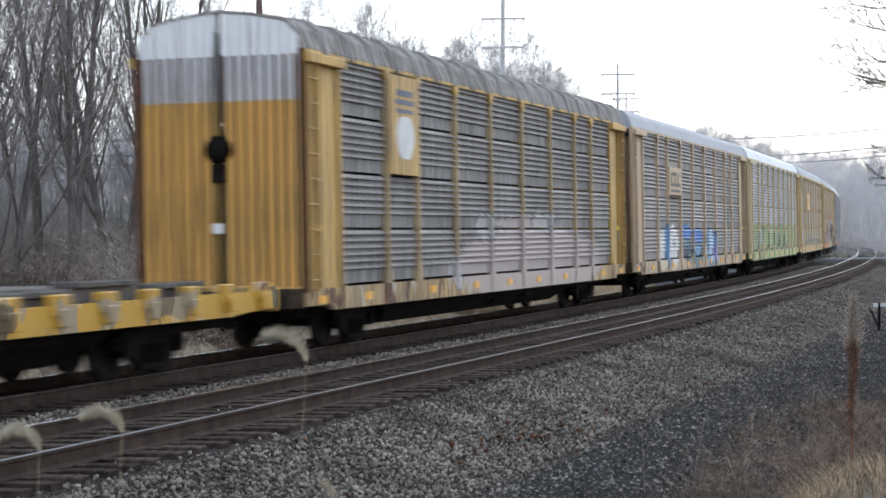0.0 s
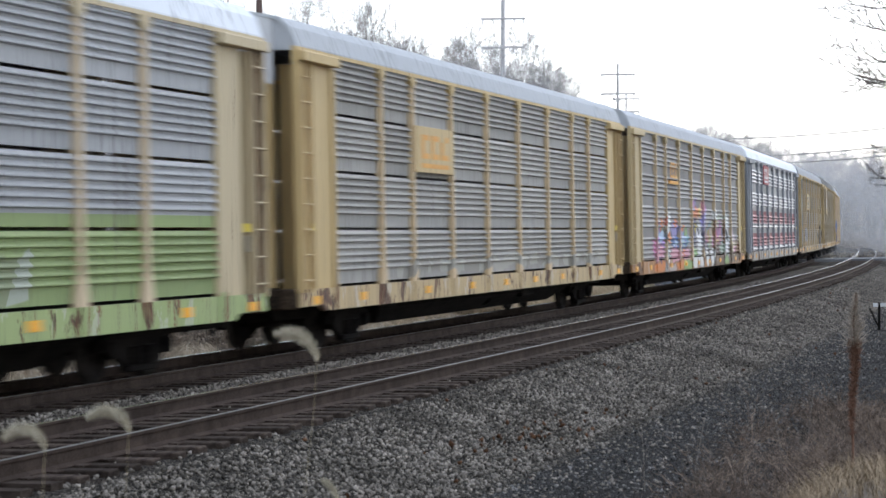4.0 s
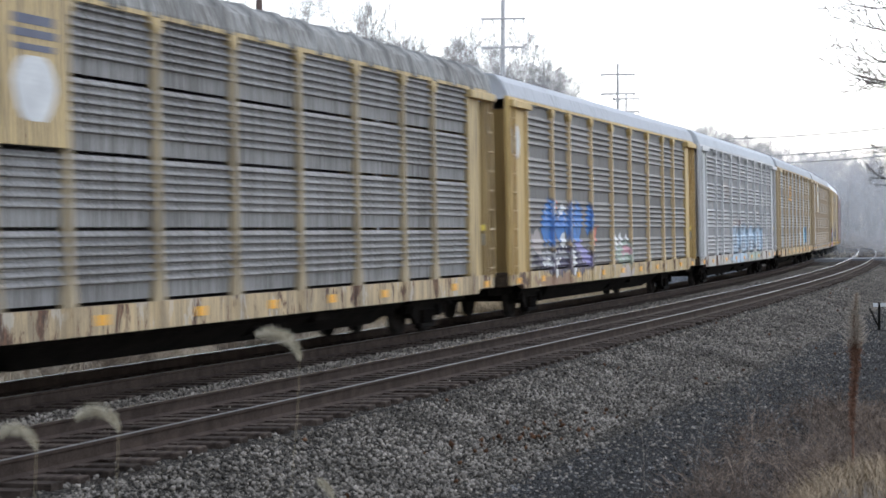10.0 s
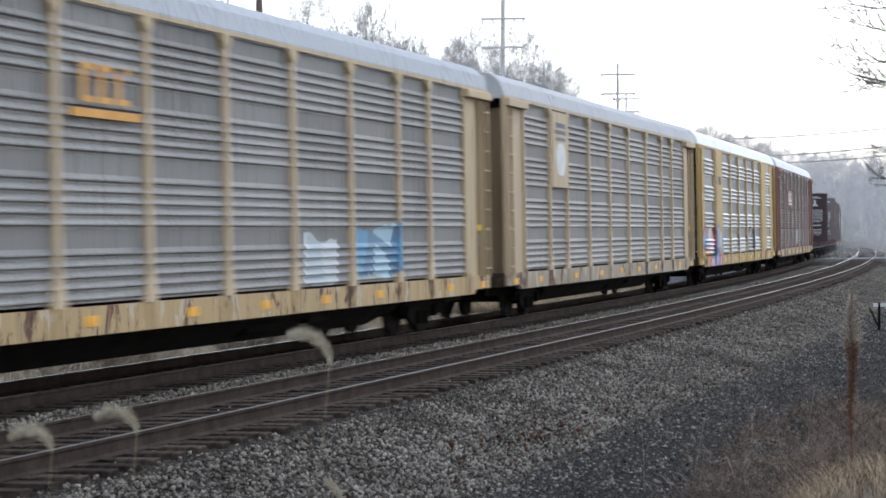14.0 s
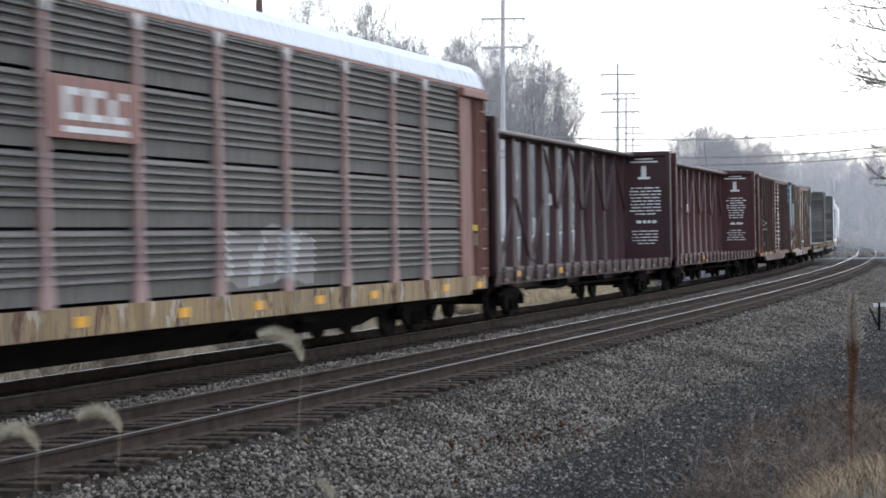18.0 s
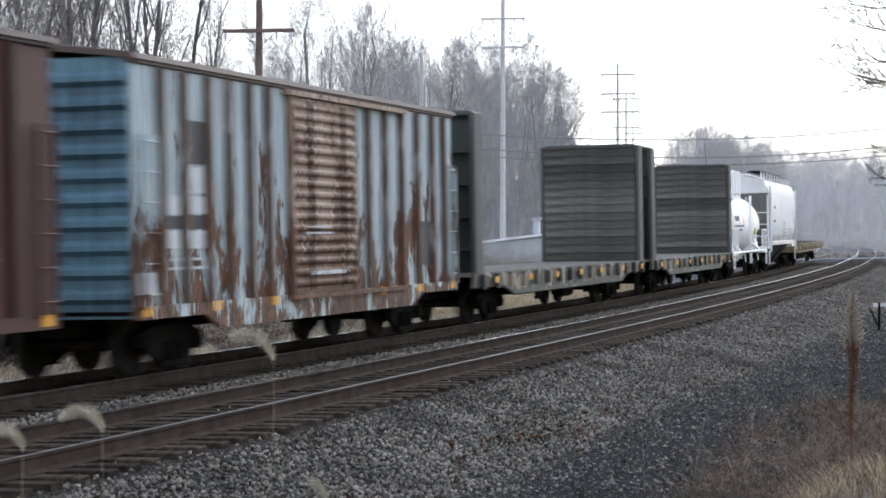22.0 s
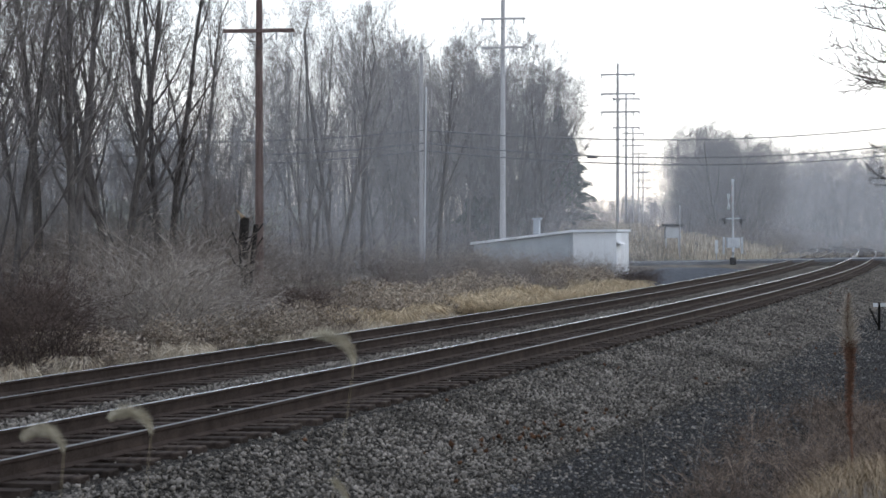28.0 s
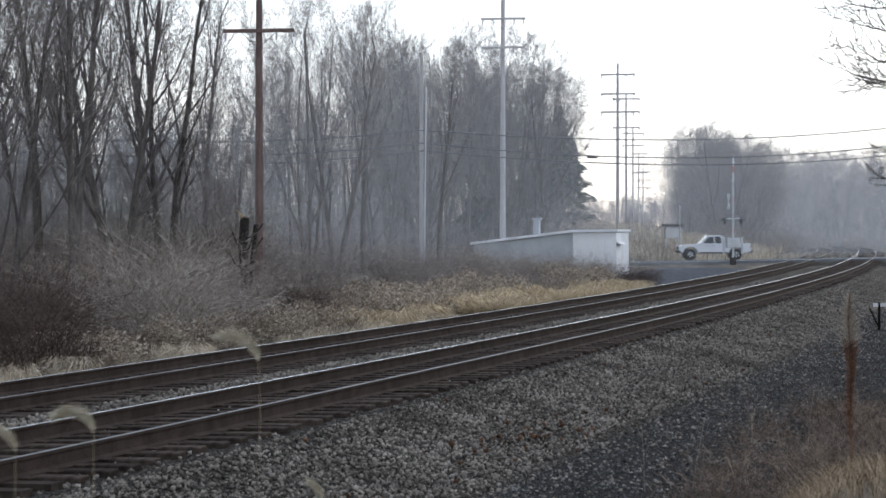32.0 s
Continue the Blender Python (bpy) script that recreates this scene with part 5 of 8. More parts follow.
        solid("corner_ladder", shared("ladder_box", lambda: ladder_kit(2.4)), m, car, m=pose(e * (half - 0.32), -1.56, 1.0) @ pose(-0.21, 0, 0))
        solid("end_ladder", shared("ladder_box", lambda: ladder_kit(2.4)), me_, car, m=pose(e * (half + 0.16), e * -1.0, 1.0, 0, 0, 90))
        coupler(car, e * (half + 0.15), e)
        truck(car, e * 5.6)
    brake_wheel(car, -half - 0.2, 0.5, 2.6, M_STEEL)
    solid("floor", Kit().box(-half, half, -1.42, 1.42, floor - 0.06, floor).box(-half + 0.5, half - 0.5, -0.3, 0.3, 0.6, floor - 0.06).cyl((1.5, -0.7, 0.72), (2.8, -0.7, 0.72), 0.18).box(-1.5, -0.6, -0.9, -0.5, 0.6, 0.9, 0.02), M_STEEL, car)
    for x in (-half + 0.25, -5.0, -2.6, 2.9, 5.2, half - 0.3):
        solid("reflector", shared("reflector_tall", lambda: Kit().box(-0.11, 0.11, -0.012, 0.004, 0.0, 0.14)), M_REFLECT, car, m=pose(x, -1.53, floor - 0.08))
    return car


b16 = boxcar(472.2, "brown boxcar with a ribbed sliding door and faded lettering", (0.074, 0.028, 0.022), (0.036, 0.017, 0.015), (0.085, 0.031, 0.024), (0.05, 0.027, 0.024), (-0.92, 2.30), (-6.85, -5.6, -4.5, -3.25, -1.9, 3.5, 4.55, 5.6, 6.65), 0.4, 0.12, [(-3.4, -0.6, 0.9, 1.5, [(0.19, 0.05, 0.03), (0.15, 0.045, 0.03)], 1.4, None), (-7.7, -6.2, 0.9, 1.3, [(0.2, 0.06, 0.035)], 1.0, None)])
for q, (x0, x1, z0, z1, n) in enumerate([(-6.3, -5.75, 2.0, 2.55, 3), (-5.25, -4.75, 2.0, 2.5, 2), (-6.35, -5.75, 1.32, 1.5, 2), (-1.75, -1.35, 1.7, 3.2, 5), (-0.5, 1.9, 1.5, 2.9, 7), (5.8, 6.2, 1.6, 1.9, 3)]):
    bars(b16, x0, x1, z0, z1, -1.54 if not -0.8 < x0 < 2 else -1.59, n, M_PALE, q, 0.6)
b17 = boxcar(490.1, "rust-streaked white and pale blue boxcar with a rusty door", (0.44, 0.50, 0.51), (0.15, 0.27, 0.34), (0.30, 0.20, 0.14), (0.075, 0.048, 0.038), (-1.87, 1.40), (-6.9, -6.1, -5.2, -4.4, -3.55, -2.75, 2.2, 3.2, 4.2, 5.2, 6.2, 7.0), 0.55, 0.30, scab=0.85, low=0.06, post_c=(0.12, 0.085, 0.066))
for x0, z0, x1, z1, ink in ((-6.02, 3.04, -5.3, 3.67, M_BLACK), (-6.02, 2.62, -5.3, 3.0, M_WHITE), (-6.82, 2.31, -6.2, 2.58, M_WHITE), (-6.82, 2.1, -6.2, 2.29, M_BLACK), (-6.82, 1.83, -6.2, 2.08, M_WHITE), (-6.02, 2.32, -5.3, 2.58, M_WHITE), (-6.02, 2.1, -5.3, 2.3, M_BLACK), (-6.02, 1.82, -5.3, 2.08, M_WHITE), (5.3, 1.4, 6.1, 2.25, M_BLACK), (-7.62, 1.2, -7.0, 1.5, M_WHITE)):
    solid("painted_block", Kit().box(x0, x1, -0.006, 0, z0, z1), ink, b17, m=pose(0, -1.462, 0))
for q, (x0, x1, z0, z1, n) in enumerate([(-6.8, -6.2, 1.5, 1.75, 2), (-6.0, -5.4, 1.5, 1.75, 2), (-1.5, 0.2, 2.0, 2.2, 2), (-1.4, 1.0, 1.3, 1.5, 1)]):
    bars(b17, x0, x1, z0, z1, -1.54 if not -1.8 < x0 < 1.4 else -1.59, n, M_WHITE, q + 9, 0.6)


M_PLANK = wood_plank_mat()


def bulkhead_flat(mid, label, half=10.1):
    car = new_car("bulkhead_flatcar", label, mid, 14.0, "bulkhead flat cars")
    m = paint("flatcar_paint", car, (0.075, 0.072, 0.058), dirt=(0.03, 0.027, 0.024), grime=0.5, rust=0.3, scab=0.35, marks=[(-half, half, 0.72, 1.1, [(0.06, 0.055, 0.045), (0.27, 0.225, 0.165), (0.03, 0.03, 0.027), (0.13, 0.115, 0.085), (0.05, 0.048, 0.04)], 0.4, None)])
    mg = paint("bulkhead_paint", car, (0.062, 0.066, 0.060), dirt=(0.03, 0.028, 0.025), grime=0.5, rust=0.25)
    solid("deck", Kit().box(-half, half, -1.44, 1.44, 1.08, 1.16), M_DECK, car, "pale worn plank deck")
    for y in (-1, 1):
        s = solid("side_sill", Kit().extrude_y([(-half, 0.84), (-half + 2.6, 0.84), (-half + 3.6, 0.62), (half - 3.6, 0.62), (half - 2.6, 0.84), (half, 0.84), (half, 1.15), (-half, 1.15)], 0.0, 0.08), m, car, m=pose(0, y * 1.49, 0, 0, 0, 0 if y < 0 else 180))
        for i in range(16):
            solid("stake_pocket", shared("stake_pocket_flat", lambda: Kit().box(-0.11, 0.11, -0.09, -0.001, 0.80, 1.13, 0.015)), m, s, m=pose(-half + 0.6 + i * (2 * half - 1.2) / 15, 0, 0))
    for e in (-1, 1):
        b = solid("bulkhead", Kit().box(0.06, 0.14, -1.42, 1.42, 1.16, 4.55), mg, car, m=pose(e * (half - 0.75), 0, 0, 0, 0, 0 if e > 0 else 180))
        for y in (-1.44, 1.44):
            solid("bulkhead_post", shared("bulkhead_post_flat", lambda: Kit().box(-0.03, 0.62, -0.06, 0.06, 1.1, 4.6, 0.03)), mg, b, m=pose(0, y, 0))
        solid("bulkhead_cap", shared("bulkhead_cap_flat", lambda: Kit().box(-0.03, 0.40, -1.375, 1.375, 4.53, 4.64, 0.02)), mg, b)
        for i in range(14):
            solid("plank", shared("plank", lambda: Kit().box(-0.06, 0.06, -1.38, 1.38, 0.004, 0.236, 0.006)), M_PLANK, b, m=pose(0, 0, 1.17 + i * 0.24))
        for z in (1.7, 2.4, 3.1, 3.8):
            solid("bulkhead_rib", shared("bulkhead_rib_flat", lambda: Kit().box(0.14, 0.34, -1.36, 1.36, -0.06, 0.06)), mg, b, m=pose(0, 0, z))
        for y in (-0.5, 0.5):
            solid("brace", shared("brace_flat", lambda: Kit().sweep([[(0.14, -0.05, 1.1), (0.6, -0.05, 1.1), (0.6, 0.05, 1.1), (0.14, 0.05, 1.1)], [(0.14, -0.05, 4.5), (0.3, -0.05, 4.5), (0.3, 0.05, 4.5), (0.14, 0.05, 4.5)]])), mg, b, m=pose(0, y, 0))
        solid("ladder", shared("ladder_bulk", lambda: ladder_kit(2.6)), mg, car, m=pose(e * (half - 0.05), e * 0.8, 1.1, 0, 0, 90))
        coupler(car, e * (half + 0.05), e)
        truck(car, e * 7.0)
    solid("underframe", Kit().box(-half, half, -0.4, 0.4, 0.6, 1.08).box(-4.5, 4.5, -1.1, 1.1, 0.55, 0.9).cyl((1.0, -0.8, 0.5), (2.3, -0.8, 0.5), 0.18), M_STEEL, car)
    for x in (-8.4, -5.2, -2.4, 0.4, 3.0, 6.1, 9.0):
        solid("reflector", shared("reflector_tall", lambda: Kit().box(-0.11, 0.11, -0.012, 0.004, 0.0, 0.14)), M_REFLECT, car, m=pose(x, -1.585, 0.92))
    return car


M_DECK = surface("deck_plank", (0.115, 0.10, 0.088), (0.24, 0.215, 0.19), 2, 30, 0.9, bumpy=0.4, stretch=(4, 0.6, 1))
bulkhead_flat(509.35, "empty bulkhead flat car with weathered grey plank ends", 9.95)
bulkhead_flat(530.4, "empty bulkhead flat car with dark weathered plank ends", 9.75)


def tank_car(mid):
    car = new_car("tank_car", "short white tank car with yellow-orange marks and railings", mid, 9.2, "")
    m = paint("tank_paint", car, (0.84, 0.83, 0.81), dirt=(0.25, 0.22, 0.20), grime=0.22, rust=0.0, rough=0.38)
    half, r, zc = 6.0, 1.26, 2.28
    prof = [(-half, 0.02), (-half + 0.06, 0.45), (-half + 0.2, 0.85), (-half + 0.42, 1.12), (-half + 0.7, r), (-half + 0.72, r + 0.01), (half - 0.72, r + 0.01), (half - 0.7, r), (half - 0.42, 1.12), (half - 0.2, 0.85), (half - 0.06, 0.45), (half, 0.02)]
    solid("tank", Kit().lathe((0, 0, zc), (1, 0, 0), prof, 48), m, car)
    ring = lambda a0, a1, x, w: Kit().sweep([[(x - w, -(r + 0.018) * math.sin(a), zc + (r + 0.018) * math.cos(a)), (x + w, -(r + 0.018) * math.sin(a), zc + (r + 0.018) * math.cos(a)), (x + w, -r * math.sin(a), zc + r * math.cos(a)), (x - w, -r * math.sin(a), zc + r * math.cos(a))] for a in np.linspace(a0, a1, 12)])
    for x in (-4.9, 5.1):
        solid("end_band", ring(0.85, 1.9, x, 0.07), M_REFLECT, car, "orange reflective band")
    for x in (-2.7, -1.35, 0.9, 2.5):
        solid("band_mark", ring(1.15, 1.65, x, 0.06), M_REFLECT, car)
    for zz, x0, x1, h in ((2.42, -4.3, -3.2, 0.2), (2.18, -4.5, -1.2, 0.07), (2.02, -4.5, -1.8, 0.07)):
        a = math.acos((zz - zc) / r)
        x, k = x0, Kit()
        while x < x1:
            k.box(x, x + h * 0.6, -r * math.sin(a) - 0.03, -r * math.sin(a) + 0.05, zz, zz + h)
            x += h * 0.85
        solid("lettering_line", k, M_NAVY, car)
    solid("placard", Kit().box(3.0, 3.5, -1.29, -1.2, 1.86, 2.14), M_PLACARD, car, "yellow-green placard")
    solid("dark_plate", Kit().box(4.55, 4.85, -1.28, -1.15, 1.84, 2.06), M_BLACK, car)
    rails = Kit()
    for y in (-1.42, 1.42):
        rails.tube([(-6.6, y, 1.12), (6.6, y, 1.12)], 0.045)
        for x in (-6.5, -5.6, -4.8, 4.8, 5.6, 6.5):
            rails.tube([(x, y, 1.12), (x, y, 2.05)], 0.03)
        rails.tube([(-6.6, y, 2.05), (-4.8, y, 2.05)], 0.03).tube([(4.8, y, 2.05), (6.6, y, 2.05)], 0.03)
        for x in (-2.5, 0.0, 2.5):
            rails.tube([(x, y, 1.12), (x + 0.4, y, 0.72)], 0.03)
    solid("handrail", rails, m, car)
    top = Kit()
    for y in (-0.8, 0.8):
        top.tube([(-1.6, y, 4.55), (1.6, y, 4.55)], 0.035)
        for x in (-1.6, -0.6, 0.6, 1.6):
            top.tube([(x, y, 3.4), (x, y, 4.55)], 0.035)
    for x in (-1.6, 1.6):
        top.tube([(x, -0.8, 4.55), (x, 0.8, 4.55)], 0.035)
    solid("top_railing", top, m, car)
    solid("manway", Kit().cyl((0, 0, 3.5), (0, 0, 3.85), 0.55, 0.5, 20).cyl((0, 0, 3.85), (0, 0, 3.98), 0.2).box(-1.6, 1.6, -0.8, -0.5, 3.46, 3.52).box(-1.6, 1.6, 0.5, 0.8, 3.46, 3.52), m, car)
    solid("ladder", ladder_kit(2.9), m, car, m=pose(0.1, -1.38, 0.62))
    for e in (-1, 1):
        solid("saddle", Kit().sweep([[(e * 4.0, -1.2, 1.12), (e * 5.4, -1.2, 1.12), (e * 5.4, 1.2, 1.12), (e * 4.0, 1.2, 1.12)], [(e * 4.3, -1.1, 1.75), (e * 5.2, -1.1, 1.75), (e * 5.2, 1.1, 1.75), (e * 4.3, 1.1, 1.75)]]), m, car)
        solid("platform", Kit().box(min(e * 4.9, e * 6.85), max(e * 4.9, e * 6.85), -1.45, 1.45, 1.02, 1.12).box(min(e * 3.5, e * 6.9), max(e * 3.5, e * 6.9), -0.4, 0.4, 0.66, 1.02), m, car)
        solid("step", shared("step_iron", lambda: Kit().tube([(-0.2, 0, 1.1), (-0.2, 0, 0.5), (0.2, 0, 0.5), (0.2, 0, 1.1)], 0.025).box(-0.2, 0.2, -0.03, 0.03, 0.78, 0.81)), m, car, m=pose(e * 6.4, -1.43, 0))
        solid("strut", Kit().tube([(e * 3.2, -1.0, 1.55), (e * 4.0, -1.42, 1.12)], 0.06), m, car)
        coupler(car, e * 6.75, e)
        truck(car, e * 4.7)
    brake_wheel(car, -6.3, -0.8, 1.6, m)
    solid("outlet", Kit().cyl((0, 0, 0.75), (0, 0, 1.1), 0.2, 0.25, 12).box(-2, 2, -0.1, 0.1, 0.8, 1.0), M_STEEL, car)
    return car


M_NAVY = surface("worn_lettering", (0.12, 0.12, 0.14), (0.25, 0.25, 0.27), 6, 40, 0.6, bumpy=0.1)
M_PLACARD = surface("placard_green", (0.42, 0.44, 0.06), (0.5, 0.5, 0.1), 5, 40, 0.5, bumpy=0)
tank_car(547.7)


def hopper(mid):
    car = new_car("covered_hopper", "pale grey covered grain hopper with scuffed lower sides", mid, 11.6, "")
    m = paint("hopper_paint", car, (0.72, 0.71, 0.695), dirt=(0.28, 0.26, 0.24), grime=0.35, rust=0.03, rough=0.5, marks=[(-6.9, 7.6, 1.45, 2.15, [(0.72, 0.71, 0.695), (0.70, 0.69, 0.68), (0.52, 0.51, 0.50), (0.70, 0.69, 0.68), (0.66, 0.65, 0.64)], 0.5, None)])
    # shade painted in: discharge bays near black, end slope sheets half the body's tone
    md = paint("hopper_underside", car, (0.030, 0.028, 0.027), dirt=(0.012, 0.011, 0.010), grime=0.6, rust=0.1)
    ml = paint("hopper_slope_shade", car, (0.36, 0.35, 0.34), dirt=(0.10, 0.09, 0.085), grime=0.6, rust=0.05)
    # swelling side: rounded from sill to roof
    def ring(x, inset):
        pts = [(-1.40, 1.45), (-1.46, 1.9), (-1.52, 2.6), (-1.53, 3.2), (-1.50, 3.75), (-1.44, 4.05), (-1.36, 4.10), (-1.30, 4.30), (-1.05, 4.42), (0, 4.58)]
        pts += [(-y, z) for y, z in reversed(pts[:-1])]
        return [(x, y, z) for y, z in pts]
    body = Kit()
    def edge_x(z):
        return float(np.interp(z, [1.45, 2.6, 3.7, 4.58], [7.0, 7.1, 8.2, 8.35]))
    rings = []
    for f in np.linspace(-1, 1, 17):
        rings.append([(f * edge_x(p[2]), p[1], p[2]) for p in ring(0, 0)])
    body.sweep(rings, True, False, True)
    solid("body", body, m, car)
    for e in (-1, 1):
        pts = [(p[1] * 0.985, p[2]) for p in ring(0, 0)]
        up = [p for p in pts if p[1] >= 3.7]
        solid("end_sheet", Kit().sweep([[(e * (edge_x(z) - 0.02), y, z) for y, z in up], [(e * (edge_x(z) - 0.14), y, z) for y, z in up]]), m, car)
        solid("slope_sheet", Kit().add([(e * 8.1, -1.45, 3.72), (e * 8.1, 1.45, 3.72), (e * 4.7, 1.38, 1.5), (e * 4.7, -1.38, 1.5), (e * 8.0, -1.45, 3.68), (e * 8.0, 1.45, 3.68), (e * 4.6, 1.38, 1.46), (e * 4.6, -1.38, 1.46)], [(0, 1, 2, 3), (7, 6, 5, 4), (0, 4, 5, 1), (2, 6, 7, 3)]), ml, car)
        solid("end_post", Kit().tube([(e * 7.95, -1.42, 1.3), (e * 7.95, -1.42, 3.8)], 0.06).tube([(e * 7.95, 1.42, 1.3), (e * 7.95, 1.42, 3.8)], 0.06).tube([(e * 7.9, -0.4, 3.7), (e * 6.6, -0.4, 1.5)], 0.06).tube([(e * 7.9, 0.4, 3.7), (e * 6.6, 0.4, 1.5)], 0.06), m, car)
        for z in (1.75, 2.3, 2.85):
            solid("grab_rail", shared("grab_rail", lambda: Kit().cyl((0, -1.42, 0), (0, 1.42, 0), 0.025, 0.025, 6)), m, car, m=pose(e * 7.98, 0, z))
        solid("platform", Kit().box(min(e * 6.2, e * 8.15), max(e * 6.2, e * 8.15), -1.42, 1.42, 1.16, 1.30), m, car)
        solid("ladder", shared("ladder_hop", lambda: ladder_kit(3.1)), m, car, m=pose(e * 7.6, -1.52, 1.0) @ pose(-0.21, 0, 0))
        solid("step", shared("step_iron", lambda: Kit()), m, car, m=pose(e * 7.8, -1.45, 0))
        coupler(car, e * 8.05, e)
        truck(car, e * 5.95)
    for y in (-1, 1):
        s = solid("side_sill", Kit().box(-7.05, 7.05, -0.04, 0.06, 1.32, 1.50, 0.01), m, car, m=pose(0, y * 1.44, 0))
        for x in np.arange(-6.4, 6.5, 1.6):
            solid("reflector", shared("reflector_flat", lambda: Kit().box(-0.2, 0.2, -0.055, -0.042, 1.37, 1.45)), M_REFLECT, s, m=pose(float(x), 0, 0, 0, 0, 0 if y < 0 else 180))
    for c in (-3.2, 0.0, 3.2):
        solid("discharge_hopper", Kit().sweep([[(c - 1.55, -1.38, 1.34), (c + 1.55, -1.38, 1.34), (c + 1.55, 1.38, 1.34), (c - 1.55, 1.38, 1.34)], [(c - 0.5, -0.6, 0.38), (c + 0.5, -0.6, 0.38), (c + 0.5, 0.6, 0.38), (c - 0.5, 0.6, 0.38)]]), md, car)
    solid("centre_sill", Kit().box(-8.0, 8.0, -0.3, 0.3, 0.75, 1.2), M_STEEL, car)
    walkk = Kit()
    for y in (-0.85, 0.85):
        walkk.box(-8.2, 8.2, y - 0.3, y + 0.3, 4.74, 4.79)
    solid("roof_walk", walkk, M_STEEL, car)
    for i in range(12):
        x = -7.9 + i * 15.8 / 11
        for y in (-1.14, 1.14):
            solid("walk_bracket", shared("walk_bracket", lambda: Kit().box(-0.035, 0.035, -0.04, 0.04, 4.30, 4.78)), m, car, m=pose(x, y, 0))
    solid("hatch_trough", Kit().box(-7.2, 7.2, -0.35, 0.35, 4.55, 4.70, 0.03), m, car)
    bars(car, -6.0, -5.1, 3.0, 3.25, -1.545, 1, M_BLACK, 5)
    bars(car, -6.0, -5.1, 2.35, 2.6, -1.525, 1, M_BLACK, 6)
    bars(car, 5.4, 6.6, 2.4, 3.0, -1.545, 6, M_PALE, 7, 0.5)
    bars(car, -1.0, 0.9, 1.7, 2.5, -1.535, 5, M_PALE, 8, 0.5)
    return car


hopper(563.3)


def deck_flat(mid, label, c, load, half=13.55):
    """An 89-foot flat car with yellow side brackets and a low load of timber packing."""
    car = new_car("flatcar", label, mid, 19.5, "yellow flat cars")
    m = paint("yellow_flatcar_paint", car, c, grime=0.5, rust=0.45, scab=0.6, marks=[(-half, half, 0.75, 1.2, [c, (0.12, 0.09, 0.05), c, (0.30, 0.24, 0.16), c], 0.7, None)])
    solid("deck", Kit().box(-half, half, -1.36, 1.36, 1.05, 1.12), M_STEEL, car)
    for y in (-1, 1):
        t = 0 if y < 0 else 180
        s = solid("side_sill", Kit().extrude_y([(-half, 0.86), (-12.2, 0.82), (-11.8, 0.78), (11.8, 0.78), (12.2, 0.82), (half, 0.86), (half, 1.14), (-half, 1.14)], 0, 0.1), m, car, m=pose(0, y * 1.5, 0, 0, 0, t))
        for i in range(20):
            solid("bracket", shared("bracket", lambda: Kit().box(-0.2, 0.2, -0.06, 0.12, 1.0, 1.28, 0.02).box(-0.12, 0.12, -0.1, 0.0, 0.86, 1.1, 0.015)), m, s, m=pose(-half + 0.7 + i * (2 * half - 1.4) / 19, 0, 0))
    for e in (-1, 1):
        solid("end_sill", Kit().box(-0.08, 0.08, -1.48, 1.48, 0.8, 1.2, 0.02), m, car, m=pose(e * half, 0, 0))
        coupler(car, e * (half + 0.05), e)
        truck(car, e * 9.75)
    solid("underframe", shared("underframe", under_kit), M_STEEL, car)
    rnd = random.Random(int(mid))
    x = -half + 0.8
    while x < half - 2.5:
        w = rnd.uniform(1.2, 2.4)
        if rnd.random() < load:
            h = rnd.uniform(0.10, 0.22)
            solid("deck_packing", Kit().box(0, w, -1.2, 1.15, 1.12, 1.12 + h, 0.02), M_DECK, car, m=pose(x, 0, 0))
            if rnd.random() < 0.6:
                solid("deck_board", Kit().box(0.1, w - 0.1, -1.3, -0.9, 1.12 + h, 1.2 + h, 0.015), M_PLANK, car, m=pose(x, 0, 0))
        x += w + 0.1
    return car


deck_flat(rack(-1) + 0.1, "yellow flat car with a low grey load and bracketed sides", (0.50, 0.28, 0.035), 0.95)
deck_flat(585.6, "worn yellow-brown flat car at the end of the train", (0.21, 0.155, 0.085), 0.6)


# ---- woods, brush and grass ----
def tubes_mesh(name, segs, sides=3):
    """Many tapered twigs as one mesh. segs: rows of x0 y0 z0 r0 x1 y1 z1 r1."""
    s = np.asarray(segs, float)
    a, b, ra, rb = s[:, 0:3], s[:, 4:7], s[:, 3], s[:, 7]
    w = b - a
    w /= np.maximum(np.linalg.norm(w, axis=1, keepdims=True), 1e-9)
    ref = np.where(abs(w[:, 2:3]) > 0.9, [[1.0, 0, 0]], [[0, 0, 1.0]])
    u = np.cross(w, ref)
    u /= np.linalg.norm(u, axis=1, keepdims=True)
    v = np.cross(w, u)
    n = len(s)
    verts = np.zeros((n, 2 * sides, 3))
    for i in range(sides):
        c, d = math.cos(2 * math.pi * i / sides), math.sin(2 * math.pi * i / sides)
        verts[:, i] = a + (u * c + v * d) * ra[:, None]
        verts[:, sides + i] = b + (u * c + v * d) * rb[:, None]
    base = (np.arange(n) * 2 * sides)[:, None]
    quads = np.concatenate([base + np.array([[i, (i + 1) % sides, sides + (i + 1) % sides, sides + i]]) for i in range(sides)], axis=0)
    return raw_mesh(name, verts.reshape(-1, 3), quads)


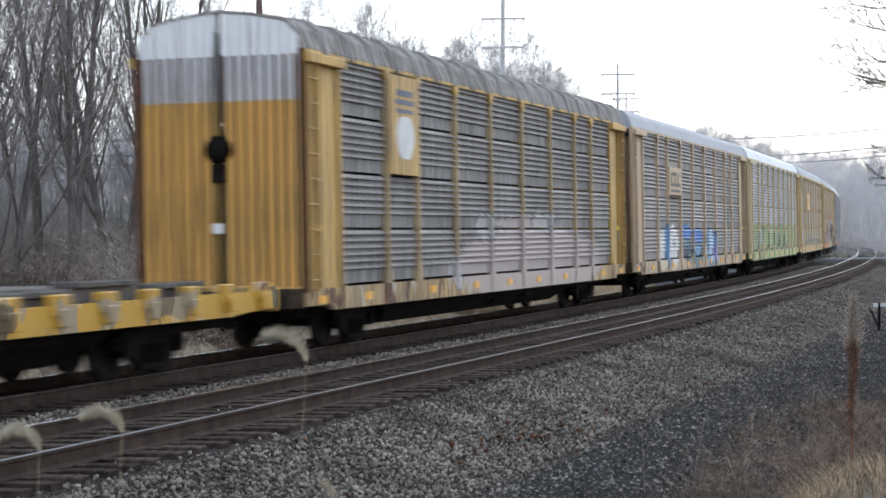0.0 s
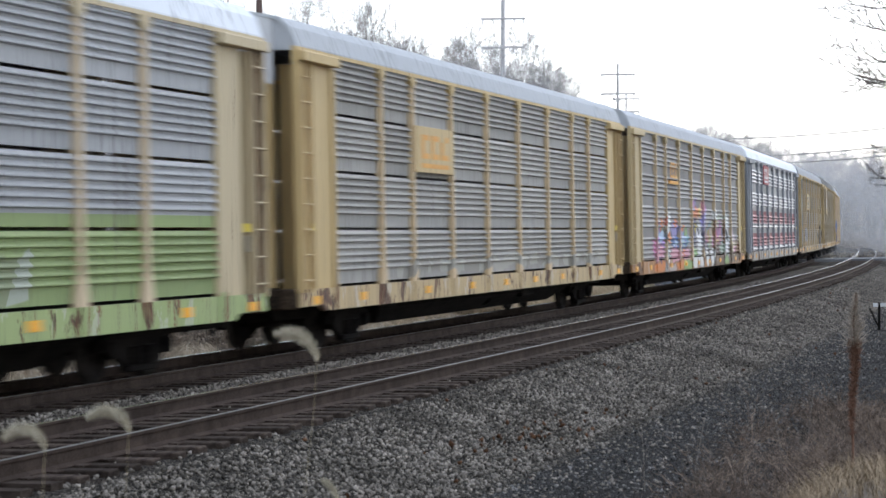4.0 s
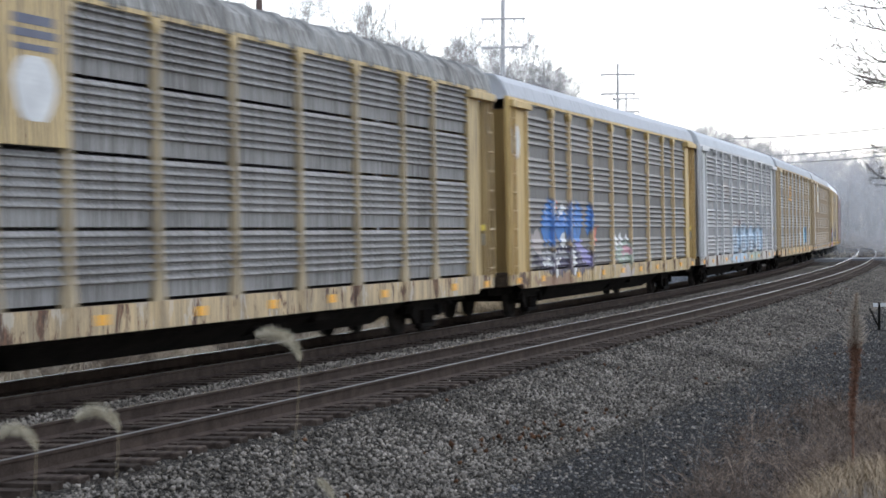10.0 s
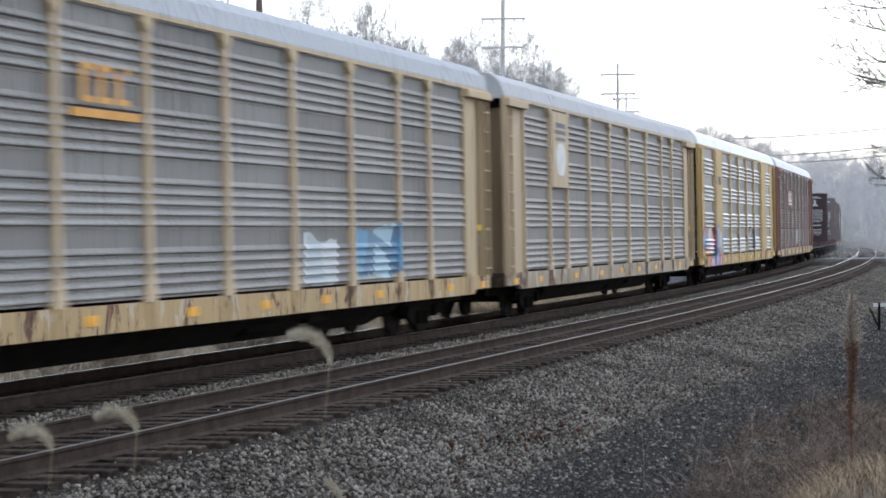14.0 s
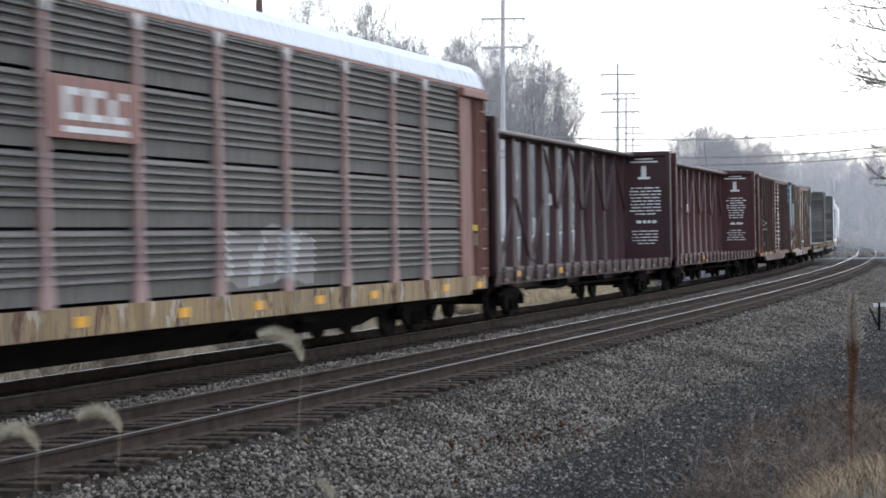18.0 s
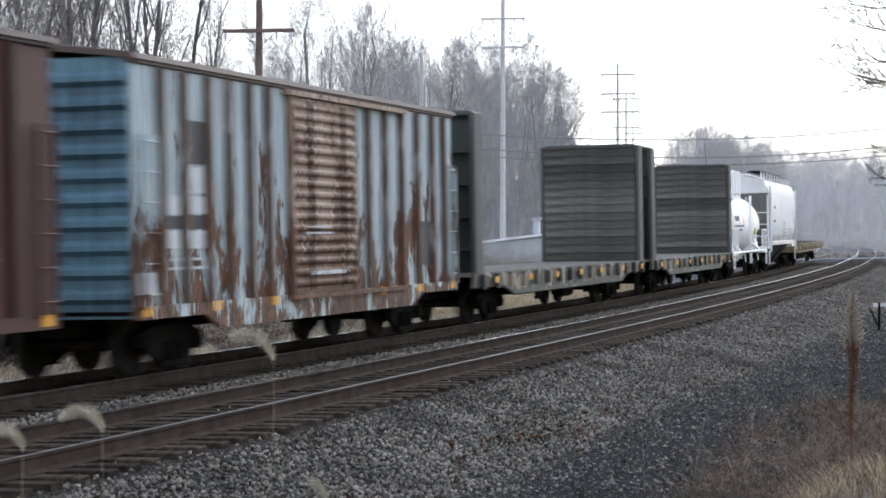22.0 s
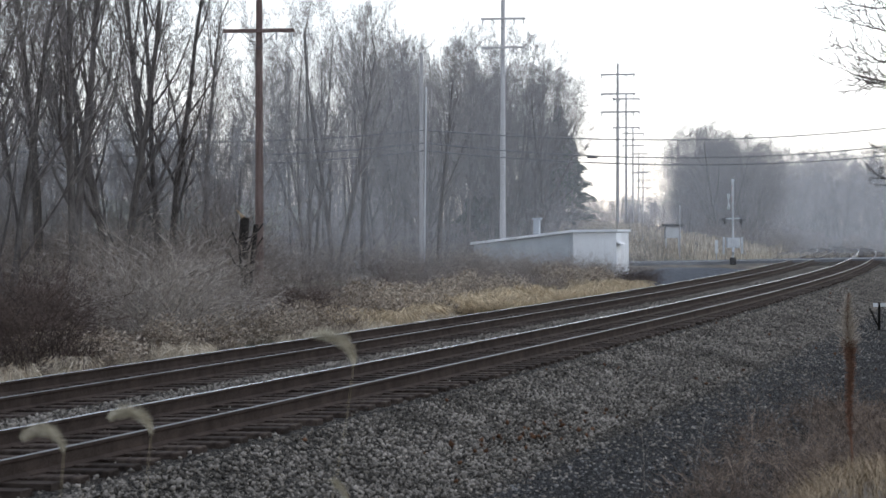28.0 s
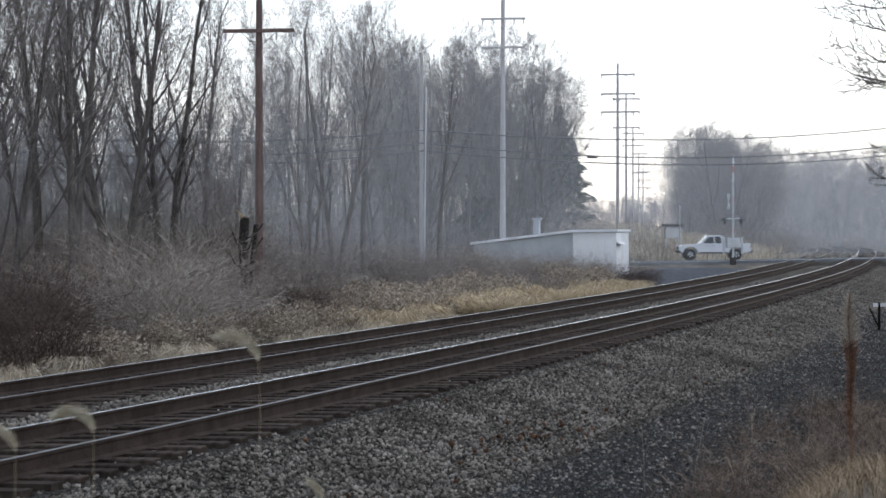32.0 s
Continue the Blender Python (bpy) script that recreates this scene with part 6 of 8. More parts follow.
def ribbons_mesh(name, segs, seed=0, points=False):
    """The same as flat slips, one face each, for growth too fine to show its roundness."""
    s = np.asarray(segs, float)
    a, b, ra, rb = s[:, 0:3], s[:, 4:7], s[:, 3], s[:, 7]
    w = b - a
    w /= np.maximum(np.linalg.norm(w, axis=1, keepdims=True), 1e-9)
    u = np.cross(w, np.random.default_rng(seed).normal(size=w.shape))
    u /= np.maximum(np.linalg.norm(u, axis=1, keepdims=True), 1e-9)
    if points:
        verts = np.stack([a - u * ra[:, None] * 1.3, a + u * ra[:, None] * 1.3, b], 1)
        return raw_mesh(name, verts.reshape(-1, 3), np.arange(len(s) * 3).reshape(-1, 3))
    verts = np.stack([a - u * ra[:, None], a + u * ra[:, None], b + u * rb[:, None], b - u * rb[:, None]], 1)
    return raw_mesh(name, verts.reshape(-1, 3), np.arange(len(s) * 4).reshape(-1, 4))


def raw_mesh(name, verts, faces):
    """A mesh from arrays; faces all of one size."""
    me = bpy.data.meshes.new(name)
    k = faces.shape[1]
    me.vertices.add(len(verts))
    me.vertices.foreach_set("co", np.ascontiguousarray(verts, dtype=np.float32).ravel())
    me.loops.add(faces.size)
    me.loops.foreach_set("vertex_index", np.ascontiguousarray(faces, dtype=np.int32).ravel())
    me.polygons.add(len(faces))
    me.polygons.foreach_set("loop_start", np.arange(0, faces.size, k, dtype=np.int32))
    me.update(calc_edges=True)
    return me


def grow(rnd, height, spread, trunk_r, low=0.2, stems=1, fork=0.5, dense=1.0, fine=0.008, droop=0.0):
    """A bare tree: straight rising stems that fork into ever finer upturned twigs. Gives two lists of segments."""
    limbs, twigs = [], []
    steps = (9, 6, 4, 3, 1)
    many = (1.8, 1.7, 1.6, 1.4)
    wobble = (0.028, 0.075, 0.12, 0.15, 0.2)
    lift = (0.03, 0.10, 0.06, 0.04, 0.0)

    def shoot(p, d, length, r, level):
        n = steps[level]
        q, end_r = p, max(r * (0.30 if level == 0 else 0.34), fine * 0.55)
        step_r = (end_r - r) / n
        for i in range(n):
            wob = wobble[level]
            d = (d + Vector((rnd.gauss(0, wob), rnd.gauss(0, wob), rnd.gauss(0, wob * 0.6) + lift[level] - droop * (level > 0)))).normalized()
            e = q + d * (length / n)
            (limbs if r > 0.022 else twigs).append((*q, r, *e, r + step_r))
            q, r = e, r + step_r
            f = (i + 1) / n
            if level < 4 and f > (low if level == 0 else 0.2):
                count = many[level] * dense + (1.0 if i == n - 1 else 0.0)
                for _ in range(int(count) + (rnd.random() < count % 1)):
                    side = d.orthogonal().normalized()
                    side.rotate(Matrix.Rotation(rnd.uniform(0, 6.283), 3, d))
                    nd = (d + side * rnd.uniform(0.45, 1.0) * spread + Vector((0, 0, 0.10))).normalized()
                    if level == 0:
                        ln = height * fork * rnd.uniform(0.6, 1.1) * (1.15 - 0.7 * f)
                    else:
                        ln = length * rnd.uniform(0.38, 0.62) * (1.2 - 0.5 * f)
                    shoot(q, nd, ln, max(r * rnd.uniform(0.36, 0.58), fine), level + 1)

    for k in range(stems):
        a = 6.283 * k / stems + rnd.uniform(-0.5, 0.5)
        tip = 0.04 if stems == 1 else rnd.uniform(0.08, 0.24)
        off = 0.14 * (stems - 1)
        shoot(Vector((math.cos(a) * off, math.sin(a) * off, -0.3)), Vector((math.cos(a) * tip, math.sin(a) * tip, 1)).normalized(), height * rnd.uniform(0.80, 0.95), trunk_r / stems ** 0.3, 0)
    return limbs, twigs


M_BARK = surface("bark", (0.080, 0.070, 0.064), (0.175, 0.157, 0.146), 2, 18, 0.95, bumpy=0.7, depth=0.03, stretch=(3, 3, 0.6), piece=(0.75, 1.25))
M_TWIG = surface("twigs", (0.15, 0.132, 0.124), (0.27, 0.243, 0.230), 0.6, 5, 0.95, bumpy=0, piece=(0.8, 1.25))
M_BRUSH = surface("brush_twigs", (0.14, 0.114, 0.098), (0.34, 0.288, 0.246), 0.5, 4, 0.95, bumpy=0, island=(0.6, 1.4))
M_STRAW = surface("dead_grass", (0.25, 0.175, 0.105), (0.46, 0.355, 0.23), 0.5, 4, 0.9, bumpy=0, island=(0.6, 1.3))
M_NEEDLE = surface("conifer_needles", (0.030, 0.040, 0.028), (0.065, 0.078, 0.054), 1, 12, 0.9, bumpy=0, island=(0.6, 1.4))

# tall and narrow, tall and forked, many-stemmed, slender, thicket, round crown, spreading, small
TREES = []
for seed, (hh, sp, tr, lw, st, fk, dn, fn) in enumerate([
        (16.5, 0.80, 0.24, 0.16, 2, 0.42, 0.95, 0.0070), (17.5, 0.70, 0.23, 0.26, 1, 0.44, 1.05, 0.0075), (15.5, 1.0, 0.22, 0.08, 2, 0.44, 0.95, 0.0070),
        (16.5, 0.65, 0.18, 0.32, 1, 0.36, 1.05, 0.0075), (12.5, 1.05, 0.14, 0.03, 3, 0.46, 0.85, 0.0060),
        (15.0, 1.0, 0.25, 0.10, 2, 0.50, 1.0, 0.0100), (14.0, 1.05, 0.23, 0.06, 2, 0.52, 0.95, 0.0100), (12.5, 1.0, 0.13, 0.0, 2, 0.5, 0.90, 0.0090)]):
    limbs, twigs = grow(random.Random(seed + 11), hh, sp, tr, lw, st, fk, dn, fn)
    TREES.append((tubes_mesh("trunk", limbs, 5 if seed < 5 else 4), ribbons_mesh("crown", twigs, seed, True)))
TALL = []
for _t in TREES:
    _z = np.zeros(len(_t[1].vertices) * 3)
    _t[1].vertices.foreach_get("co", _z)
    TALL.append(float(np.quantile(_z[2::3], 0.985)))


def tree(x, y, kind, scale, turn, group, label="bare grey deciduous tree in winter"):
    t = new("tree")
    z = float(ground_z(x, y)[0])
    t.matrix_basis = pose(x, y, z, 0, 0, turn) @ Matrix.Diagonal((scale, scale, scale, 1))
    tagged(t, label, "tree", group)
    solid("trunk", TREES[kind][0], M_BARK, t)
    solid("crown", TREES[kind][1], M_TWIG, t)
    return t


def seen_at(px, d):
    """The x of a place d metres ahead, by its column in a picture 1568 wide."""
    return (px - 784) / 3788.7 * d


rnd = random.Random(5)
# leafless trees by the line, then the wood behind them
for px, d, kind, sc in ((14, 84, 2, 0.95), (70, 96, 1, 1.05), (128, 88, 0, 1.08), (205, 92, 2, 1.06), (262, 100, 1, 1.0), (292, 97, 0, 0.95), (362, 112, 3, 0.95), (-60, 84, 0, 1.0), (160, 116, 3, 1.0), (40, 120, 0, 1.1), (395, 126, 4, 0.95)):
    tree(seen_at(px, d), d, kind, sc, rnd.uniform(0, 360), "trees beside the line")
for i in range(22):
    px = 455 + 520 * ((i * 0.618) % 1.0)
    d = rnd.uniform(128, 185) if px < 820 else rnd.uniform(156, 185)
    top = float(np.interp(px, [455, 690, 800, 930, 985], [17.0, 19.0, 17.2, 15.4, 13.0]))
    kind = rnd.choice((0, 1, 1, 3, 0, 4))
    tree(seen_at(px, d), d, kind, top / TALL[kind] * rnd.uniform(0.85, 1.03), rnd.uniform(0, 360), "trees of the wood")
for i in range(11):
    px = 690 + 295 * ((i * 0.618) % 1.0)
    d = rnd.uniform(158, 190)
    top = float(np.interp(px, [690, 800, 930, 985], [17.0, 16.0, 15.0, 13.0])) * d / 155
    kind = rnd.choice((1, 0, 5, 6))
    tree(seen_at(px, d), d, kind, top / TALL[kind] * rnd.uniform(0.8, 1.0), rnd.uniform(0, 360), "trees of the wood")
for i in range(6):
    px, d = rnd.uniform(-260, 460), rnd.uniform(140, 210)
    tree(seen_at(px, d), d, rnd.choice((5, 6, 7)), rnd.uniform(0.6, 0.85), rnd.uniform(0, 360), "trees of the wood")
for i in range(17):
    px, d = 1216 + 140 * ((i * 0.618) % 1.0), rnd.uniform(205, 240)
    top = float(np.interp(px, [1205, 1225, 1290, 1340, 1375], [10.5, 12.6, 14.4, 12.8, 9.5])) * d / 220
    kind = rnd.choice((5, 6, 5))
    tree(seen_at(px, d), d, kind, top / TALL[kind] * rnd.uniform(0.78, 1.0), rnd.uniform(0, 360), "trees past the road")
for i in range(16):
    px, d = 1395 + 230 * ((i * 0.618) % 1.0), rnd.uniform(275, 360)
    kind = rnd.choice((5, 6, 6, 0))
    top = float(np.interp(px, [1390, 1440, 1500, 1560, 1620], [15.5, 18.0, 15.0, 17.0, 19.0])) * d / 330
    tree(seen_at(px, d), d, kind, top / TALL[kind] * rnd.uniform(0.72, 1.0), rnd.uniform(0, 360), "trees past the road")
for i in range(18):
    px, d = 1020 + 190 * ((i * 0.618) % 1.0), rnd.uniform(430, 600)
    tree(seen_at(px, d), d, rnd.choice((5, 6, 7)), rnd.uniform(0.55, 0.68), rnd.uniform(0, 360), "far trees")
for i in range(20):
    px, d = -70 + 530 * ((i * 0.618) % 1.0), rnd.uniform(92, 126)
    tree(seen_at(px, d), d, rnd.choice((4, 4, 7)), rnd.uniform(0.34, 0.6), rnd.uniform(0, 360), "saplings under the trees", "small leafless sapling among taller trees")
# unseen trees added to the wooded side behind the camera, to darken the cars
for i in range(16):
    s = -70 + i * 13.0 + rnd.uniform(-2, 2)
    p = on_line(s, rnd.uniform(-46, -27))
    if p.y > 25 and (p.x - 0) / max(p.y, 1) < 0.235:
        continue
    tree(p.x, p.y, rnd.choice((5, 6, 7)), rnd.uniform(0.8, 1.1), rnd.uniform(0, 360), "trees of the near side")


def leaning_tree(x, y):
    """A near tree whose long thin boughs reach out over the verge."""
    t = tagged(new("tree"), "bare tree reaching long thin boughs over the verge", "tree", "trees of the near side")
    t.matrix_basis = pose(x, y, float(ground_z(x, y)[0]))
    rr = random.Random(31)
    limbs = [(0, 0, -0.3, 0.13, 0.05, 0, 4.0, 0.11), (0.05, 0, 4.0, 0.11, 0.0, 0, 8.0, 0.07), (0.0, 0, 8.0, 0.07, 0.1, 0, 11.0, 0.03)]
    twigs = []

    def bough(p, d, length, r, level):
        n = 6 if level == 0 else 4
        for i in range(n):
            d = (d + Vector((rr.gauss(0, 0.13), rr.gauss(0, 0.13), rr.gauss(0, 0.13) + 0.05))).normalized()
            e = p + d * length / n
            (limbs if r > 0.012 else twigs).append((*p, r, *e, r * 0.86))
            p, r = e, r * 0.86
            if level < 2:
                for _ in range(2):
                    side = Vector((rr.gauss(-0.25, 0.7), rr.gauss(0, 0.6), rr.gauss(0.1, 0.6)))
                    bough(p, (d + side).normalized(), length * rr.uniform(0.28, 0.5), max(r * 0.5, 0.0085), level + 1)

    for z, out, rise in ((3.6, 1.0, 0.1), (4.2, 1.0, 0.0), (5.5, 1.4, 0.12), (5.8, 1.7, 0.05), (6.2, 1.9, -0.05), (6.6, 1.8, -0.12), (7.2, 1.6, -0.2)):
        bough(Vector((0.0, 0, z)), Vector((-1, rr.uniform(-0.2, 0.2), rise)).normalized(), out, 0.026, 0)
    solid("trunk", tubes_mesh("trunk", limbs, 6), M_BARK, t)
    solid("crown", tubes_mesh("crown", twigs, 3), M_BARK, t)


leaning_tree(9.62, 42.0)


def snag(px, d):
    t = new("dead_trunk")
    x = seen_at(px, d)
    t.matrix_basis = pose(x, d, float(ground_z(x, d)[0]))
    tagged(t, "dark broken dead trunk with a pale splintered tip", "dead tree")
    rr = random.Random(3)
    solid("trunk", Kit().tube([(0, 0, -0.2), (0.05, 0, 0.9), (-0.06, 0, 1.9), (0.04, 0, 3.3)], 0.2, 9).tube([(0.22, 0, -0.2), (0.30, 0, 1.0), (0.5, 0, 3.0)], 0.10, 8), M_SNAG, t)
    for i in range(7):
        a, z = rr.uniform(0, 6.28), rr.uniform(1.0, 2.6)
        solid("stub", Kit().tube([(0, 0, z), (math.cos(a) * 0.5, math.sin(a) * 0.5, z + 0.25), (math.cos(a) * 0.8, math.sin(a) * 0.8, z + 0.7)], 0.035, 5), M_SNAG, t)
    solid("split_tip", Kit().sweep([[(-0.08, -0.18, 3.25), (0.12, -0.18, 3.25), (0.12, -0.08, 3.25), (-0.08, -0.08, 3.25)], [(-0.32, -0.16, 3.6), (-0.26, -0.16, 3.6), (-0.26, -0.10, 3.6), (-0.32, -0.10, 3.6)]]), M_STRAW, t, "pale splintered wood")


M_SNAG = surface("dead_bark", (0.018, 0.016, 0.015), (0.055, 0.047, 0.042), 3, 20, 0.95, bumpy=0.8, depth=0.03)
snag(432, 90)


def conifer(x, y, h, w, seed):
    rr = random.Random(seed)
    t = new("conifer")
    t.matrix_basis = pose(x, y, float(ground_z(x, y)[0]))
    tagged(t, "dark green conifer among bare trees", "tree", "conifers")
    solid("trunk", Kit().cyl((0, 0, -0.2), (0, 0, h * 0.95), 0.16, 0.03, 8), M_BARK, t)
    verts, faces = [], []
    for _ in range(2000):
        z = h * (0.06 + 0.94 * rr.random() ** 0.8)
        rad = w * (1 - z / h) ** 0.8 * rr.uniform(0.2, 1.05) * (0.8 + 0.35 * math.sin(z * 5.0)) + 0.05
        a = rr.uniform(0, 6.283)
        c = Vector((rad * math.cos(a), rad * math.sin(a), z - rad * 0.25))
        out = Vector((math.cos(a), math.sin(a), -0.3)).normalized()
        up, ln, wd = Vector((0, 0, 1)), rr.uniform(0.25, 0.5), rr.uniform(0.06, 0.13)
        sd = out.cross(up).normalized()
        n = len(verts)
        verts += [c - out * ln, c + sd * wd - up * 0.05, c + out * ln * 0.8, c - sd * wd - up * 0.05, c + up * 0.08]
        faces += [(n, n + 1, n + 4), (n + 1, n + 2, n + 4), (n + 2, n + 3, n + 4), (n + 3, n, n + 4)]
    solid("crown", raw_mesh("crown", np.array([tuple(v) for v in verts]), np.array(faces)), M_NEEDLE, t)


for px, d, h, w, sd in ((988, 182, 10.4, 3.0, 1), (1012, 190, 7.5, 2.8, 2), (875, 172, 5.6, 3.0, 3), (838, 168, 4.6, 2.6, 4), (950, 190, 6.5, 1.8, 5), (912, 178, 4.6, 2.2, 6)):
    conifer(seen_at(px, d), d, h, w, sd)


def bush_twigs(rr, h, w, n, thick=1.0):
    """A mound of arching stems that fork and bend outwards at their tips."""
    segs = []
    for _ in range(n):
        a, lean = rr.uniform(0, 6.283), rr.uniform(0.05, 1.05)
        p = Vector((rr.gauss(0, w * 0.16), rr.gauss(0, w * 0.16), -0.05))
        d = Vector((math.cos(a) * lean, math.sin(a) * lean, 1)).normalized()
        ln, r = h * rr.uniform(0.5, 1.0) * (1.1 - 0.28 * lean), rr.uniform(0.006, 0.014) * thick
        for k in range(4):
            d = (d + Vector((math.cos(a) * 0.10 * k, math.sin(a) * 0.10 * k, -0.10 * k)) + Vector((rr.gauss(0, 0.18), rr.gauss(0, 0.18), rr.gauss(0, 0.10)))).normalized()
            e = p + d * ln / 3.4
            segs.append((*p, r, *e, r * 0.78))
            if k:
                for _ in range(2):
                    f = (d + Vector((rr.gauss(0, 0.55), rr.gauss(0, 0.55), rr.gauss(0, 0.5)))).normalized()
                    segs.append((*e, r * 0.6, *(e + f * ln * rr.uniform(0.10, 0.24)), r * 0.3))
            p, r = e, r * 0.78
    return np.array(segs)


def leafy_twigs(rr, h, w, n):
    """A low tangle hung with curled dead leaves."""
    segs = []
    for _ in range(n):
        a, q = rr.uniform(0, 6.283), rr.random() ** 0.6
        top = h * (1 - 0.75 * q * q) * rr.uniform(0.35, 1.05)
        c = Vector((math.cos(a) * q * w, math.sin(a) * q * w, top))
        for _ in range(3):
            d = Vector((rr.gauss(0, 1), rr.gauss(0, 1), rr.gauss(-0.2, 0.6))).normalized()
            e = c + Vector((rr.gauss(0, 0.06), rr.gauss(0, 0.06), rr.gauss(0, 0.06)))
            segs.append((*e, rr.uniform(0.012, 0.026), *(e + d * rr.uniform(0.05, 0.11)), 0.006))
        if rr.random() < 0.4:
            g = Vector((c.x * 0.6, c.y * 0.6, 0.0))
            segs.append((*g, 0.006, *c, 0.003))
    return np.array(segs)


def tussock(rr, h, w, n):
    """A tuft of long blades that arch over on all sides."""
    segs = []
    for _ in range(n):
        a, q = rr.uniform(0, 6.283), rr.random()
        p = Vector((math.cos(a) * w * 0.3 * q, math.sin(a) * w * 0.3 * q, -0.04))
        out, top = w * rr.uniform(0.35, 1.1), h * rr.uniform(0.5, 1.05)
        b = a + rr.gauss(0, 0.5)
        m = p + Vector((math.cos(b) * out * 0.4, math.sin(b) * out * 0.4, top))
        e = p + Vector((math.cos(b) * out, math.sin(b) * out, top * rr.uniform(0.35, 0.85)))
        segs.append((*p, 0.007, *m, 0.006))
        segs.append((*m, 0.006, *e, 0.002))
    return np.array(segs)


def scatter(name, label, category, variants, places, material, sides=3):
    """One joined growth: every place is (x, y, scale, turn)."""
    rows = []
    for i, (x, y, sc, turn) in enumerate(places):
        s = variants[i % len(variants)].copy()
        c, d = math.cos(turn), math.sin(turn)
        z = float(ground_z(x, y)[0])
        for k in (0, 4):
            px, py = s[:, k].copy(), s[:, k + 1].copy()
            s[:, k], s[:, k + 1], s[:, k + 2] = (px * c - py * d) * sc + x, (px * d + py * c) * sc + y, s[:, k + 2] * sc + z - 0.05
            s[:, k + 3] *= sc
        rows.append(s)
    ob = solid(name, ribbons_mesh(name, np.concatenate(rows), 0, True), material)
    return tagged(ob, label, category, kind="stuff")


rnd = random.Random(8)
bushes = [bush_twigs(random.Random(50 + i), 1.9, 1.7, 105, 0.75) for i in range(4)]
spots = []
for i in range(210):
    s, o = rnd.uniform(4, 150), rnd.choice((rnd.uniform(11.5, 17), rnd.uniform(13, 34)))
    p = on_line(s, o)
    if 144 < p.y < 157 or (s > 86 and o < 14.5) or noise.noise((p.x * 0.11, p.y * 0.11, 3)) < -0.22:
        continue
    px = 784 + 3788.7 * p.x / p.y
    if 600 < px < 800 and o < 14.5 and p.y < 90:
        continue
    if 850 < px < 1120 and p.y > 100 and o < 26:
        sc = rnd.uniform(0.45, 0.75)
    else:
        sc = rnd.uniform(0.35, 1.1) * (0.7 if o < 11 else 1.0) * (1.1 if s < 60 else 1.0)
    spots.append((p.x, p.y, sc, rnd.uniform(0, 6.28)))
M_PALEBRUSH = surface("pale_stems", (0.22, 0.188, 0.158), (0.46, 0.40, 0.345), 0.5, 4, 0.95, bumpy=0, island=(0.6, 1.3))
M_DARKBRUSH = surface("dark_brush", (0.05, 0.037, 0.032), (0.14, 0.103, 0.085), 0.5, 4, 0.95, bumpy=0, island=(0.6, 1.4))
spots += [(seen_at(px, d), d, rnd.uniform(0.75, 1.15), rnd.uniform(0, 6.28)) for px, d in [(rnd.uniform(780, 1080), rnd.uniform(112, 130)) for _ in range(70)]]
kinds = {0: [], 1: [], 2: [(seen_at(px, d), d, rnd.uniform(0.5, 0.72), rnd.uniform(0, 6.28)) for px, d in [(rnd.uniform(1095, 1160), rnd.uniform(108, 122)) for _ in range(14)]]}
for px0, px1, d0, d1, sc0, sc1, n, kind in ((210, 330, 52, 57, 1.45, 1.85, 8, 0), (320, 420, 56, 63, 1.1, 1.5, 6, 0), (130, 210, 60, 68, 1.2, 1.5, 4, 1), (-40, 120, 43, 52, 1.0, 1.4, 17, 2), (60, 230, 56, 66, 0.9, 1.3, 9, 2), (495, 555, 62, 67, 0.75, 1.0, 10, 2), (560, 800, 76, 92, 0.5, 0.8, 12, 1), (830, 1010, 98, 112, 0.5, 0.8, 22, 1), (700, 860, 104, 122, 0.7, 1.1, 16, 1), (1050, 1120, 112, 118, 0.5, 0.7, 8, 2)):
    for _ in range(n):
        px, d = rnd.uniform(px0, px1), rnd.uniform(d0, d1)
        kinds[kind].append((seen_at(px, d), d, rnd.uniform(sc0, sc1), rnd.uniform(0, 6.28)))
for q in spots:
    f = noise.noise((q[0] * 0.16, q[1] * 0.13, 9))
    kinds[0 if f > 0.0 else 1 if f > -0.24 else 2].append(q)
scatter("pale_brush", "pale dry stems in mounds beside the line", "brush", bushes, kinds[0], M_PALEBRUSH)
scatter("brush", "tangled leafless grey-brown brush beside the line", "brush", bushes, kinds[1], M_BRUSH)
scatter("dark_brush", "dark brown brambles beside the line", "brush", bushes, kinds[2], M_DARKBRUSH)
spots = [(seen_at(px, d), d, rnd.uniform(0.8, 1.5) * (1.35 if px < 455 else 1.0), rnd.uniform(0, 6.28)) for px, d in [(rnd.uniform(450, 1000), rnd.uniform(110, 150)) for _ in range(90)] + [(rnd.uniform(-80, 460), rnd.uniform(84, 128)) for _ in range(110)] + [(rnd.uniform(1000, 1400), rnd.uniform(185, 240)) for _ in range(90)] + [(rnd.uniform(1380, 1600), rnd.uniform(230, 300)) for _ in range(60)] if not (860 < px < 1130 and d < 146)]
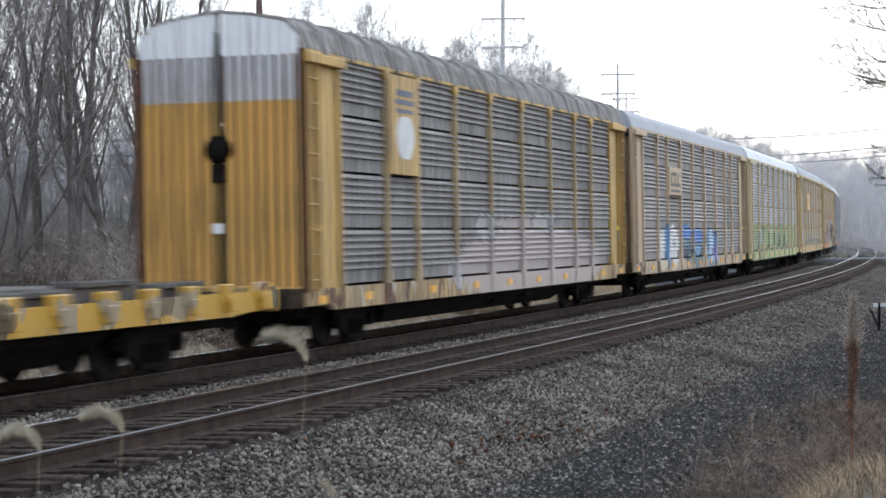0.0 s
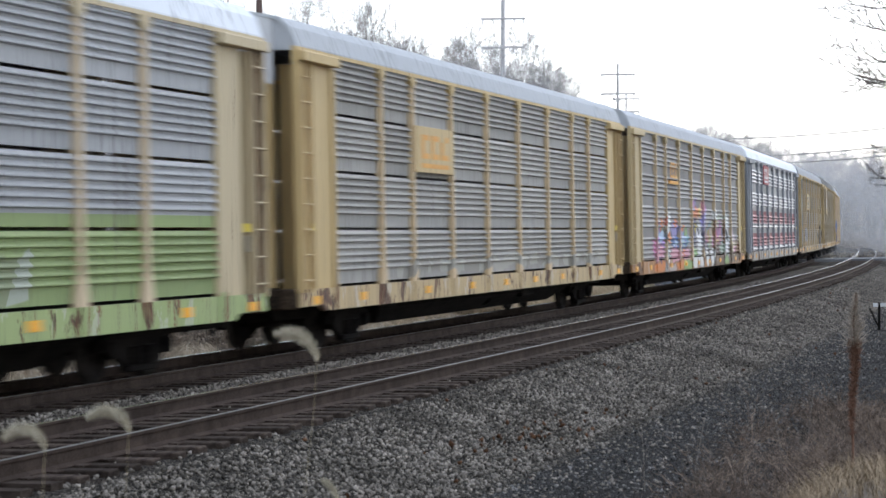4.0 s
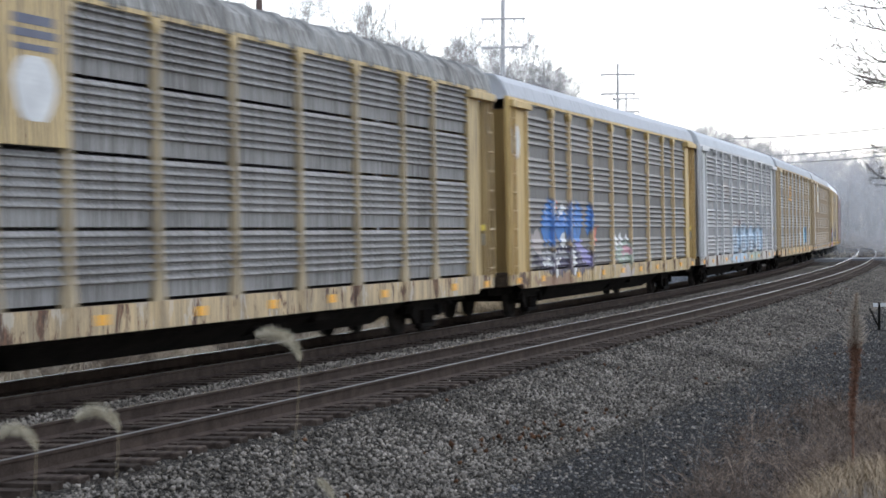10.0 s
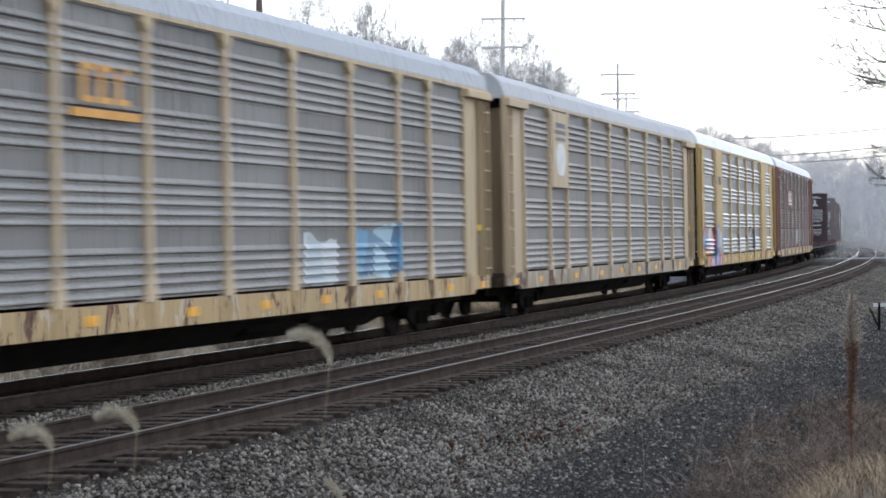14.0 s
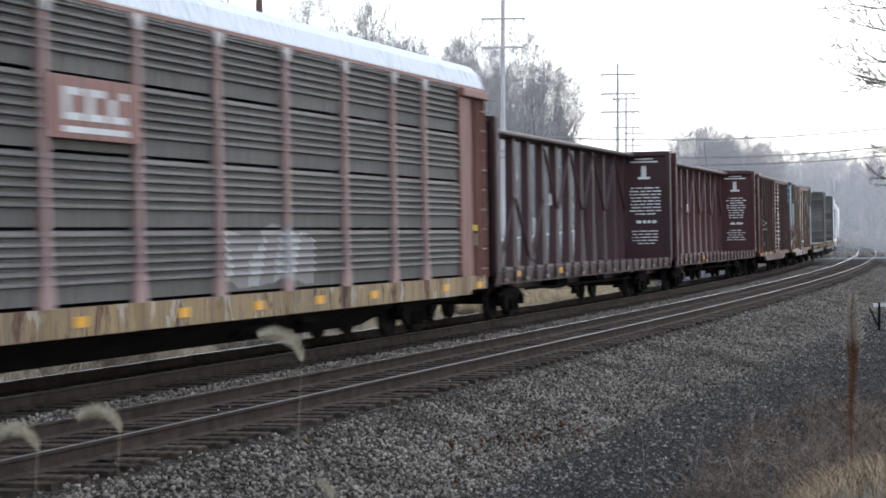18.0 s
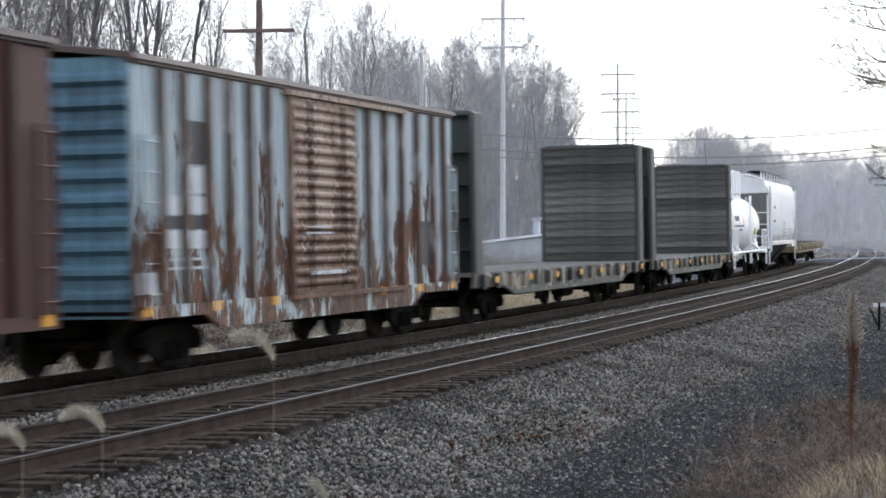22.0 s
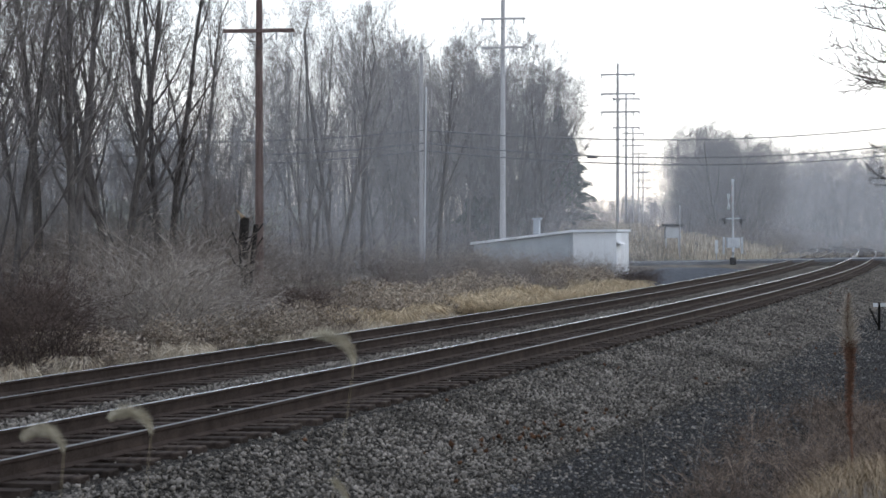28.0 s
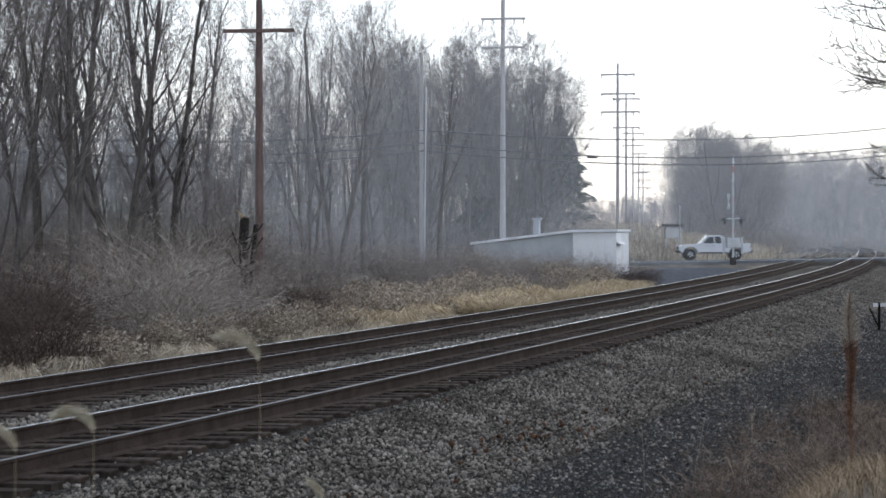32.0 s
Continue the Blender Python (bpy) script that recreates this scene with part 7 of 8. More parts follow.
# the wood goes on behind
wood = []
for i in range(900):
    px, d = (rnd.uniform(-330, 1000), rnd.uniform(185, 330)) if i < 560 else (rnd.uniform(1195, 1680), rnd.uniform(300, 480))
    if 110 < px < 430 and d < 262:
        d = rnd.uniform(262, 300)
    x, h = seen_at(px, d), rnd.uniform(8, 14) * (1.0 if i < 620 else 1.1)
    if 900 < px < 1010:
        h *= 0.75
    z = float(ground_z(x, d)[0])
    top = Vector((x + rnd.gauss(0, 0.5), d + rnd.gauss(0, 0.5), z + h))
    foot = Vector((x, d, z - 0.3))
    wood.append((*foot, 0.10, *top, 0.03))
    for _ in range(62):
        f = rnd.uniform(0.12, 1.0)
        c = foot.lerp(top, f)
        a, ln = rnd.uniform(0, 6.283), rnd.uniform(0.5, 1.0) * h * 0.22 * (1.25 - f * 0.6)
        e = c + Vector((math.cos(a) * ln * 0.7, math.sin(a) * ln * 0.7, ln * rnd.uniform(0.3, 1.0)))
        wood.append((*c, 0.028, *e, 0.014))
        for _ in range(2):
            q = e + Vector((rnd.gauss(0, 0.35), rnd.gauss(0, 0.35), rnd.uniform(0, 0.7))) * ln * 0.6
            wood.append((*c.lerp(e, rnd.uniform(0.4, 0.9)), 0.016, *q, 0.009))
tagged(solid("far_wood", ribbons_mesh("far_wood", wood, 0, True), M_TWIG), "hazy bare winter wood in the distance", "woods", kind="stuff")
thin = [bush_twigs(random.Random(70 + i), 2.4, 2.2, 46, 1.0) for i in range(4)]
spots2 = [(seen_at(px, d), d, rnd.uniform(1.3, 2.3), rnd.uniform(0, 6.28)) for px, d in [(rnd.uniform(-150, 820), rnd.uniform(262, 330)) for _ in range(170)] + [(rnd.uniform(430, 1000), rnd.uniform(150, 185)) for _ in range(60)] + [(rnd.uniform(-120, 110), rnd.uniform(130, 240)) for _ in range(40)] + [(rnd.uniform(1050, 1215), rnd.uniform(225, 300)) for _ in range(30)] + [(rnd.uniform(1360, 1660), rnd.uniform(262, 420)) for _ in range(120)] + [(rnd.uniform(1205, 1380), rnd.uniform(215, 262)) for _ in range(50)]]
scatter("thicket", "hazy leafless thicket behind the meadow", "brush", thin, spots2, M_TWIG)
scatter("undergrowth", "dense bare undergrowth at the foot of the wood", "brush", thin + bushes[:1], spots, M_BRUSH)


def blades(n, rr, place, h0, h1, wide=0.006, bend=0.25):
    """Bent grass blades: two narrow leaves of quads each."""
    verts, faces = np.zeros((n, 6, 3)), []
    for i in range(n):
        x, y = place()
        a, lean, h = rr.uniform(0, 6.283), abs(rr.gauss(bend, 0.3)), rr.uniform(h0, h1)
        c, s = math.cos(a), math.sin(a)
        w = wide * rr.uniform(0.6, 1.4)
        for j, (f, g) in enumerate(((0, 0), (0.55, 0.35), (1.0, 1.0))):
            px, py, pz = x + c * lean * h * g, y + s * lean * h * g, h * f * max(0.35, 1 - 0.25 * lean * g)
            ww = w * (1 - 0.8 * f)
            verts[i, 2 * j] = (px - s * ww, py + c * ww, pz)
            verts[i, 2 * j + 1] = (px + s * ww, py - c * ww, pz)
    flat = verts.reshape(-1, 3)
    flat[:, 2] += np.repeat(ground_z(verts[:, 0, 0], verts[:, 0, 1]), 6) - 0.08
    base = (np.arange(n) * 6)[:, None]
    quads = np.concatenate([base + np.array([[0, 1, 3, 2]]), base + np.array([[2, 3, 5, 4]])])
    return raw_mesh("grass", flat, quads)


rr = random.Random(21)
M_TUFT = surface("bleached_grass", (0.42, 0.34, 0.25), (0.70, 0.60, 0.46), 0.5, 4, 0.9, bumpy=0, island=(0.55, 1.25))
M_DRYLEAF = surface("dead_leaves", (0.27, 0.215, 0.165), (0.54, 0.45, 0.35), 0.5, 4, 0.9, bumpy=0, island=(0.45, 1.35))
M_GOLD = surface("golden_grass", (0.46, 0.35, 0.22), (0.74, 0.60, 0.41), 0.5, 4, 0.9, bumpy=0, island=(0.55, 1.25))


def along(rr, n, s0, s1, o0, o1, low, high):
    """Places in a strip beside the line, in loose clusters."""
    out = []
    while len(out) < n:
        s, o = rr.uniform(s0, s1), rr.uniform(o0, o1)
        p = on_line(s, o)
        if noise.noise((p.x * 0.35, p.y * 0.2, 5)) > -0.12:
            out.append((p.x, p.y, rr.uniform(low, high), rr.uniform(0, 6.28)))
    return out


tufts = [tussock(random.Random(120 + i), 0.62, 0.62, 190) for i in range(4)]
leafy = [leafy_twigs(random.Random(130 + i), 1.0, 0.95, 330) for i in range(3)]
scatter("verge_grass", "pale dead grass tussocks along the far ballast edge", "grass", tufts, along(rr, 70, 8, 52, 7.9, 9.6, 0.5, 1.0), M_TUFT)
scatter("straw_grass", "golden dead grass arching over in open patches of the verge", "grass", tufts, along(rr, 150, 40, 84, 7.9, 11.5, 0.7, 1.3), M_GOLD)
scatter("dead_leaf_tangle", "low tangle of stems hung with curled pale dead leaves", "brush", leafy, along(rr, 34, 22, 44, 9.4, 12.0, 0.5, 1.0) + along(rr, 60, 46, 92, 10.5, 15.0, 0.7, 1.3), M_DRYLEAF)
scatter("low_brambles", "low dark brambles along the ballast edge", "brush", bushes, along(rr, 46, 6, 60, 8.6, 11.0, 0.28, 0.55), M_DARKBRUSH)


def on_bank():
    return rr.gauss(15.5, 9), 160 + abs(rr.gauss(18, 16))


tagged(solid("bank_grass", blades(12000, rr, on_bank, 0.3, 0.9, 0.03), M_TUFT), "tan grass on a low bank past the road", "grass", kind="stuff")


def near_bank():
    while True:
        s, o = rr.uniform(-9, 3.0), -7.0 - abs(rr.gauss(0, 1.1))
        p = on_line(s, o)
        if p.y > 9.5:
            return p.x, p.y


M_MAT = surface("matted_grass", (0.16, 0.115, 0.072), (0.42, 0.315, 0.205), 0.8, 5, 0.9, bumpy=0, island=(0.5, 1.3))
tagged(solid("bank_straw", blades(26000, rr, near_bank, 0.04, 0.22, 0.0035, 0.9), M_MAT), "matted tan grass on the near bank", "grass", kind="stuff")


def weed_spots():
    while True:
        s, o = 2 + 13 * rr.random(), -7.0 + rr.gauss(0, 0.65)
        p = on_line(s, o)
        if -8.6 < o < -5.6:
            return p.x, p.y


weeds = [bush_twigs(random.Random(90 + i), 0.85, 0.7, 46, 0.6) for i in range(3)]
M_WEED = surface("dry_weeds", (0.07, 0.050, 0.038), (0.25, 0.188, 0.145), 0.6, 5, 0.95, bumpy=0, island=(0.35, 1.9))
scatter("dry_weeds", "thin dry grey weeds at the foot of the bank", "weeds", weeds, [(*weed_spots(), rr.uniform(0.4, 0.95), rr.uniform(0, 6.28)) for _ in range(230)], M_WEED)

# ---- stones of the ballast ----
def stones(name, label, n, place, size, material, seed):
    g = np.random.default_rng(seed)
    shape = np.array([(1, 0, 0), (-1, 0, 0), (0, 1, 0), (0, -1, 0), (0, 0, 0.8), (0, 0, -0.8)], float)
    tri = np.array([(0, 2, 4), (2, 1, 4), (1, 3, 4), (3, 0, 4), (2, 0, 5), (1, 2, 5), (3, 1, 5), (0, 3, 5)])
    centre, sz = place(g, n), size(g, n)
    v = shape[None] * g.uniform(0.6, 1.25, (n, 6, 3)) + g.normal(0, 0.18, (n, 6, 3))
    q = g.normal(size=(n, 4))
    q /= np.linalg.norm(q, axis=1, keepdims=True)
    w, x, y, z = q.T
    rot = np.stack([1 - 2 * (y * y + z * z), 2 * (x * y - z * w), 2 * (x * z + y * w), 2 * (x * y + z * w), 1 - 2 * (x * x + z * z), 2 * (y * z - x * w), 2 * (x * z - y * w), 2 * (y * z + x * w), 1 - 2 * (x * x + y * y)], 1).reshape(n, 3, 3)
    v = np.einsum("nij,nkj->nki", rot, v) * sz[:, None, None] + centre[:, None, :]
    faces = (tri[None] + (np.arange(n) * 6)[:, None, None]).reshape(-1, 3)
    return tagged(solid(name, raw_mesh(name, v.reshape(-1, 3), faces), material), label, "ballast", kind="stuff")


def line_points(s, o, lift):
    x, y, z, th = (np.interp(s, LINE_S, q) for q in (LINE_X, LINE_Y, LINE_Z, LINE_TH))
    base = np.interp(o, [p[0] for p in bed_prof], [p[1] for p in bed_prof])
    return np.stack([x - np.cos(th) * o, y + np.sin(th) * o, z - CANT * o + base + lift], 1)


def shoulder(g, n):
    s = -6 + 118 * g.random(n) ** 1.6
    o = np.where(g.random(n) < 0.82, g.uniform(-3.8, -1.55, n), -3.0 - abs(g.normal(0, 1.25, n)))
    p = line_points(s, o, g.uniform(-0.005, 0.03, n))
    p[:, 2] = np.maximum(p[:, 2], line_points(s, np.zeros(n), 0)[:, 2] - float(np.interp(0, [q[0] for q in bed_prof], [q[1] for q in bed_prof])) + np.interp(o, [q[0] for q in CINDER_PROF], [q[1] for q in CINDER_PROF], right=-2.0) - CANT * o)
    return p


def between(g, n):
    s = -4 + 118 * g.random(n) ** 1.5
    o = np.where(g.random(n) < 0.62, g.uniform(1.36, 2.68, n), np.where(g.random(n) < 0.55, g.uniform(-1.45, 1.3, n), g.uniform(5.3, 7.6, n)))
    return line_points(s, o, g.uniform(-0.005, 0.025, n))


def flat_right(g, n):
    s, o = -2 + 90 * g.random(n) ** 1.5, g.uniform(-8.4, -3.2, n)
    p = line_points(s, o, 0)
    p[:, 2] = p[:, 2] - np.interp(o, [q[0] for q in bed_prof], [q[1] for q in bed_prof]) + np.interp(o, [q[0] for q in CINDER_PROF], [q[1] for q in CINDER_PROF]) + g.uniform(-0.006, 0.012, n)
    return p


stones("shoulder_stones", "loose grey crushed stone on the ballast shoulder", 72000, shoulder, lambda g, n: 0.014 + 0.024 * g.random(n) ** 1.5, M_STONE, 1)
stones("crib_stones", "loose grey crushed stone between the tracks", 38000, between, lambda g, n: 0.014 + 0.022 * g.random(n) ** 1.5, M_STONE, 2)
stones("cinders", "dark cinders and small stones beside the track", 32000, flat_right, lambda g, n: 0.008 + 0.022 * g.random(n) ** 2, M_CINDER, 3)
M_LEAF = surface("fallen_leaves", (0.07, 0.036, 0.022), (0.17, 0.085, 0.045), 4, 20, 0.9, island=(0.5, 1.3))
stones("fallen_leaves", "brown fallen leaves among the stones", 120, lambda g, n: np.where((np.arange(n) % 5 < 3)[:, None], shoulder(g, n), line_points(np.clip(g.normal(8.6, 2.2, n), 2, 14), g.normal(-3.3, 0.22, n), 0.02)) + np.array([0, 0, 0.03]), lambda g, n: g.uniform(0.02, 0.05, n), M_LEAF, 4)


def meadow():
    xs, ys = np.linspace(-52, -14, 20), np.linspace(150, 262, 30)
    xx, yy = np.meshgrid(xs, ys)
    zz = ground_z(xx.ravel(), yy.ravel()) + 0.12
    faces = [(j * 20 + i, j * 20 + i + 1, j * 20 + 21 + i, j * 20 + 20 + i) for j in range(29) for i in range(19)]
    m = surface("meadow_grass", (0.075, 0.095, 0.045), (0.14, 0.155, 0.085), 0.3, 3, 0.95, bumpy=0.5, depth=0.05)
    tagged(solid("meadow", Kit().add(list(zip(xx.ravel(), yy.ravel(), zz)), faces, True), m), "pale green meadow seen between the trees", "meadow", kind="structure")


meadow()


# ---- things beside the line ----
M_POLE = surface("pole_wood", (0.34, 0.32, 0.315), (0.52, 0.50, 0.49), 2, 20, 0.9, bumpy=0.4, stretch=(4, 4, 0.4))
M_POLE_RED = surface("pole_creosote", (0.12, 0.083, 0.073), (0.21, 0.155, 0.14), 2, 20, 0.9, bumpy=0.4, stretch=(4, 4, 0.4))
M_WIRE = surface("wire", (0.05, 0.05, 0.055), (0.09, 0.09, 0.095), 1, 9, 0.7, bumpy=0)
M_GALV = surface("galvanised", (0.42, 0.43, 0.44), (0.60, 0.61, 0.62), 2, 30, 0.5, 0.3, 0.1)


def power_pole(x, y, top, arms, half, base_r, m, label):
    z = float(ground_z(x, y)[0])
    t = new("power_pole")
    t.matrix_basis = pose(x, y, z)
    tagged(t, label, "utility pole", "poles of the power line")
    h = top - z
    solid("pole", Kit().cyl((0, 0, -0.3), (0, 0, h), base_r, base_r * 0.62, 12), m, t)
    for za in arms:
        a = solid("crossarm", Kit().box(-half, half, -0.06, 0.06, -0.08, 0.08, 0.01), m, t, m=pose(0, -base_r, za - z, 0, 0, -8))
        for q in (-half * 0.92, 0.0 if len(arms) > 3 else half * 0.5, half * 0.92):
            solid("insulator", shared("insulator", lambda: Kit().cyl((0, 0, -0.08), (0, 0, -0.40), 0.05, 0.05, 8)), M_GALV, a, m=pose(q, 0, 0))
        for sg in (-1, 1):
            solid("brace", shared("arm_brace|%d" % sg, lambda: Kit().cyl((0, -0.05, -0.75), (sg * 0.8, -0.05, -0.04), 0.02, 0.02, 5)), M_WIRE, a)
    return t


power_pole(seen_at(459, 91), 91, 17.0, (10.5, 13.6, 15.6), 1.55, 0.19, M_POLE_RED, "tall dark brown wooden power pole with crossarms")
power_pole(seen_at(890, 146), 146, 19.5, (14.5, 16.45, 18.6), 1.52, 0.22, M_POLE, "tall grey wooden power pole with crossarms")
power_pole(seen_at(1093, 189), 189, 16.8, (12.5, 14.1, 15.8), 1.53, 0.17, M_POLE, "tall grey wooden power pole with three crossarms")
power_pole(seen_at(1108, 232), 232, 16.8, (13.2, 14.9, 16.3), 1.5, 0.16, M_POLE, "grey wooden power pole with three crossarms")
power_pole(seen_at(1120, 290), 290, 16.0, (12.0, 13.6, 15.2), 1.5, 0.16, M_POLE, "distant wooden power pole with crossarms")
power_pole(seen_at(1130, 350), 350, 15.4, (11.5, 13.0, 14.6), 1.5, 0.16, M_POLE, "distant wooden power pole with crossarms")
power_pole(seen_at(1138, 420), 420, 14.4, (10.5, 12.0, 13.6), 1.5, 0.16, M_POLE, "distant wooden power pole with crossarms")


def road_pole():
    x, y = seen_at(746, 125), 125.0
    z = float(ground_z(x, y)[0])
    t = tagged(new("road_pole"), "grey wooden roadside pole with a pale conduit", "utility pole")
    t.matrix_basis = pose(x, y, z)
    solid("pole", Kit().cyl((0, 0, -0.3), (0, 0, 12.4 - z), 0.15, 0.11, 10), M_POLE, t)
    solid("conduit", Kit().cyl((0.17, -0.1, 0.2), (0.27, -0.1, 10.4 - z), 0.045, 0.045, 8), M_GALV, t, "pale metal conduit")
    return t


road_pole()


def wire(x0, y0, z0, x1, y1, z1, sag, r):
    pts = []
    for i in range(25):
        f = i / 24
        pts.append((x0 + (x1 - x0) * f, y0 + (y1 - y0) * f, z0 + (z1 - z0) * f - sag * 4 * f * (1 - f)))
    k = Kit()
    k.tube(pts, r, 4)
    w = solid("overhead_wire", k, M_WIRE)
    tagged(w, "thin dark overhead wire over the road", "cable", "overhead wires")
    return w


for za, zb, sag in ((7.9, 10.2, 0.9), (7.15, 8.9, 1.1), (6.7, 8.1, 0.95)):
    wire(seen_at(752, 125), 125, za, seen_at(1650, 162), 162, zb, sag, 0.036)
    wire(seen_at(752, 125), 125, za, seen_at(-200, 95), 95, za - 1.2, 0.7, 0.026)
sp = solid("splice_case", Kit().cyl((-0.32, 0, 0), (0.32, 0, 0), 0.07, 0.07, 8), M_BLACK, m=pose(seen_at(1048, 134), 134, 6.62))
tagged(sp, "dark cable splice case on an overhead wire", "cable case")


def shed():
    """A low white shed fitted to the view, both walls in one plane, roof falling to one side, with ribbed doors on its
    end.
    """
    t = tagged(new("shed"), "low white metal shed with a sloping roof", "shed")
    t.matrix_basis = pose(seen_at(1014, 139), 139, 0.05, 0, 0, -14)
    # long wall greyed and end whitened: their difference in light is painted
    wall = surface("shed_wall", (0.36, 0.38, 0.40), (0.47, 0.49, 0.51), 1, 20, 0.7)
    white = surface("shed_white", (0.78, 0.78, 0.78), (0.88, 0.88, 0.88), 1, 20, 0.6)
    solid("long_wall", Kit().extrude_y([(-6.6, -0.9), (0.0, -0.9), (0.0, 1.86), (-6.6, 1.06)], 0.0, 0.12), wall, t)
    solid("end_wall", Kit().box(0.0, 2.85, -0.02, 0.10, -0.9, 1.86), white, t)
    solid("back_wall", Kit().extrude_y([(-6.6, -0.9), (2.85, -0.9), (2.85, 1.9), (0.0, 1.86), (-6.6, 1.06)], 5.0, 5.12), wall, t)
    solid("side_wall", Kit().box(2.75, 2.85, 0.1, 5.0, -0.9, 1.86).box(-6.6, -6.5, 0.12, 5.0, -0.9, 1.05), white, t)
    solid("roof", Kit().extrude_y([(-6.8, 1.06), (0.0, 1.88), (2.95, 1.92), (2.95, 2.06), (0.0, 2.03), (-6.8, 1.21)], -0.25, 5.3), white, t, "white roof edge")
    for i in range(3):
        solid("door_leaf", Kit().box(0, 0.56, -0.06, -0.02, -0.7, 1.40, 0.008).box(0.06, 0.12, -0.085, -0.06, -0.6, 1.3).box(0.25, 0.31, -0.085, -0.06, -0.6, 1.3).box(0.44, 0.50, -0.085, -0.06, -0.6, 1.3), white, t, m=pose(0.85 + i * 0.6, 0, 0))
    solid("vent_stack", Kit().box(-2.75, -2.35, 0.6, 1.0, 1.0, 2.70, 0.03).box(-2.85, -2.25, 0.5, 1.1, 2.70, 2.82, 0.02), wall, t, "grey vent stack with a cap")
    solid("awning", Kit().extrude_y([(2.85, 1.2), (3.3, 1.05), (3.3, 1.10), (2.85, 1.28)], 0.0, 1.6), white, t)
    solid("downpipe", Kit().cyl((-0.25, -0.08, -0.8), (-0.25, -0.08, 1.9), 0.05, 0.05, 8), wall, t)


shed()


def crossing_signal():
    x, y = seen_at(1297, 146.3), 146.3
    t = tagged(new("crossing_signal"), "railway crossing signal with a grey gate box and flashers", "crossing signal")
    t.matrix_basis = pose(x, y, 0.0)
    solid("mast", Kit().cyl((0, 0, -0.2), (0, 0, 5.4), 0.065, 0.055, 12), M_GALV, t)
    solid("base", Kit().box(-0.2, 0.2, -0.2, 0.2, -0.3, 0.2, 0.03), M_STEEL, t)
    solid("gate_box", Kit().box(-0.45, 0.45, -0.35, 0.30, 0.85, 1.55, 0.04), M_GALV, t, "grey gate machine box")
    for sg in (-1, 1):
        solid("side_arm", Kit().box(sg * 0.62 - 0.07, sg * 0.62 + 0.07, -0.1, 0.1, 0.45, 1.6, 0.02), M_GALV, t)
        f = solid("flasher", Kit().lathe((sg * 0.55, 0, 2.72), (sg, 0, 0), [(-0.1, 0.05), (-0.08, 0.16), (0.02, 0.25), (0.03, 0.3), (0.05, 0.3), (0.05, 0.02)], 16), M_BLACK, t, "black round flasher")
        solid("hood", Kit().sweep([[(sg * 0.58, 0.16 * math.cos(a), 2.72 + 0.16 * math.sin(a)), (sg * 0.85, 0.16 * math.cos(a), 2.72 + 0.16 * math.sin(a))] for a in np.linspace(0.1, 3.04, 9)], False, False), M_BLACK, f)
    solid("flasher_arm", Kit().box(-0.6, 0.6, -0.03, 0.03, 2.82, 2.90), M_GALV, t)
    for a in (42, -42):
        solid("crossbuck_board", Kit().box(-0.02, 0.02, -0.7, 0.7, -0.12, 0.12), M_WHITE, t, m=pose(-0.30, 0, 4.0, a, 0, 0))
    solid("bell", Kit().lathe((0, 0, 5.4), (0, 0, 1), [(0, 0.05), (0.02, 0.14), (0.1, 0.12), (0.14, 0.02)], 12), M_GALV, t)
    red = surface("gate_red", (0.44, 0.17, 0.16), (0.55, 0.26, 0.24), 2, 30, 0.5, bumpy=0)
    g = solid("gate_arm", Kit().box(-0.06, 0.06, 0.3, 5.9, -0.05, 0.05, 0.01), M_WHITE, t, "white and red gate arm")
    for k in range(5):
        solid("red_band", Kit().box(-0.064, 0.064, 0.7 + k * 1.05, 1.15 + k * 1.05, -0.054, 0.054), red, g)
    solid("counterweight", Kit().box(-0.08, 0.08, -0.8, 0.3, -0.14, 0.14, 0.02), M_GALV, g)
    return g


GATE = crossing_signal()


def gate_pose(deg):
    return Matrix.Translation((0.02, 0.0, 1.1)) @ Euler((radians(deg), 0, radians(-7))).to_matrix().to_4x4()


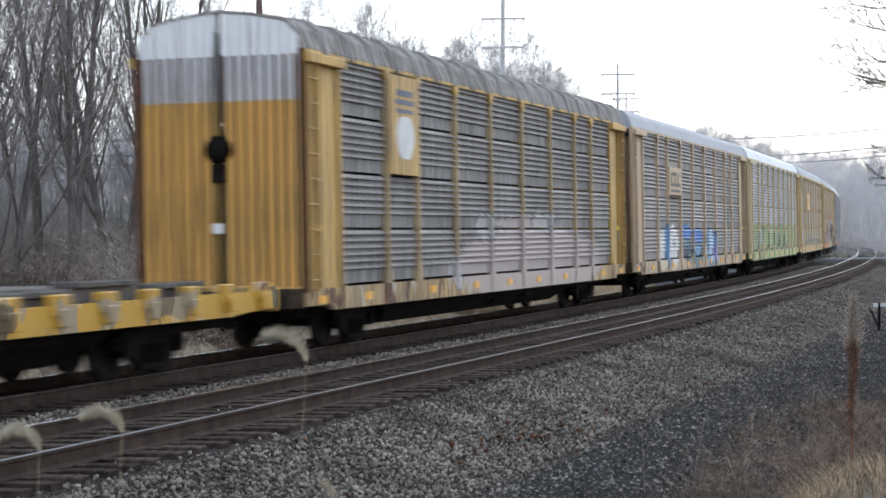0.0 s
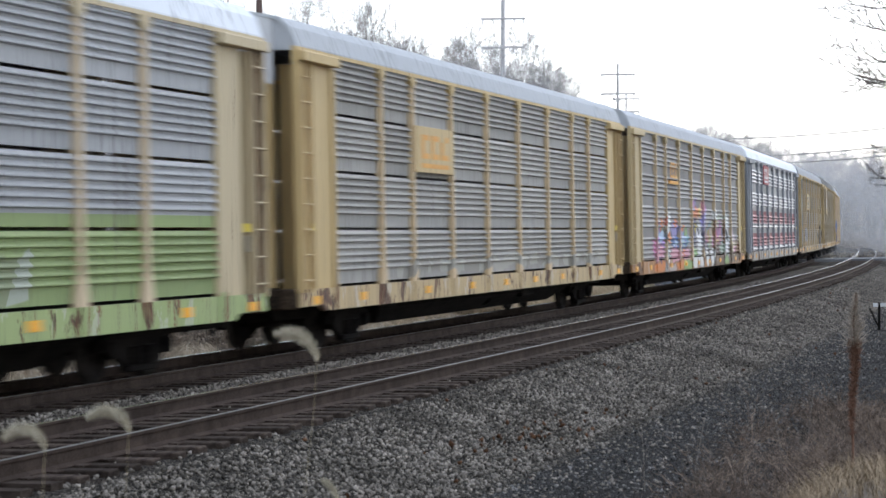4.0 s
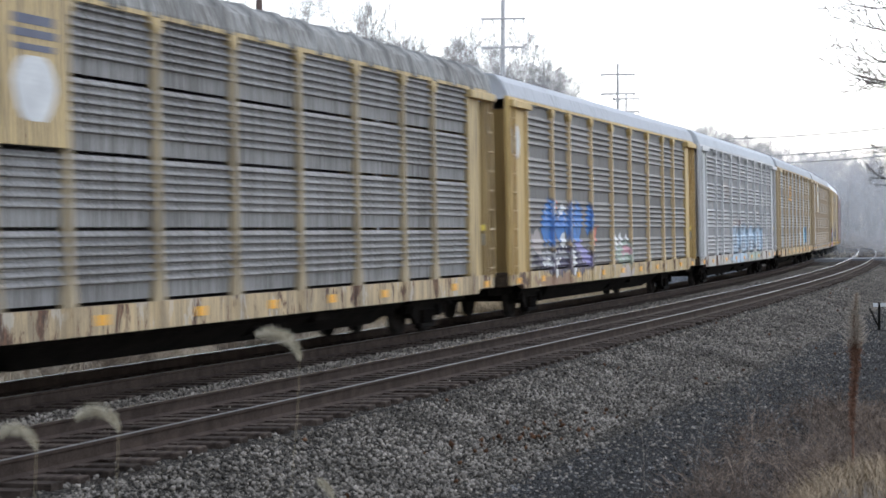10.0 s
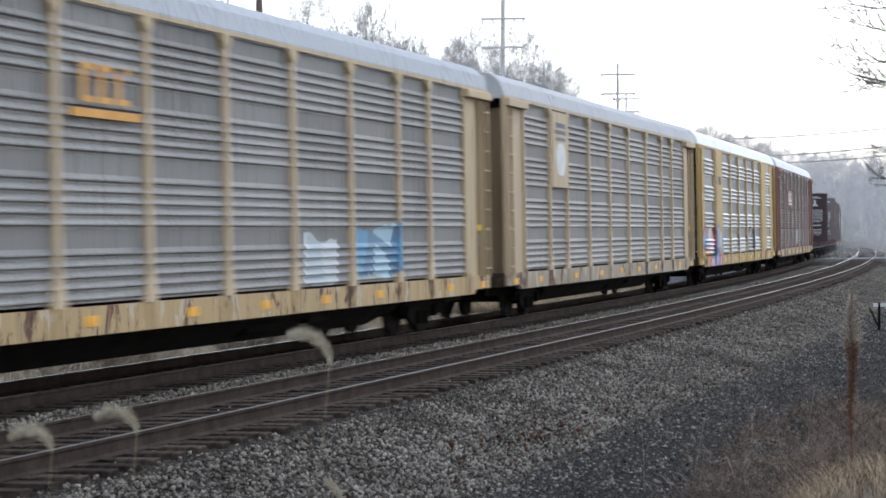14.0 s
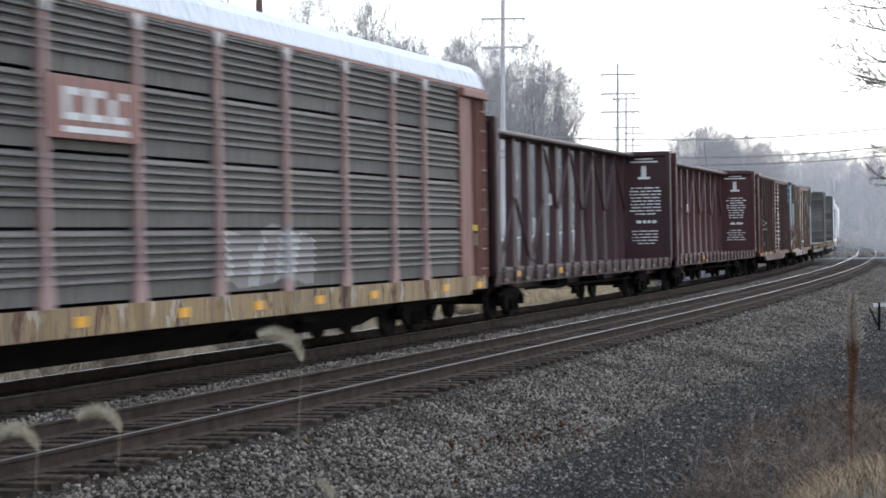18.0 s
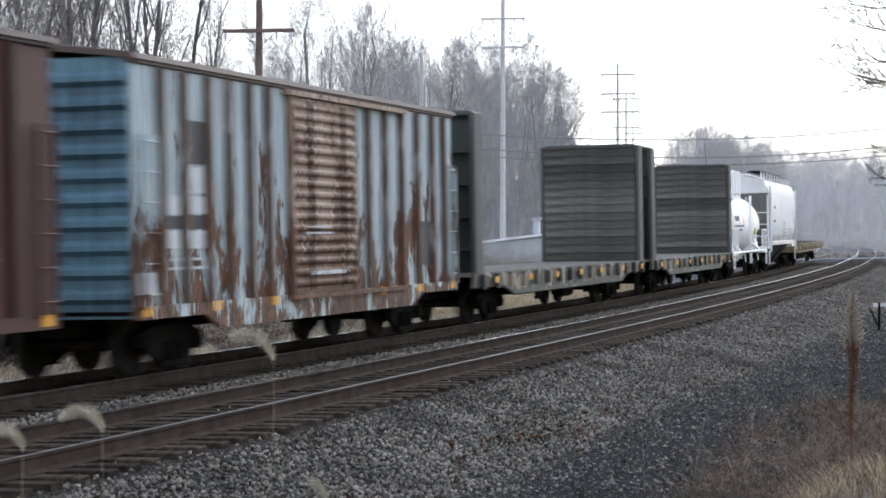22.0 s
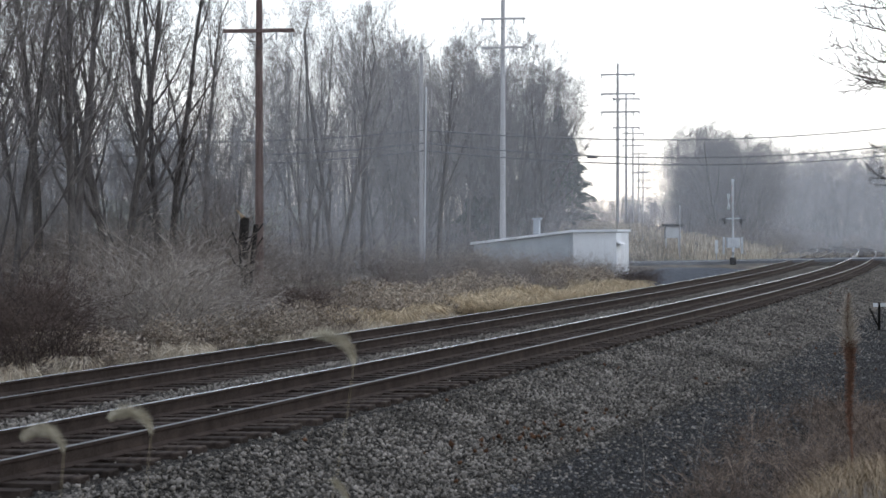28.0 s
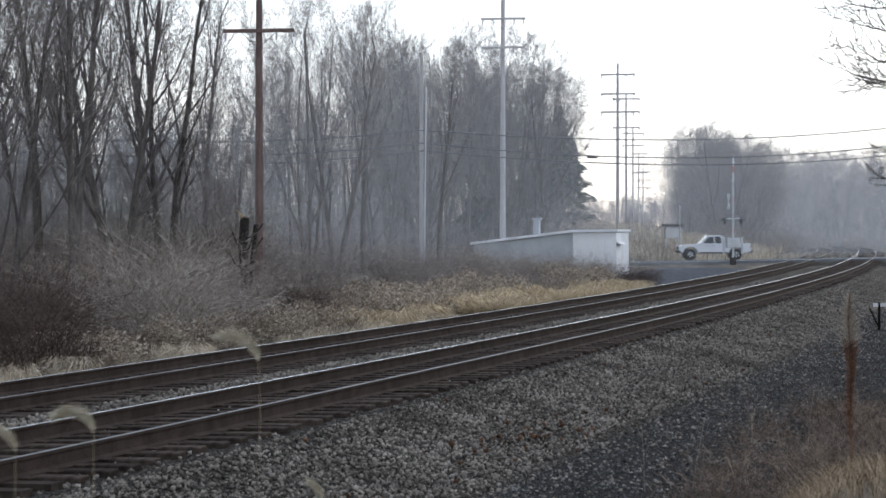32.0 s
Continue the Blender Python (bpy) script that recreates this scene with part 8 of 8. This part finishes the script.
def small_things():
    x, y = seen_at(1190, 168), 168.0
    z = float(ground_z(x, y)[0])
    b = tagged(new("relay_cabinet"), "small grey relay cabinet with a dark roof on the bank", "cabinet")
    b.matrix_basis = pose(x, y, 1.55)
    solid("body", Kit().box(-0.62, 0.62, -0.4, 0.4, -0.1, 0.82, 0.03), M_GALV, b)
    solid("roof", Kit().box(-0.8, 0.8, -0.55, 0.55, 0.82, 1.02, 0.03), M_BLACK, b)
    for sg in (-1, 1):
        solid("leg", Kit().box(sg * 0.5 - 0.06, sg * 0.5 + 0.06, -0.06, 0.06, z - 1.75, -0.1), M_GALV, b)
    p = solid("thin_post", Kit().cyl((0, 0, -0.3), (0, 0, 4.0), 0.05, 0.04, 8), M_POLE, m=pose(seen_at(1203, 164), 164, float(ground_z(seen_at(1203, 164), 164)[0])))
    tagged(p, "thin weathered wooden post on the bank", "post")
    w = tagged(new("marker_post"), "small white marker post beside the road", "marker")
    w.matrix_basis = pose(seen_at(1268, 158), 158, float(ground_z(seen_at(1268, 158), 158)[0]))
    solid("plate", Kit().box(-0.12, 0.12, -0.03, 0.03, 0.9, 1.85, 0.01), M_WHITE, w)
    solid("stake", Kit().box(-0.03, 0.03, 0.03, 0.06, -0.2, 1.5), M_GALV, w)
    # litter and a length of timber beside the ballast
    for px, py, ln in ((1438, 694, 0.24), (1022, 835, 0.16), (1135, 718, 0.12), (1005, 772, 0.2), (1300, 740, 0.18)):
        zz = -0.84
        d = (2.016 - zz) * 3788.7 / (py - 409)
        x = seen_at(px, d)
        zz = float(ground_z(x, d)[0])
        d = (2.016 - zz) * 3788.7 / (py - 409)
        k = Kit().sweep([[(q, -0.06 + 0.03 * math.sin(q * 40), 0.02 + 0.015 * math.sin(q * 55)), (q, 0.06, 0.035 + 0.02 * math.cos(q * 31)), (q, 0.05, 0.02), (q, -0.05, 0.005)] for q in np.linspace(-ln / 2, ln / 2, 6)])
        tagged(solid("paper_scrap", k, M_WHITE, m=pose(seen_at(px, d), d, float(ground_z(seen_at(px, d), d)[0]) - 0.0, 0, 0, rnd.uniform(-20, 20))), "crumpled white scrap lying on the cinders", "litter", "scraps of litter")
    d = (2.016 + 0.80) * 3788.7 / (842 - 409)
    lg = solid("timber_offcut", Kit().box(-0.38, 0.38, -0.05, 0.05, -0.03, 0.05, 0.01), M_TIE, m=pose(seen_at(935, d), d, float(ground_z(seen_at(935, d), d)[0]) - 0.01, 0, 0, 12))
    tagged(lg, "dark broken timber offcut on the cinders", "timber")
    # switch lock stand at the right
    x, y = seen_at(1556, 58), 58.0
    q = tagged(new("switch_stand"), "small dark switch stand with a pale target", "switch stand")
    q.matrix_basis = pose(x, y, float(ground_z(x, y)[0]) - 0.1)
    solid("base", Kit().box(-0.25, 0.25, -0.2, 0.2, 0, 0.25, 0.03), M_STEEL, q)
    solid("mast", Kit().cyl((0, 0, 0.25), (0, 0, 1.0), 0.04, 0.03, 8), M_STEEL, q)
    solid("target", Kit().box(-0.16, 0.22, -0.015, 0.015, 0.88, 0.98, 0.004), M_WHITE, q)
    solid("lever", Kit().cyl((0, -0.05, 0.3), (-0.28, -0.1, 0.85), 0.025, 0.02, 6), M_STEEL, q)


small_things()


# ---- haze over the far line, painted as thin sheets that dim with height ----
def mist():
    m = bpy.data.materials.new("mist")
    m.use_nodes = True
    nt = m.node_tree
    nt.nodes.clear()
    out, mixs, tr = (nt.nodes.new(q) for q in ("ShaderNodeOutputMaterial", "ShaderNodeMixShader", "ShaderNodeBsdfTransparent"))
    df, tl, half = (nt.nodes.new(q) for q in ("ShaderNodeBsdfDiffuse", "ShaderNodeBsdfTranslucent", "ShaderNodeMixShader"))
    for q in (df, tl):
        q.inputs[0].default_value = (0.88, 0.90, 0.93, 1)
    nt.links.new(df.outputs[0], half.inputs[1])
    nt.links.new(tl.outputs[0], half.inputs[2])
    v = coords(nt)
    sep = nt.nodes.new("ShaderNodeSeparateXYZ")
    nt.links.new(v, sep.inputs[0])
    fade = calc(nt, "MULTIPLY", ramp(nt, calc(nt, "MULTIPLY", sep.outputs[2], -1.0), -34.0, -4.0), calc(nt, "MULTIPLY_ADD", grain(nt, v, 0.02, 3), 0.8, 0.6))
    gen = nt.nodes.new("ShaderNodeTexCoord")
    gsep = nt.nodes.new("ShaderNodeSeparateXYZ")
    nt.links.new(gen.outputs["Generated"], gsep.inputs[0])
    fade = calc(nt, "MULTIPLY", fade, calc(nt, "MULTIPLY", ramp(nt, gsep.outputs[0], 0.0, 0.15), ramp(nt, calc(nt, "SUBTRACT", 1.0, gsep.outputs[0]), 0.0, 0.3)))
    info = nt.nodes.new("ShaderNodeObjectInfo")
    thick = nt.nodes.new("ShaderNodeSeparateColor")
    nt.links.new(info.outputs["Color"], thick.inputs[0])
    nt.links.new(calc(nt, "MULTIPLY", fade, thick.outputs[0]), mixs.inputs[0])
    nt.links.new(tr.outputs[0], mixs.inputs[1])
    nt.links.new(half.outputs[0], mixs.inputs[2])
    nt.links.new(mixs.outputs[0], out.inputs[0])
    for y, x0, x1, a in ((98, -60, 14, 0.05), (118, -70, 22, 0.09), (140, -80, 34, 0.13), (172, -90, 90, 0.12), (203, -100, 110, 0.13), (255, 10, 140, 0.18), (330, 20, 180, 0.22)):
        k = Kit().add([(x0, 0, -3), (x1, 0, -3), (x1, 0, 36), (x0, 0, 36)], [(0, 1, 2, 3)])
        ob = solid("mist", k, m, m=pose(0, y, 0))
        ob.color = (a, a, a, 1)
        tagged(ob, "thin translucent sheet painted as mist over the far line", "mist", kind="stuff")


mist()


# ---- pickup ----
def pickup():
    t = tagged(new("pickup_truck"), "white extended-cab pickup truck on the road", "pickup")
    white = surface("truck_paint", (0.62, 0.63, 0.66), (0.72, 0.73, 0.75), 0.8, 20, 0.28, bumpy=0.02)
    glass, nt, b = node_mat("truck_glass")
    b.inputs["Base Color"].default_value, b.inputs["Roughness"].default_value = (0.02, 0.023, 0.026, 1), 0.08
    rubber = surface("tyre_rubber", (0.015, 0.015, 0.016), (0.035, 0.035, 0.036), 4, 40, 0.9)
    chrome = surface("wheel_rim", (0.5, 0.5, 0.51), (0.62, 0.62, 0.63), 4, 40, 0.3, 0.8, 0)
    dark = surface("truck_trim", (0.03, 0.03, 0.032), (0.06, 0.06, 0.062), 4, 40, 0.7)
    lamp = surface("tail_lamp", (0.35, 0.03, 0.03), (0.45, 0.06, 0.05), 4, 40, 0.3, bumpy=0)
    head = surface("head_lamp", (0.75, 0.76, 0.78), (0.85, 0.86, 0.88), 4, 40, 0.15, bumpy=0)
    # front points to -x
    def arch(cx, r, z0):
        return [(cx - r * math.cos(a), z0 + r * math.sin(a)) for a in np.linspace(0, math.pi, 9)]
    prof = [(-2.44, 0.56), (-2.20, 0.46)] + arch(-1.68, 0.50, 0.44) + [(-1.1, 0.44), (0.98, 0.44)] + arch(1.56, 0.50, 0.44) + [(2.05, 0.45), (2.58, 0.52), (2.60, 1.10), (0.62, 1.10), (0.62, 1.06), (-1.05, 1.06), (-1.30, 1.05), (-2.28, 0.99), (-2.46, 0.84)]
    solid("body", Kit().sweep([[(x, y, z) for x, z in prof] for y in (-0.86, 0.86)]).sweep([[(x * 0.998, y, 0.60 + (z - 0.60) * 0.86) for x, z in prof] for y in (-0.90, -0.855)]).sweep([[(x * 0.998, y, 0.60 + (z - 0.60) * 0.86) for x, z in prof] for y in (0.855, 0.90)]), white, t)
    cab = [(-1.06, 1.05), (-0.45, 1.66), (0.50, 1.70), (0.62, 1.64), (0.66, 1.05)]
    solid("cab", Kit().sweep([[(x, y * (1 if z < 1.2 else 0.88), z) for x, z in cab] for y in (-0.84, 0.84)]), white, t)
    for sg in (-1, 1):
        yy = lambda z: sg * (0.846 - (z - 1.06) / 0.6 * 0.095)
        for name, q in (("door_window", [(-0.82, 1.12), (-0.40, 1.56), (-0.02, 1.58), (-0.02, 1.12)]), ("rear_window", [(0.06, 1.12), (0.06, 1.58), (0.46, 1.60), (0.52, 1.12)])):
            solid(name, Kit().sweep([[(x, yy(z) + sg * 0.012, z) for x, z in q], [(x, yy(z) - sg * 0.02, z) for x, z in q]]), glass, t)
        solid("mirror", Kit().box(-0.92, -0.76, min(sg * 0.86, sg * 1.04), max(sg * 0.86, sg * 1.04), 1.08, 1.24, 0.02), white, t)
        solid("tail_lamp", Kit().box(2.56, 2.62, min(sg * 0.72, sg * 0.9), max(sg * 0.72, sg * 0.9), 0.78, 1.02), lamp, t)
        solid("head_lamp", Kit().box(-2.48, -2.38, min(sg * 0.6, sg * 0.88), max(sg * 0.6, sg * 0.88), 0.72, 0.88), head, t)
        solid("side_trim", Kit().box(-1.08, 0.96, min(sg * 0.9, sg * 0.915), max(sg * 0.9, sg * 0.915), 0.40, 0.50), dark, t)
        solid("door_handle", Kit().box(-0.12, 0.02, min(sg * 0.9, sg * 0.93), max(sg * 0.9, sg * 0.93), 0.94, 0.98), dark, t)
    solid("windscreen", Kit().add([(-1.03, -0.74, 1.09), (-1.03, 0.74, 1.09), (-0.49, 0.68, 1.64), (-0.49, -0.68, 1.64), (-1.0, -0.74, 1.05), (-1.0, 0.74, 1.05), (-0.46, 0.68, 1.6), (-0.46, -0.68, 1.6)], [(0, 3, 2, 1), (4, 5, 6, 7), (0, 1, 5, 4), (2, 3, 7, 6)]), glass, t)
    solid("front_bumper", Kit().box(-2.56, -2.32, -0.86, 0.86, 0.44, 0.64, 0.04), dark, t)
    solid("rear_bumper", Kit().box(2.55, 2.74, -0.86, 0.86, 0.46, 0.62, 0.03), dark, t)
    solid("grille", Kit().box(-2.49, -2.42, -0.56, 0.56, 0.68, 0.90, 0.01), dark, t)
    wheels = []
    for x in (-1.68, 1.56):
        for y in (-0.80, 0.80):
            w = solid("wheel", Kit().lathe((0, -0.11, 0), (0, 1, 0), [(0, 0.25), (0.0, 0.36), (0.03, 0.40), (0.19, 0.40), (0.22, 0.36), (0.22, 0.25)], 24), rubber, t, "black tyre", pose(x, y, 0.34))
            k = Kit().lathe((0, -0.1, 0), (0, 1, 0), [(0.0, 0.05), (0.0, 0.23), (0.04, 0.235), (0.16, 0.235), (0.2, 0.23), (0.2, 0.05)], 20)
            for i in range(5):
                a = 2 * math.pi * i / 5
                c, s = math.cos(a), math.sin(a)
                for yy in (-0.112, 0.1):
                    k.sweep([[(c * r - s * h, yy, s * r + c * h) for h in (-0.04, 0.04)] + [(c * r - s * h, yy + 0.012, s * r + c * h) for h in (0.04, -0.04)] for r in (0.06, 0.22)])
            solid("rim", k, chrome, w)
            wheels.append((w, x, y))
    return t, wheels


PICKUP, PICKUP_WHEELS = pickup()
DRIVE = [(0.0, 47.6), (27.2, 47.6), (28.0, 46.6), (29.0, 41.2), (30.0, 34.75), (30.3, 32.75), (30.6, 30.65), (31.0, 27.65), (31.5, 23.4), (32.0, 19.15)]


def drive_x(t):
    return float(np.interp(t, [q[0] for q in DRIVE], [q[1] for q in DRIVE]))


def drive_pose(t):
    x = drive_x(t)
    return pose(x, 152.0, float(road_z(x)) + 0.085)


# ---- plants close to the camera ----
M_HEAD = surface("seed_head", (0.40, 0.35, 0.25), (0.62, 0.56, 0.44), 8, 60, 0.9, bumpy=0)
M_STEM = surface("dry_stem", (0.30, 0.24, 0.14), (0.45, 0.38, 0.25), 8, 60, 0.8, bumpy=0)


def foxtail(px, py, d, length, seed, droop=1.0):
    """A dry grass stalk with a nodding bristly head; its base stands on the near bank."""
    rr = random.Random(seed)
    x = seen_at(px, d)
    z_head = 2.016 - (py - 409) * d / 3788.7
    z0 = float(ground_z(x, d)[0])
    h = z_head - z0
    t = tagged(new("foxtail_grass"), "dry foxtail grass stalk with a drooping pale seed head", "grass stalk", "foxtail stalks")
    t.matrix_basis = pose(x, d, z0)
    # stem top is right of the head, the head arcs up and over to the left
    stem = [Vector((0.10 * length / 0.14 * 0.5 + 0.02 * math.sin(k), 0, h * k / 8 - (0.4 * length if k == 8 else 0))) for k in range(9)]
    solid("stem", Kit().tube([tuple(p) for p in stem], 0.0006, 5), M_STEM, t)
    pts, p, a = [], stem[-1].copy(), radians(100)
    n = 16
    for k in range(n + 1):
        pts.append(p.copy())
        p = p + Vector((math.cos(a), 0, math.sin(a))) * (length / n)
        a += radians(110 * droop / n)
    segs = []
    for k in range(n):
        for _ in range(46):
            f = rr.random()
            c = pts[k].lerp(pts[k + 1], f)
            al = (pts[k + 1] - pts[k]).normalized()
            ang = rr.uniform(0, 6.283)
            u = al.orthogonal().normalized()
            u.rotate(Matrix.Rotation(ang, 3, al))
            fat = math.sin(math.pi * min(max((k + f + 1.2) / (n + 2.2), 0), 1)) ** 0.6
            e = c + (u * 0.8 + al * 0.55).normalized() * rr.uniform(0.014, 0.026) * fat * length / 0.12
            segs.append((*c, 0.0007, *e, 0.00022))
        segs.append((*pts[k], 0.0035 * length / 0.12, *pts[k + 1], 0.0035 * length / 0.12))
    solid("seed_head", tubes_mesh("seed_head", segs, 3), M_HEAD, t)
    return t, (x, d, z0, h)


STALKS = [foxtail(492, 598, 5.6, 0.15, 1, 0.95), foxtail(166, 726, 5.0, 0.13, 2, 1.2), foxtail(18, 758, 4.6, 0.12, 3, 1.25), foxtail(556, 868, 4.2, 0.055, 4, 0.5)]
SWAY = [(0, 0), (0.5, -3), (1, 2), (2, -4), (3, 6), (4, 20), (5, 30), (6, 46), (7, 26), (8, 0), (9, -5), (10, -12), (11, -22), (11.6, 20), (12, 84), (12.5, 130), (13, 76), (13.5, 36), (14, 44), (15, 20), (16.5, -10), (17, -24), (18, -8), (19, -24), (20, -60), (21, -60), (22, -60), (23, 36), (23.5, 10), (24, -12), (25, 30), (25.5, -20), (26.5, 30), (27.5, 70), (28, 88), (29, 70), (29.5, 50), (30, 40), (31, -20), (32, -88)]


def stalk_pose(place, dx, damp):
    x, d, z0, h = place
    lean = math.degrees(math.atan2(dx * damp * d / 3788.7, h))
    return pose(x, d, z0, 0, lean, 0)


def weed_stalk():
    """A dead brown weed with a branched, fuzzy top."""
    rr = random.Random(77)
    d = 17.0
    x = seen_at(1507, d)
    z0 = float(ground_z(x, d)[0])
    z1 = 2.016 - (520 - 409) * d / 3788.7
    h = z1 - z0
    t = tagged(new("weed_stalk"), "tall dead brown weed stalk with a fuzzy top", "weed")
    t.matrix_basis = pose(x, d, z0)
    solid("stem", Kit().tube([(0.012 * math.sin(k * 1.3), 0, h * k / 10) for k in range(11)], 0.010, 6), M_RUSTWEED, t)
    segs = []
    for _ in range(1500):
        f = 0.22 + 0.52 * rr.random() ** 0.7
        a, ln = rr.uniform(0, 6.283), rr.uniform(0.012, 0.055) * (0.5 + 0.75 * f)
        c = Vector((0.01 * math.sin(f * 13), 0, h * f))
        e = c + Vector((math.cos(a) * ln, math.sin(a) * ln, ln * rr.uniform(-0.3, 0.7)))
        segs.append((*c, 0.0038, *e, 0.0018))
        if f > 0.66:
            for _ in range(2):
                q = e + Vector((rr.gauss(0, 0.02), rr.gauss(0, 0.02), rr.gauss(0, 0.02)))
                segs.append((*e, 0.0015, *q, 0.0006))
    solid("dry_leaves", tubes_mesh("dry_leaves", segs, 3), M_RUSTWEED, t)
    plume = []
    for _ in range(900):
        f = rr.uniform(0.70, 1.0)
        a, ln = rr.uniform(0, 6.283), rr.uniform(0.015, 0.062) * (0.5 + 1.6 * (1 - f) / 0.26)
        c = Vector((0.01 * math.sin(f * 13), 0, h * f))
        plume.append((*c, 0.0028, *(c + Vector((math.cos(a) * ln, math.sin(a) * ln, ln * rr.uniform(0.1, 1.1)))), 0.0010))
    solid("plume", tubes_mesh("plume", plume, 3), M_PLUME, t, "pale fuzzy seed plume")
    return t, (x, d, z0, h)


M_PLUME = surface("weed_plume", (0.28, 0.235, 0.19), (0.50, 0.43, 0.36), 4, 40, 0.9, bumpy=0, island=(0.6, 1.3))
M_RUSTWEED = surface("rusty_weed", (0.11, 0.056, 0.038), (0.22, 0.125, 0.085), 4, 40, 0.9, bumpy=0, island=(0.6, 1.4))
WEED = weed_stalk()


M_DEADSTEM = surface("grey_stem", (0.20, 0.17, 0.14), (0.34, 0.30, 0.26), 8, 60, 0.8, bumpy=0)


def dry_stem(px, py0, py1, lean, seed):
    """A thin pale dead stem with a few side shoots."""
    rr = random.Random(seed)
    d, z = 22.0, -0.8
    for _ in range(5):
        d = (2.016 - z) * 3788.7 / (py0 - 409)
        z = float(ground_z(seen_at(px, d), d)[0])
    h = (py0 - py1) * d / 3788.7
    t = tagged(new("dry_stem"), "thin pale dead stem with a few side shoots", "weed", "thin dead stems")
    t.matrix_basis = pose(seen_at(px, d), d, z)
    line = [Vector((lean * h * (k / 8) ** 1.5, 0.01 * math.sin(k), h * k / 8)) for k in range(9)]
    solid("stem", Kit().tube([tuple(q) for q in line], 0.0028, 5), M_DEADSTEM, t)
    for k in (3, 4, 5, 6, 7):
        a, ln = rr.choice((-1, 1)) * rr.uniform(0.4, 0.9), rr.uniform(0.10, 0.26) * h
        q = line[k]
        solid("shoot", Kit().tube([tuple(q), (q.x + a * ln * 0.5, rr.uniform(-0.03, 0.03), q.z + ln * 0.6), (q.x + a * ln * 0.8, rr.uniform(-0.05, 0.05), q.z + ln * 1.2)], 0.0016, 4), M_DEADSTEM, t)


for q in ((1226, 884, 735, 0.16, 1), (1142, 884, 760, -0.05, 2), (1430, 800, 690, 0.1, 3), (1384, 835, 735, -0.12, 5)):
    dry_stem(*q)
WEED_SWAY = [(0, 3), (6, 8), (9, 6), (10, 8), (11, 20), (12, 2), (13, 3), (14, 0), (18, 2), (19, 0), (21, 2), (22, 2), (23, 8), (24, 20), (25, 48), (26, 30), (27.5, 2), (28, -6), (29, 0), (30, 4), (32, -4)]


# ---- ties, last ----
def ties():
    me = Kit().box(-0.115, 0.115, -1.3, 1.3, -0.175, 0.0, 0.012).mesh("tie")
    rr = random.Random(3)
    for far in (0, 1):
        rest = Kit()
        s, n = -12.0, 0
        while s < 230:
            th, p = heading(s), on_line(s, 0, -0.187, far)
            m = Matrix.Translation(p) @ Euler((-CANT, 0, math.pi / 2 - th + rr.gauss(0, 0.008))).to_matrix().to_4x4()
            if 0 <= s and n < 298:
                solid("tie", me, M_TIE, tracks[far], m=m @ Matrix.Translation((0, rr.gauss(0, 0.03), rr.gauss(0, 0.004))))
                n += 1
            else:
                rest.add([m @ Vector(q) for q in ((-0.115, -1.3, -0.175), (0.115, -1.3, -0.175), (0.115, 1.3, -0.175), (-0.115, 1.3, -0.175), (-0.115, -1.3, 0), (0.115, -1.3, 0), (0.115, 1.3, 0), (-0.115, 1.3, 0))], [(4, 5, 6, 7), (0, 1, 5, 4), (1, 2, 6, 5), (2, 3, 7, 6), (3, 0, 4, 7)])
            s += 0.533
        tagged(solid("tie_row", rest, M_TIE, tracks[far]), kind="stuff")
        plates = Kit()
        for i in range(300):
            s = i * 0.533
            for o in (-0.7525, 0.7525):
                c, th = on_line(s, o, -0.187, far), heading(s)
                u, w = Vector((math.sin(th), math.cos(th), 0)), Vector((-math.cos(th), math.sin(th), 0))
                q = [c + u * a + w * b for a, b in ((-0.09, -0.17), (0.09, -0.17), (0.09, 0.17), (-0.09, 0.17))]
                plates.add(q + [v + Vector((0, 0, 0.014)) for v in q], [(4, 5, 6, 7), (0, 1, 5, 4), (1, 2, 6, 5), (2, 3, 7, 6), (3, 0, 4, 7)])
        tagged(solid("tie_plates", plates, M_RAIL, tracks[far]), kind="stuff")


ties()


def motions():
    for thing, mid, spread in CARS:
        walk(thing, [(t, car_pose(mid, spread, t)) for t in WALK_T])
    walk(GATE, [(t, gate_pose(a)) for t, a in ((0.0, 0), (25.2, 0), (25.5, 5), (26.5, 24), (27.5, 42), (28.2, 53), (29.0, 63), (29.5, 73), (30.0, 84), (30.3, 89), (31.0, 89.5), (32.0, 89.5))])
    walk(PICKUP, [(t, drive_pose(t)) for t, _ in DRIVE])
    spins = [0.0, 27.2] + [27.2 + k / 30 for k in range(1, 144)] + [32.0]
    for w, x, y in PICKUP_WHEELS:
        walk(w, [(t, Matrix.Translation((x, y, 0.34)) @ Euler((0, (drive_x(t) - 47.6) / 0.40, 0)).to_matrix().to_4x4()) for t in spins])
    for i, (stalk, place) in enumerate(STALKS):
        walk(stalk, [(float(t), stalk_pose(place, dx, (1.0, 0.6, 0.5, 0.25)[i])) for t, dx in SWAY])
    walk(WEED[0], [(float(t), stalk_pose(WEED[1], dx, 1.0)) for t, dx in WEED_SWAY])


motions()
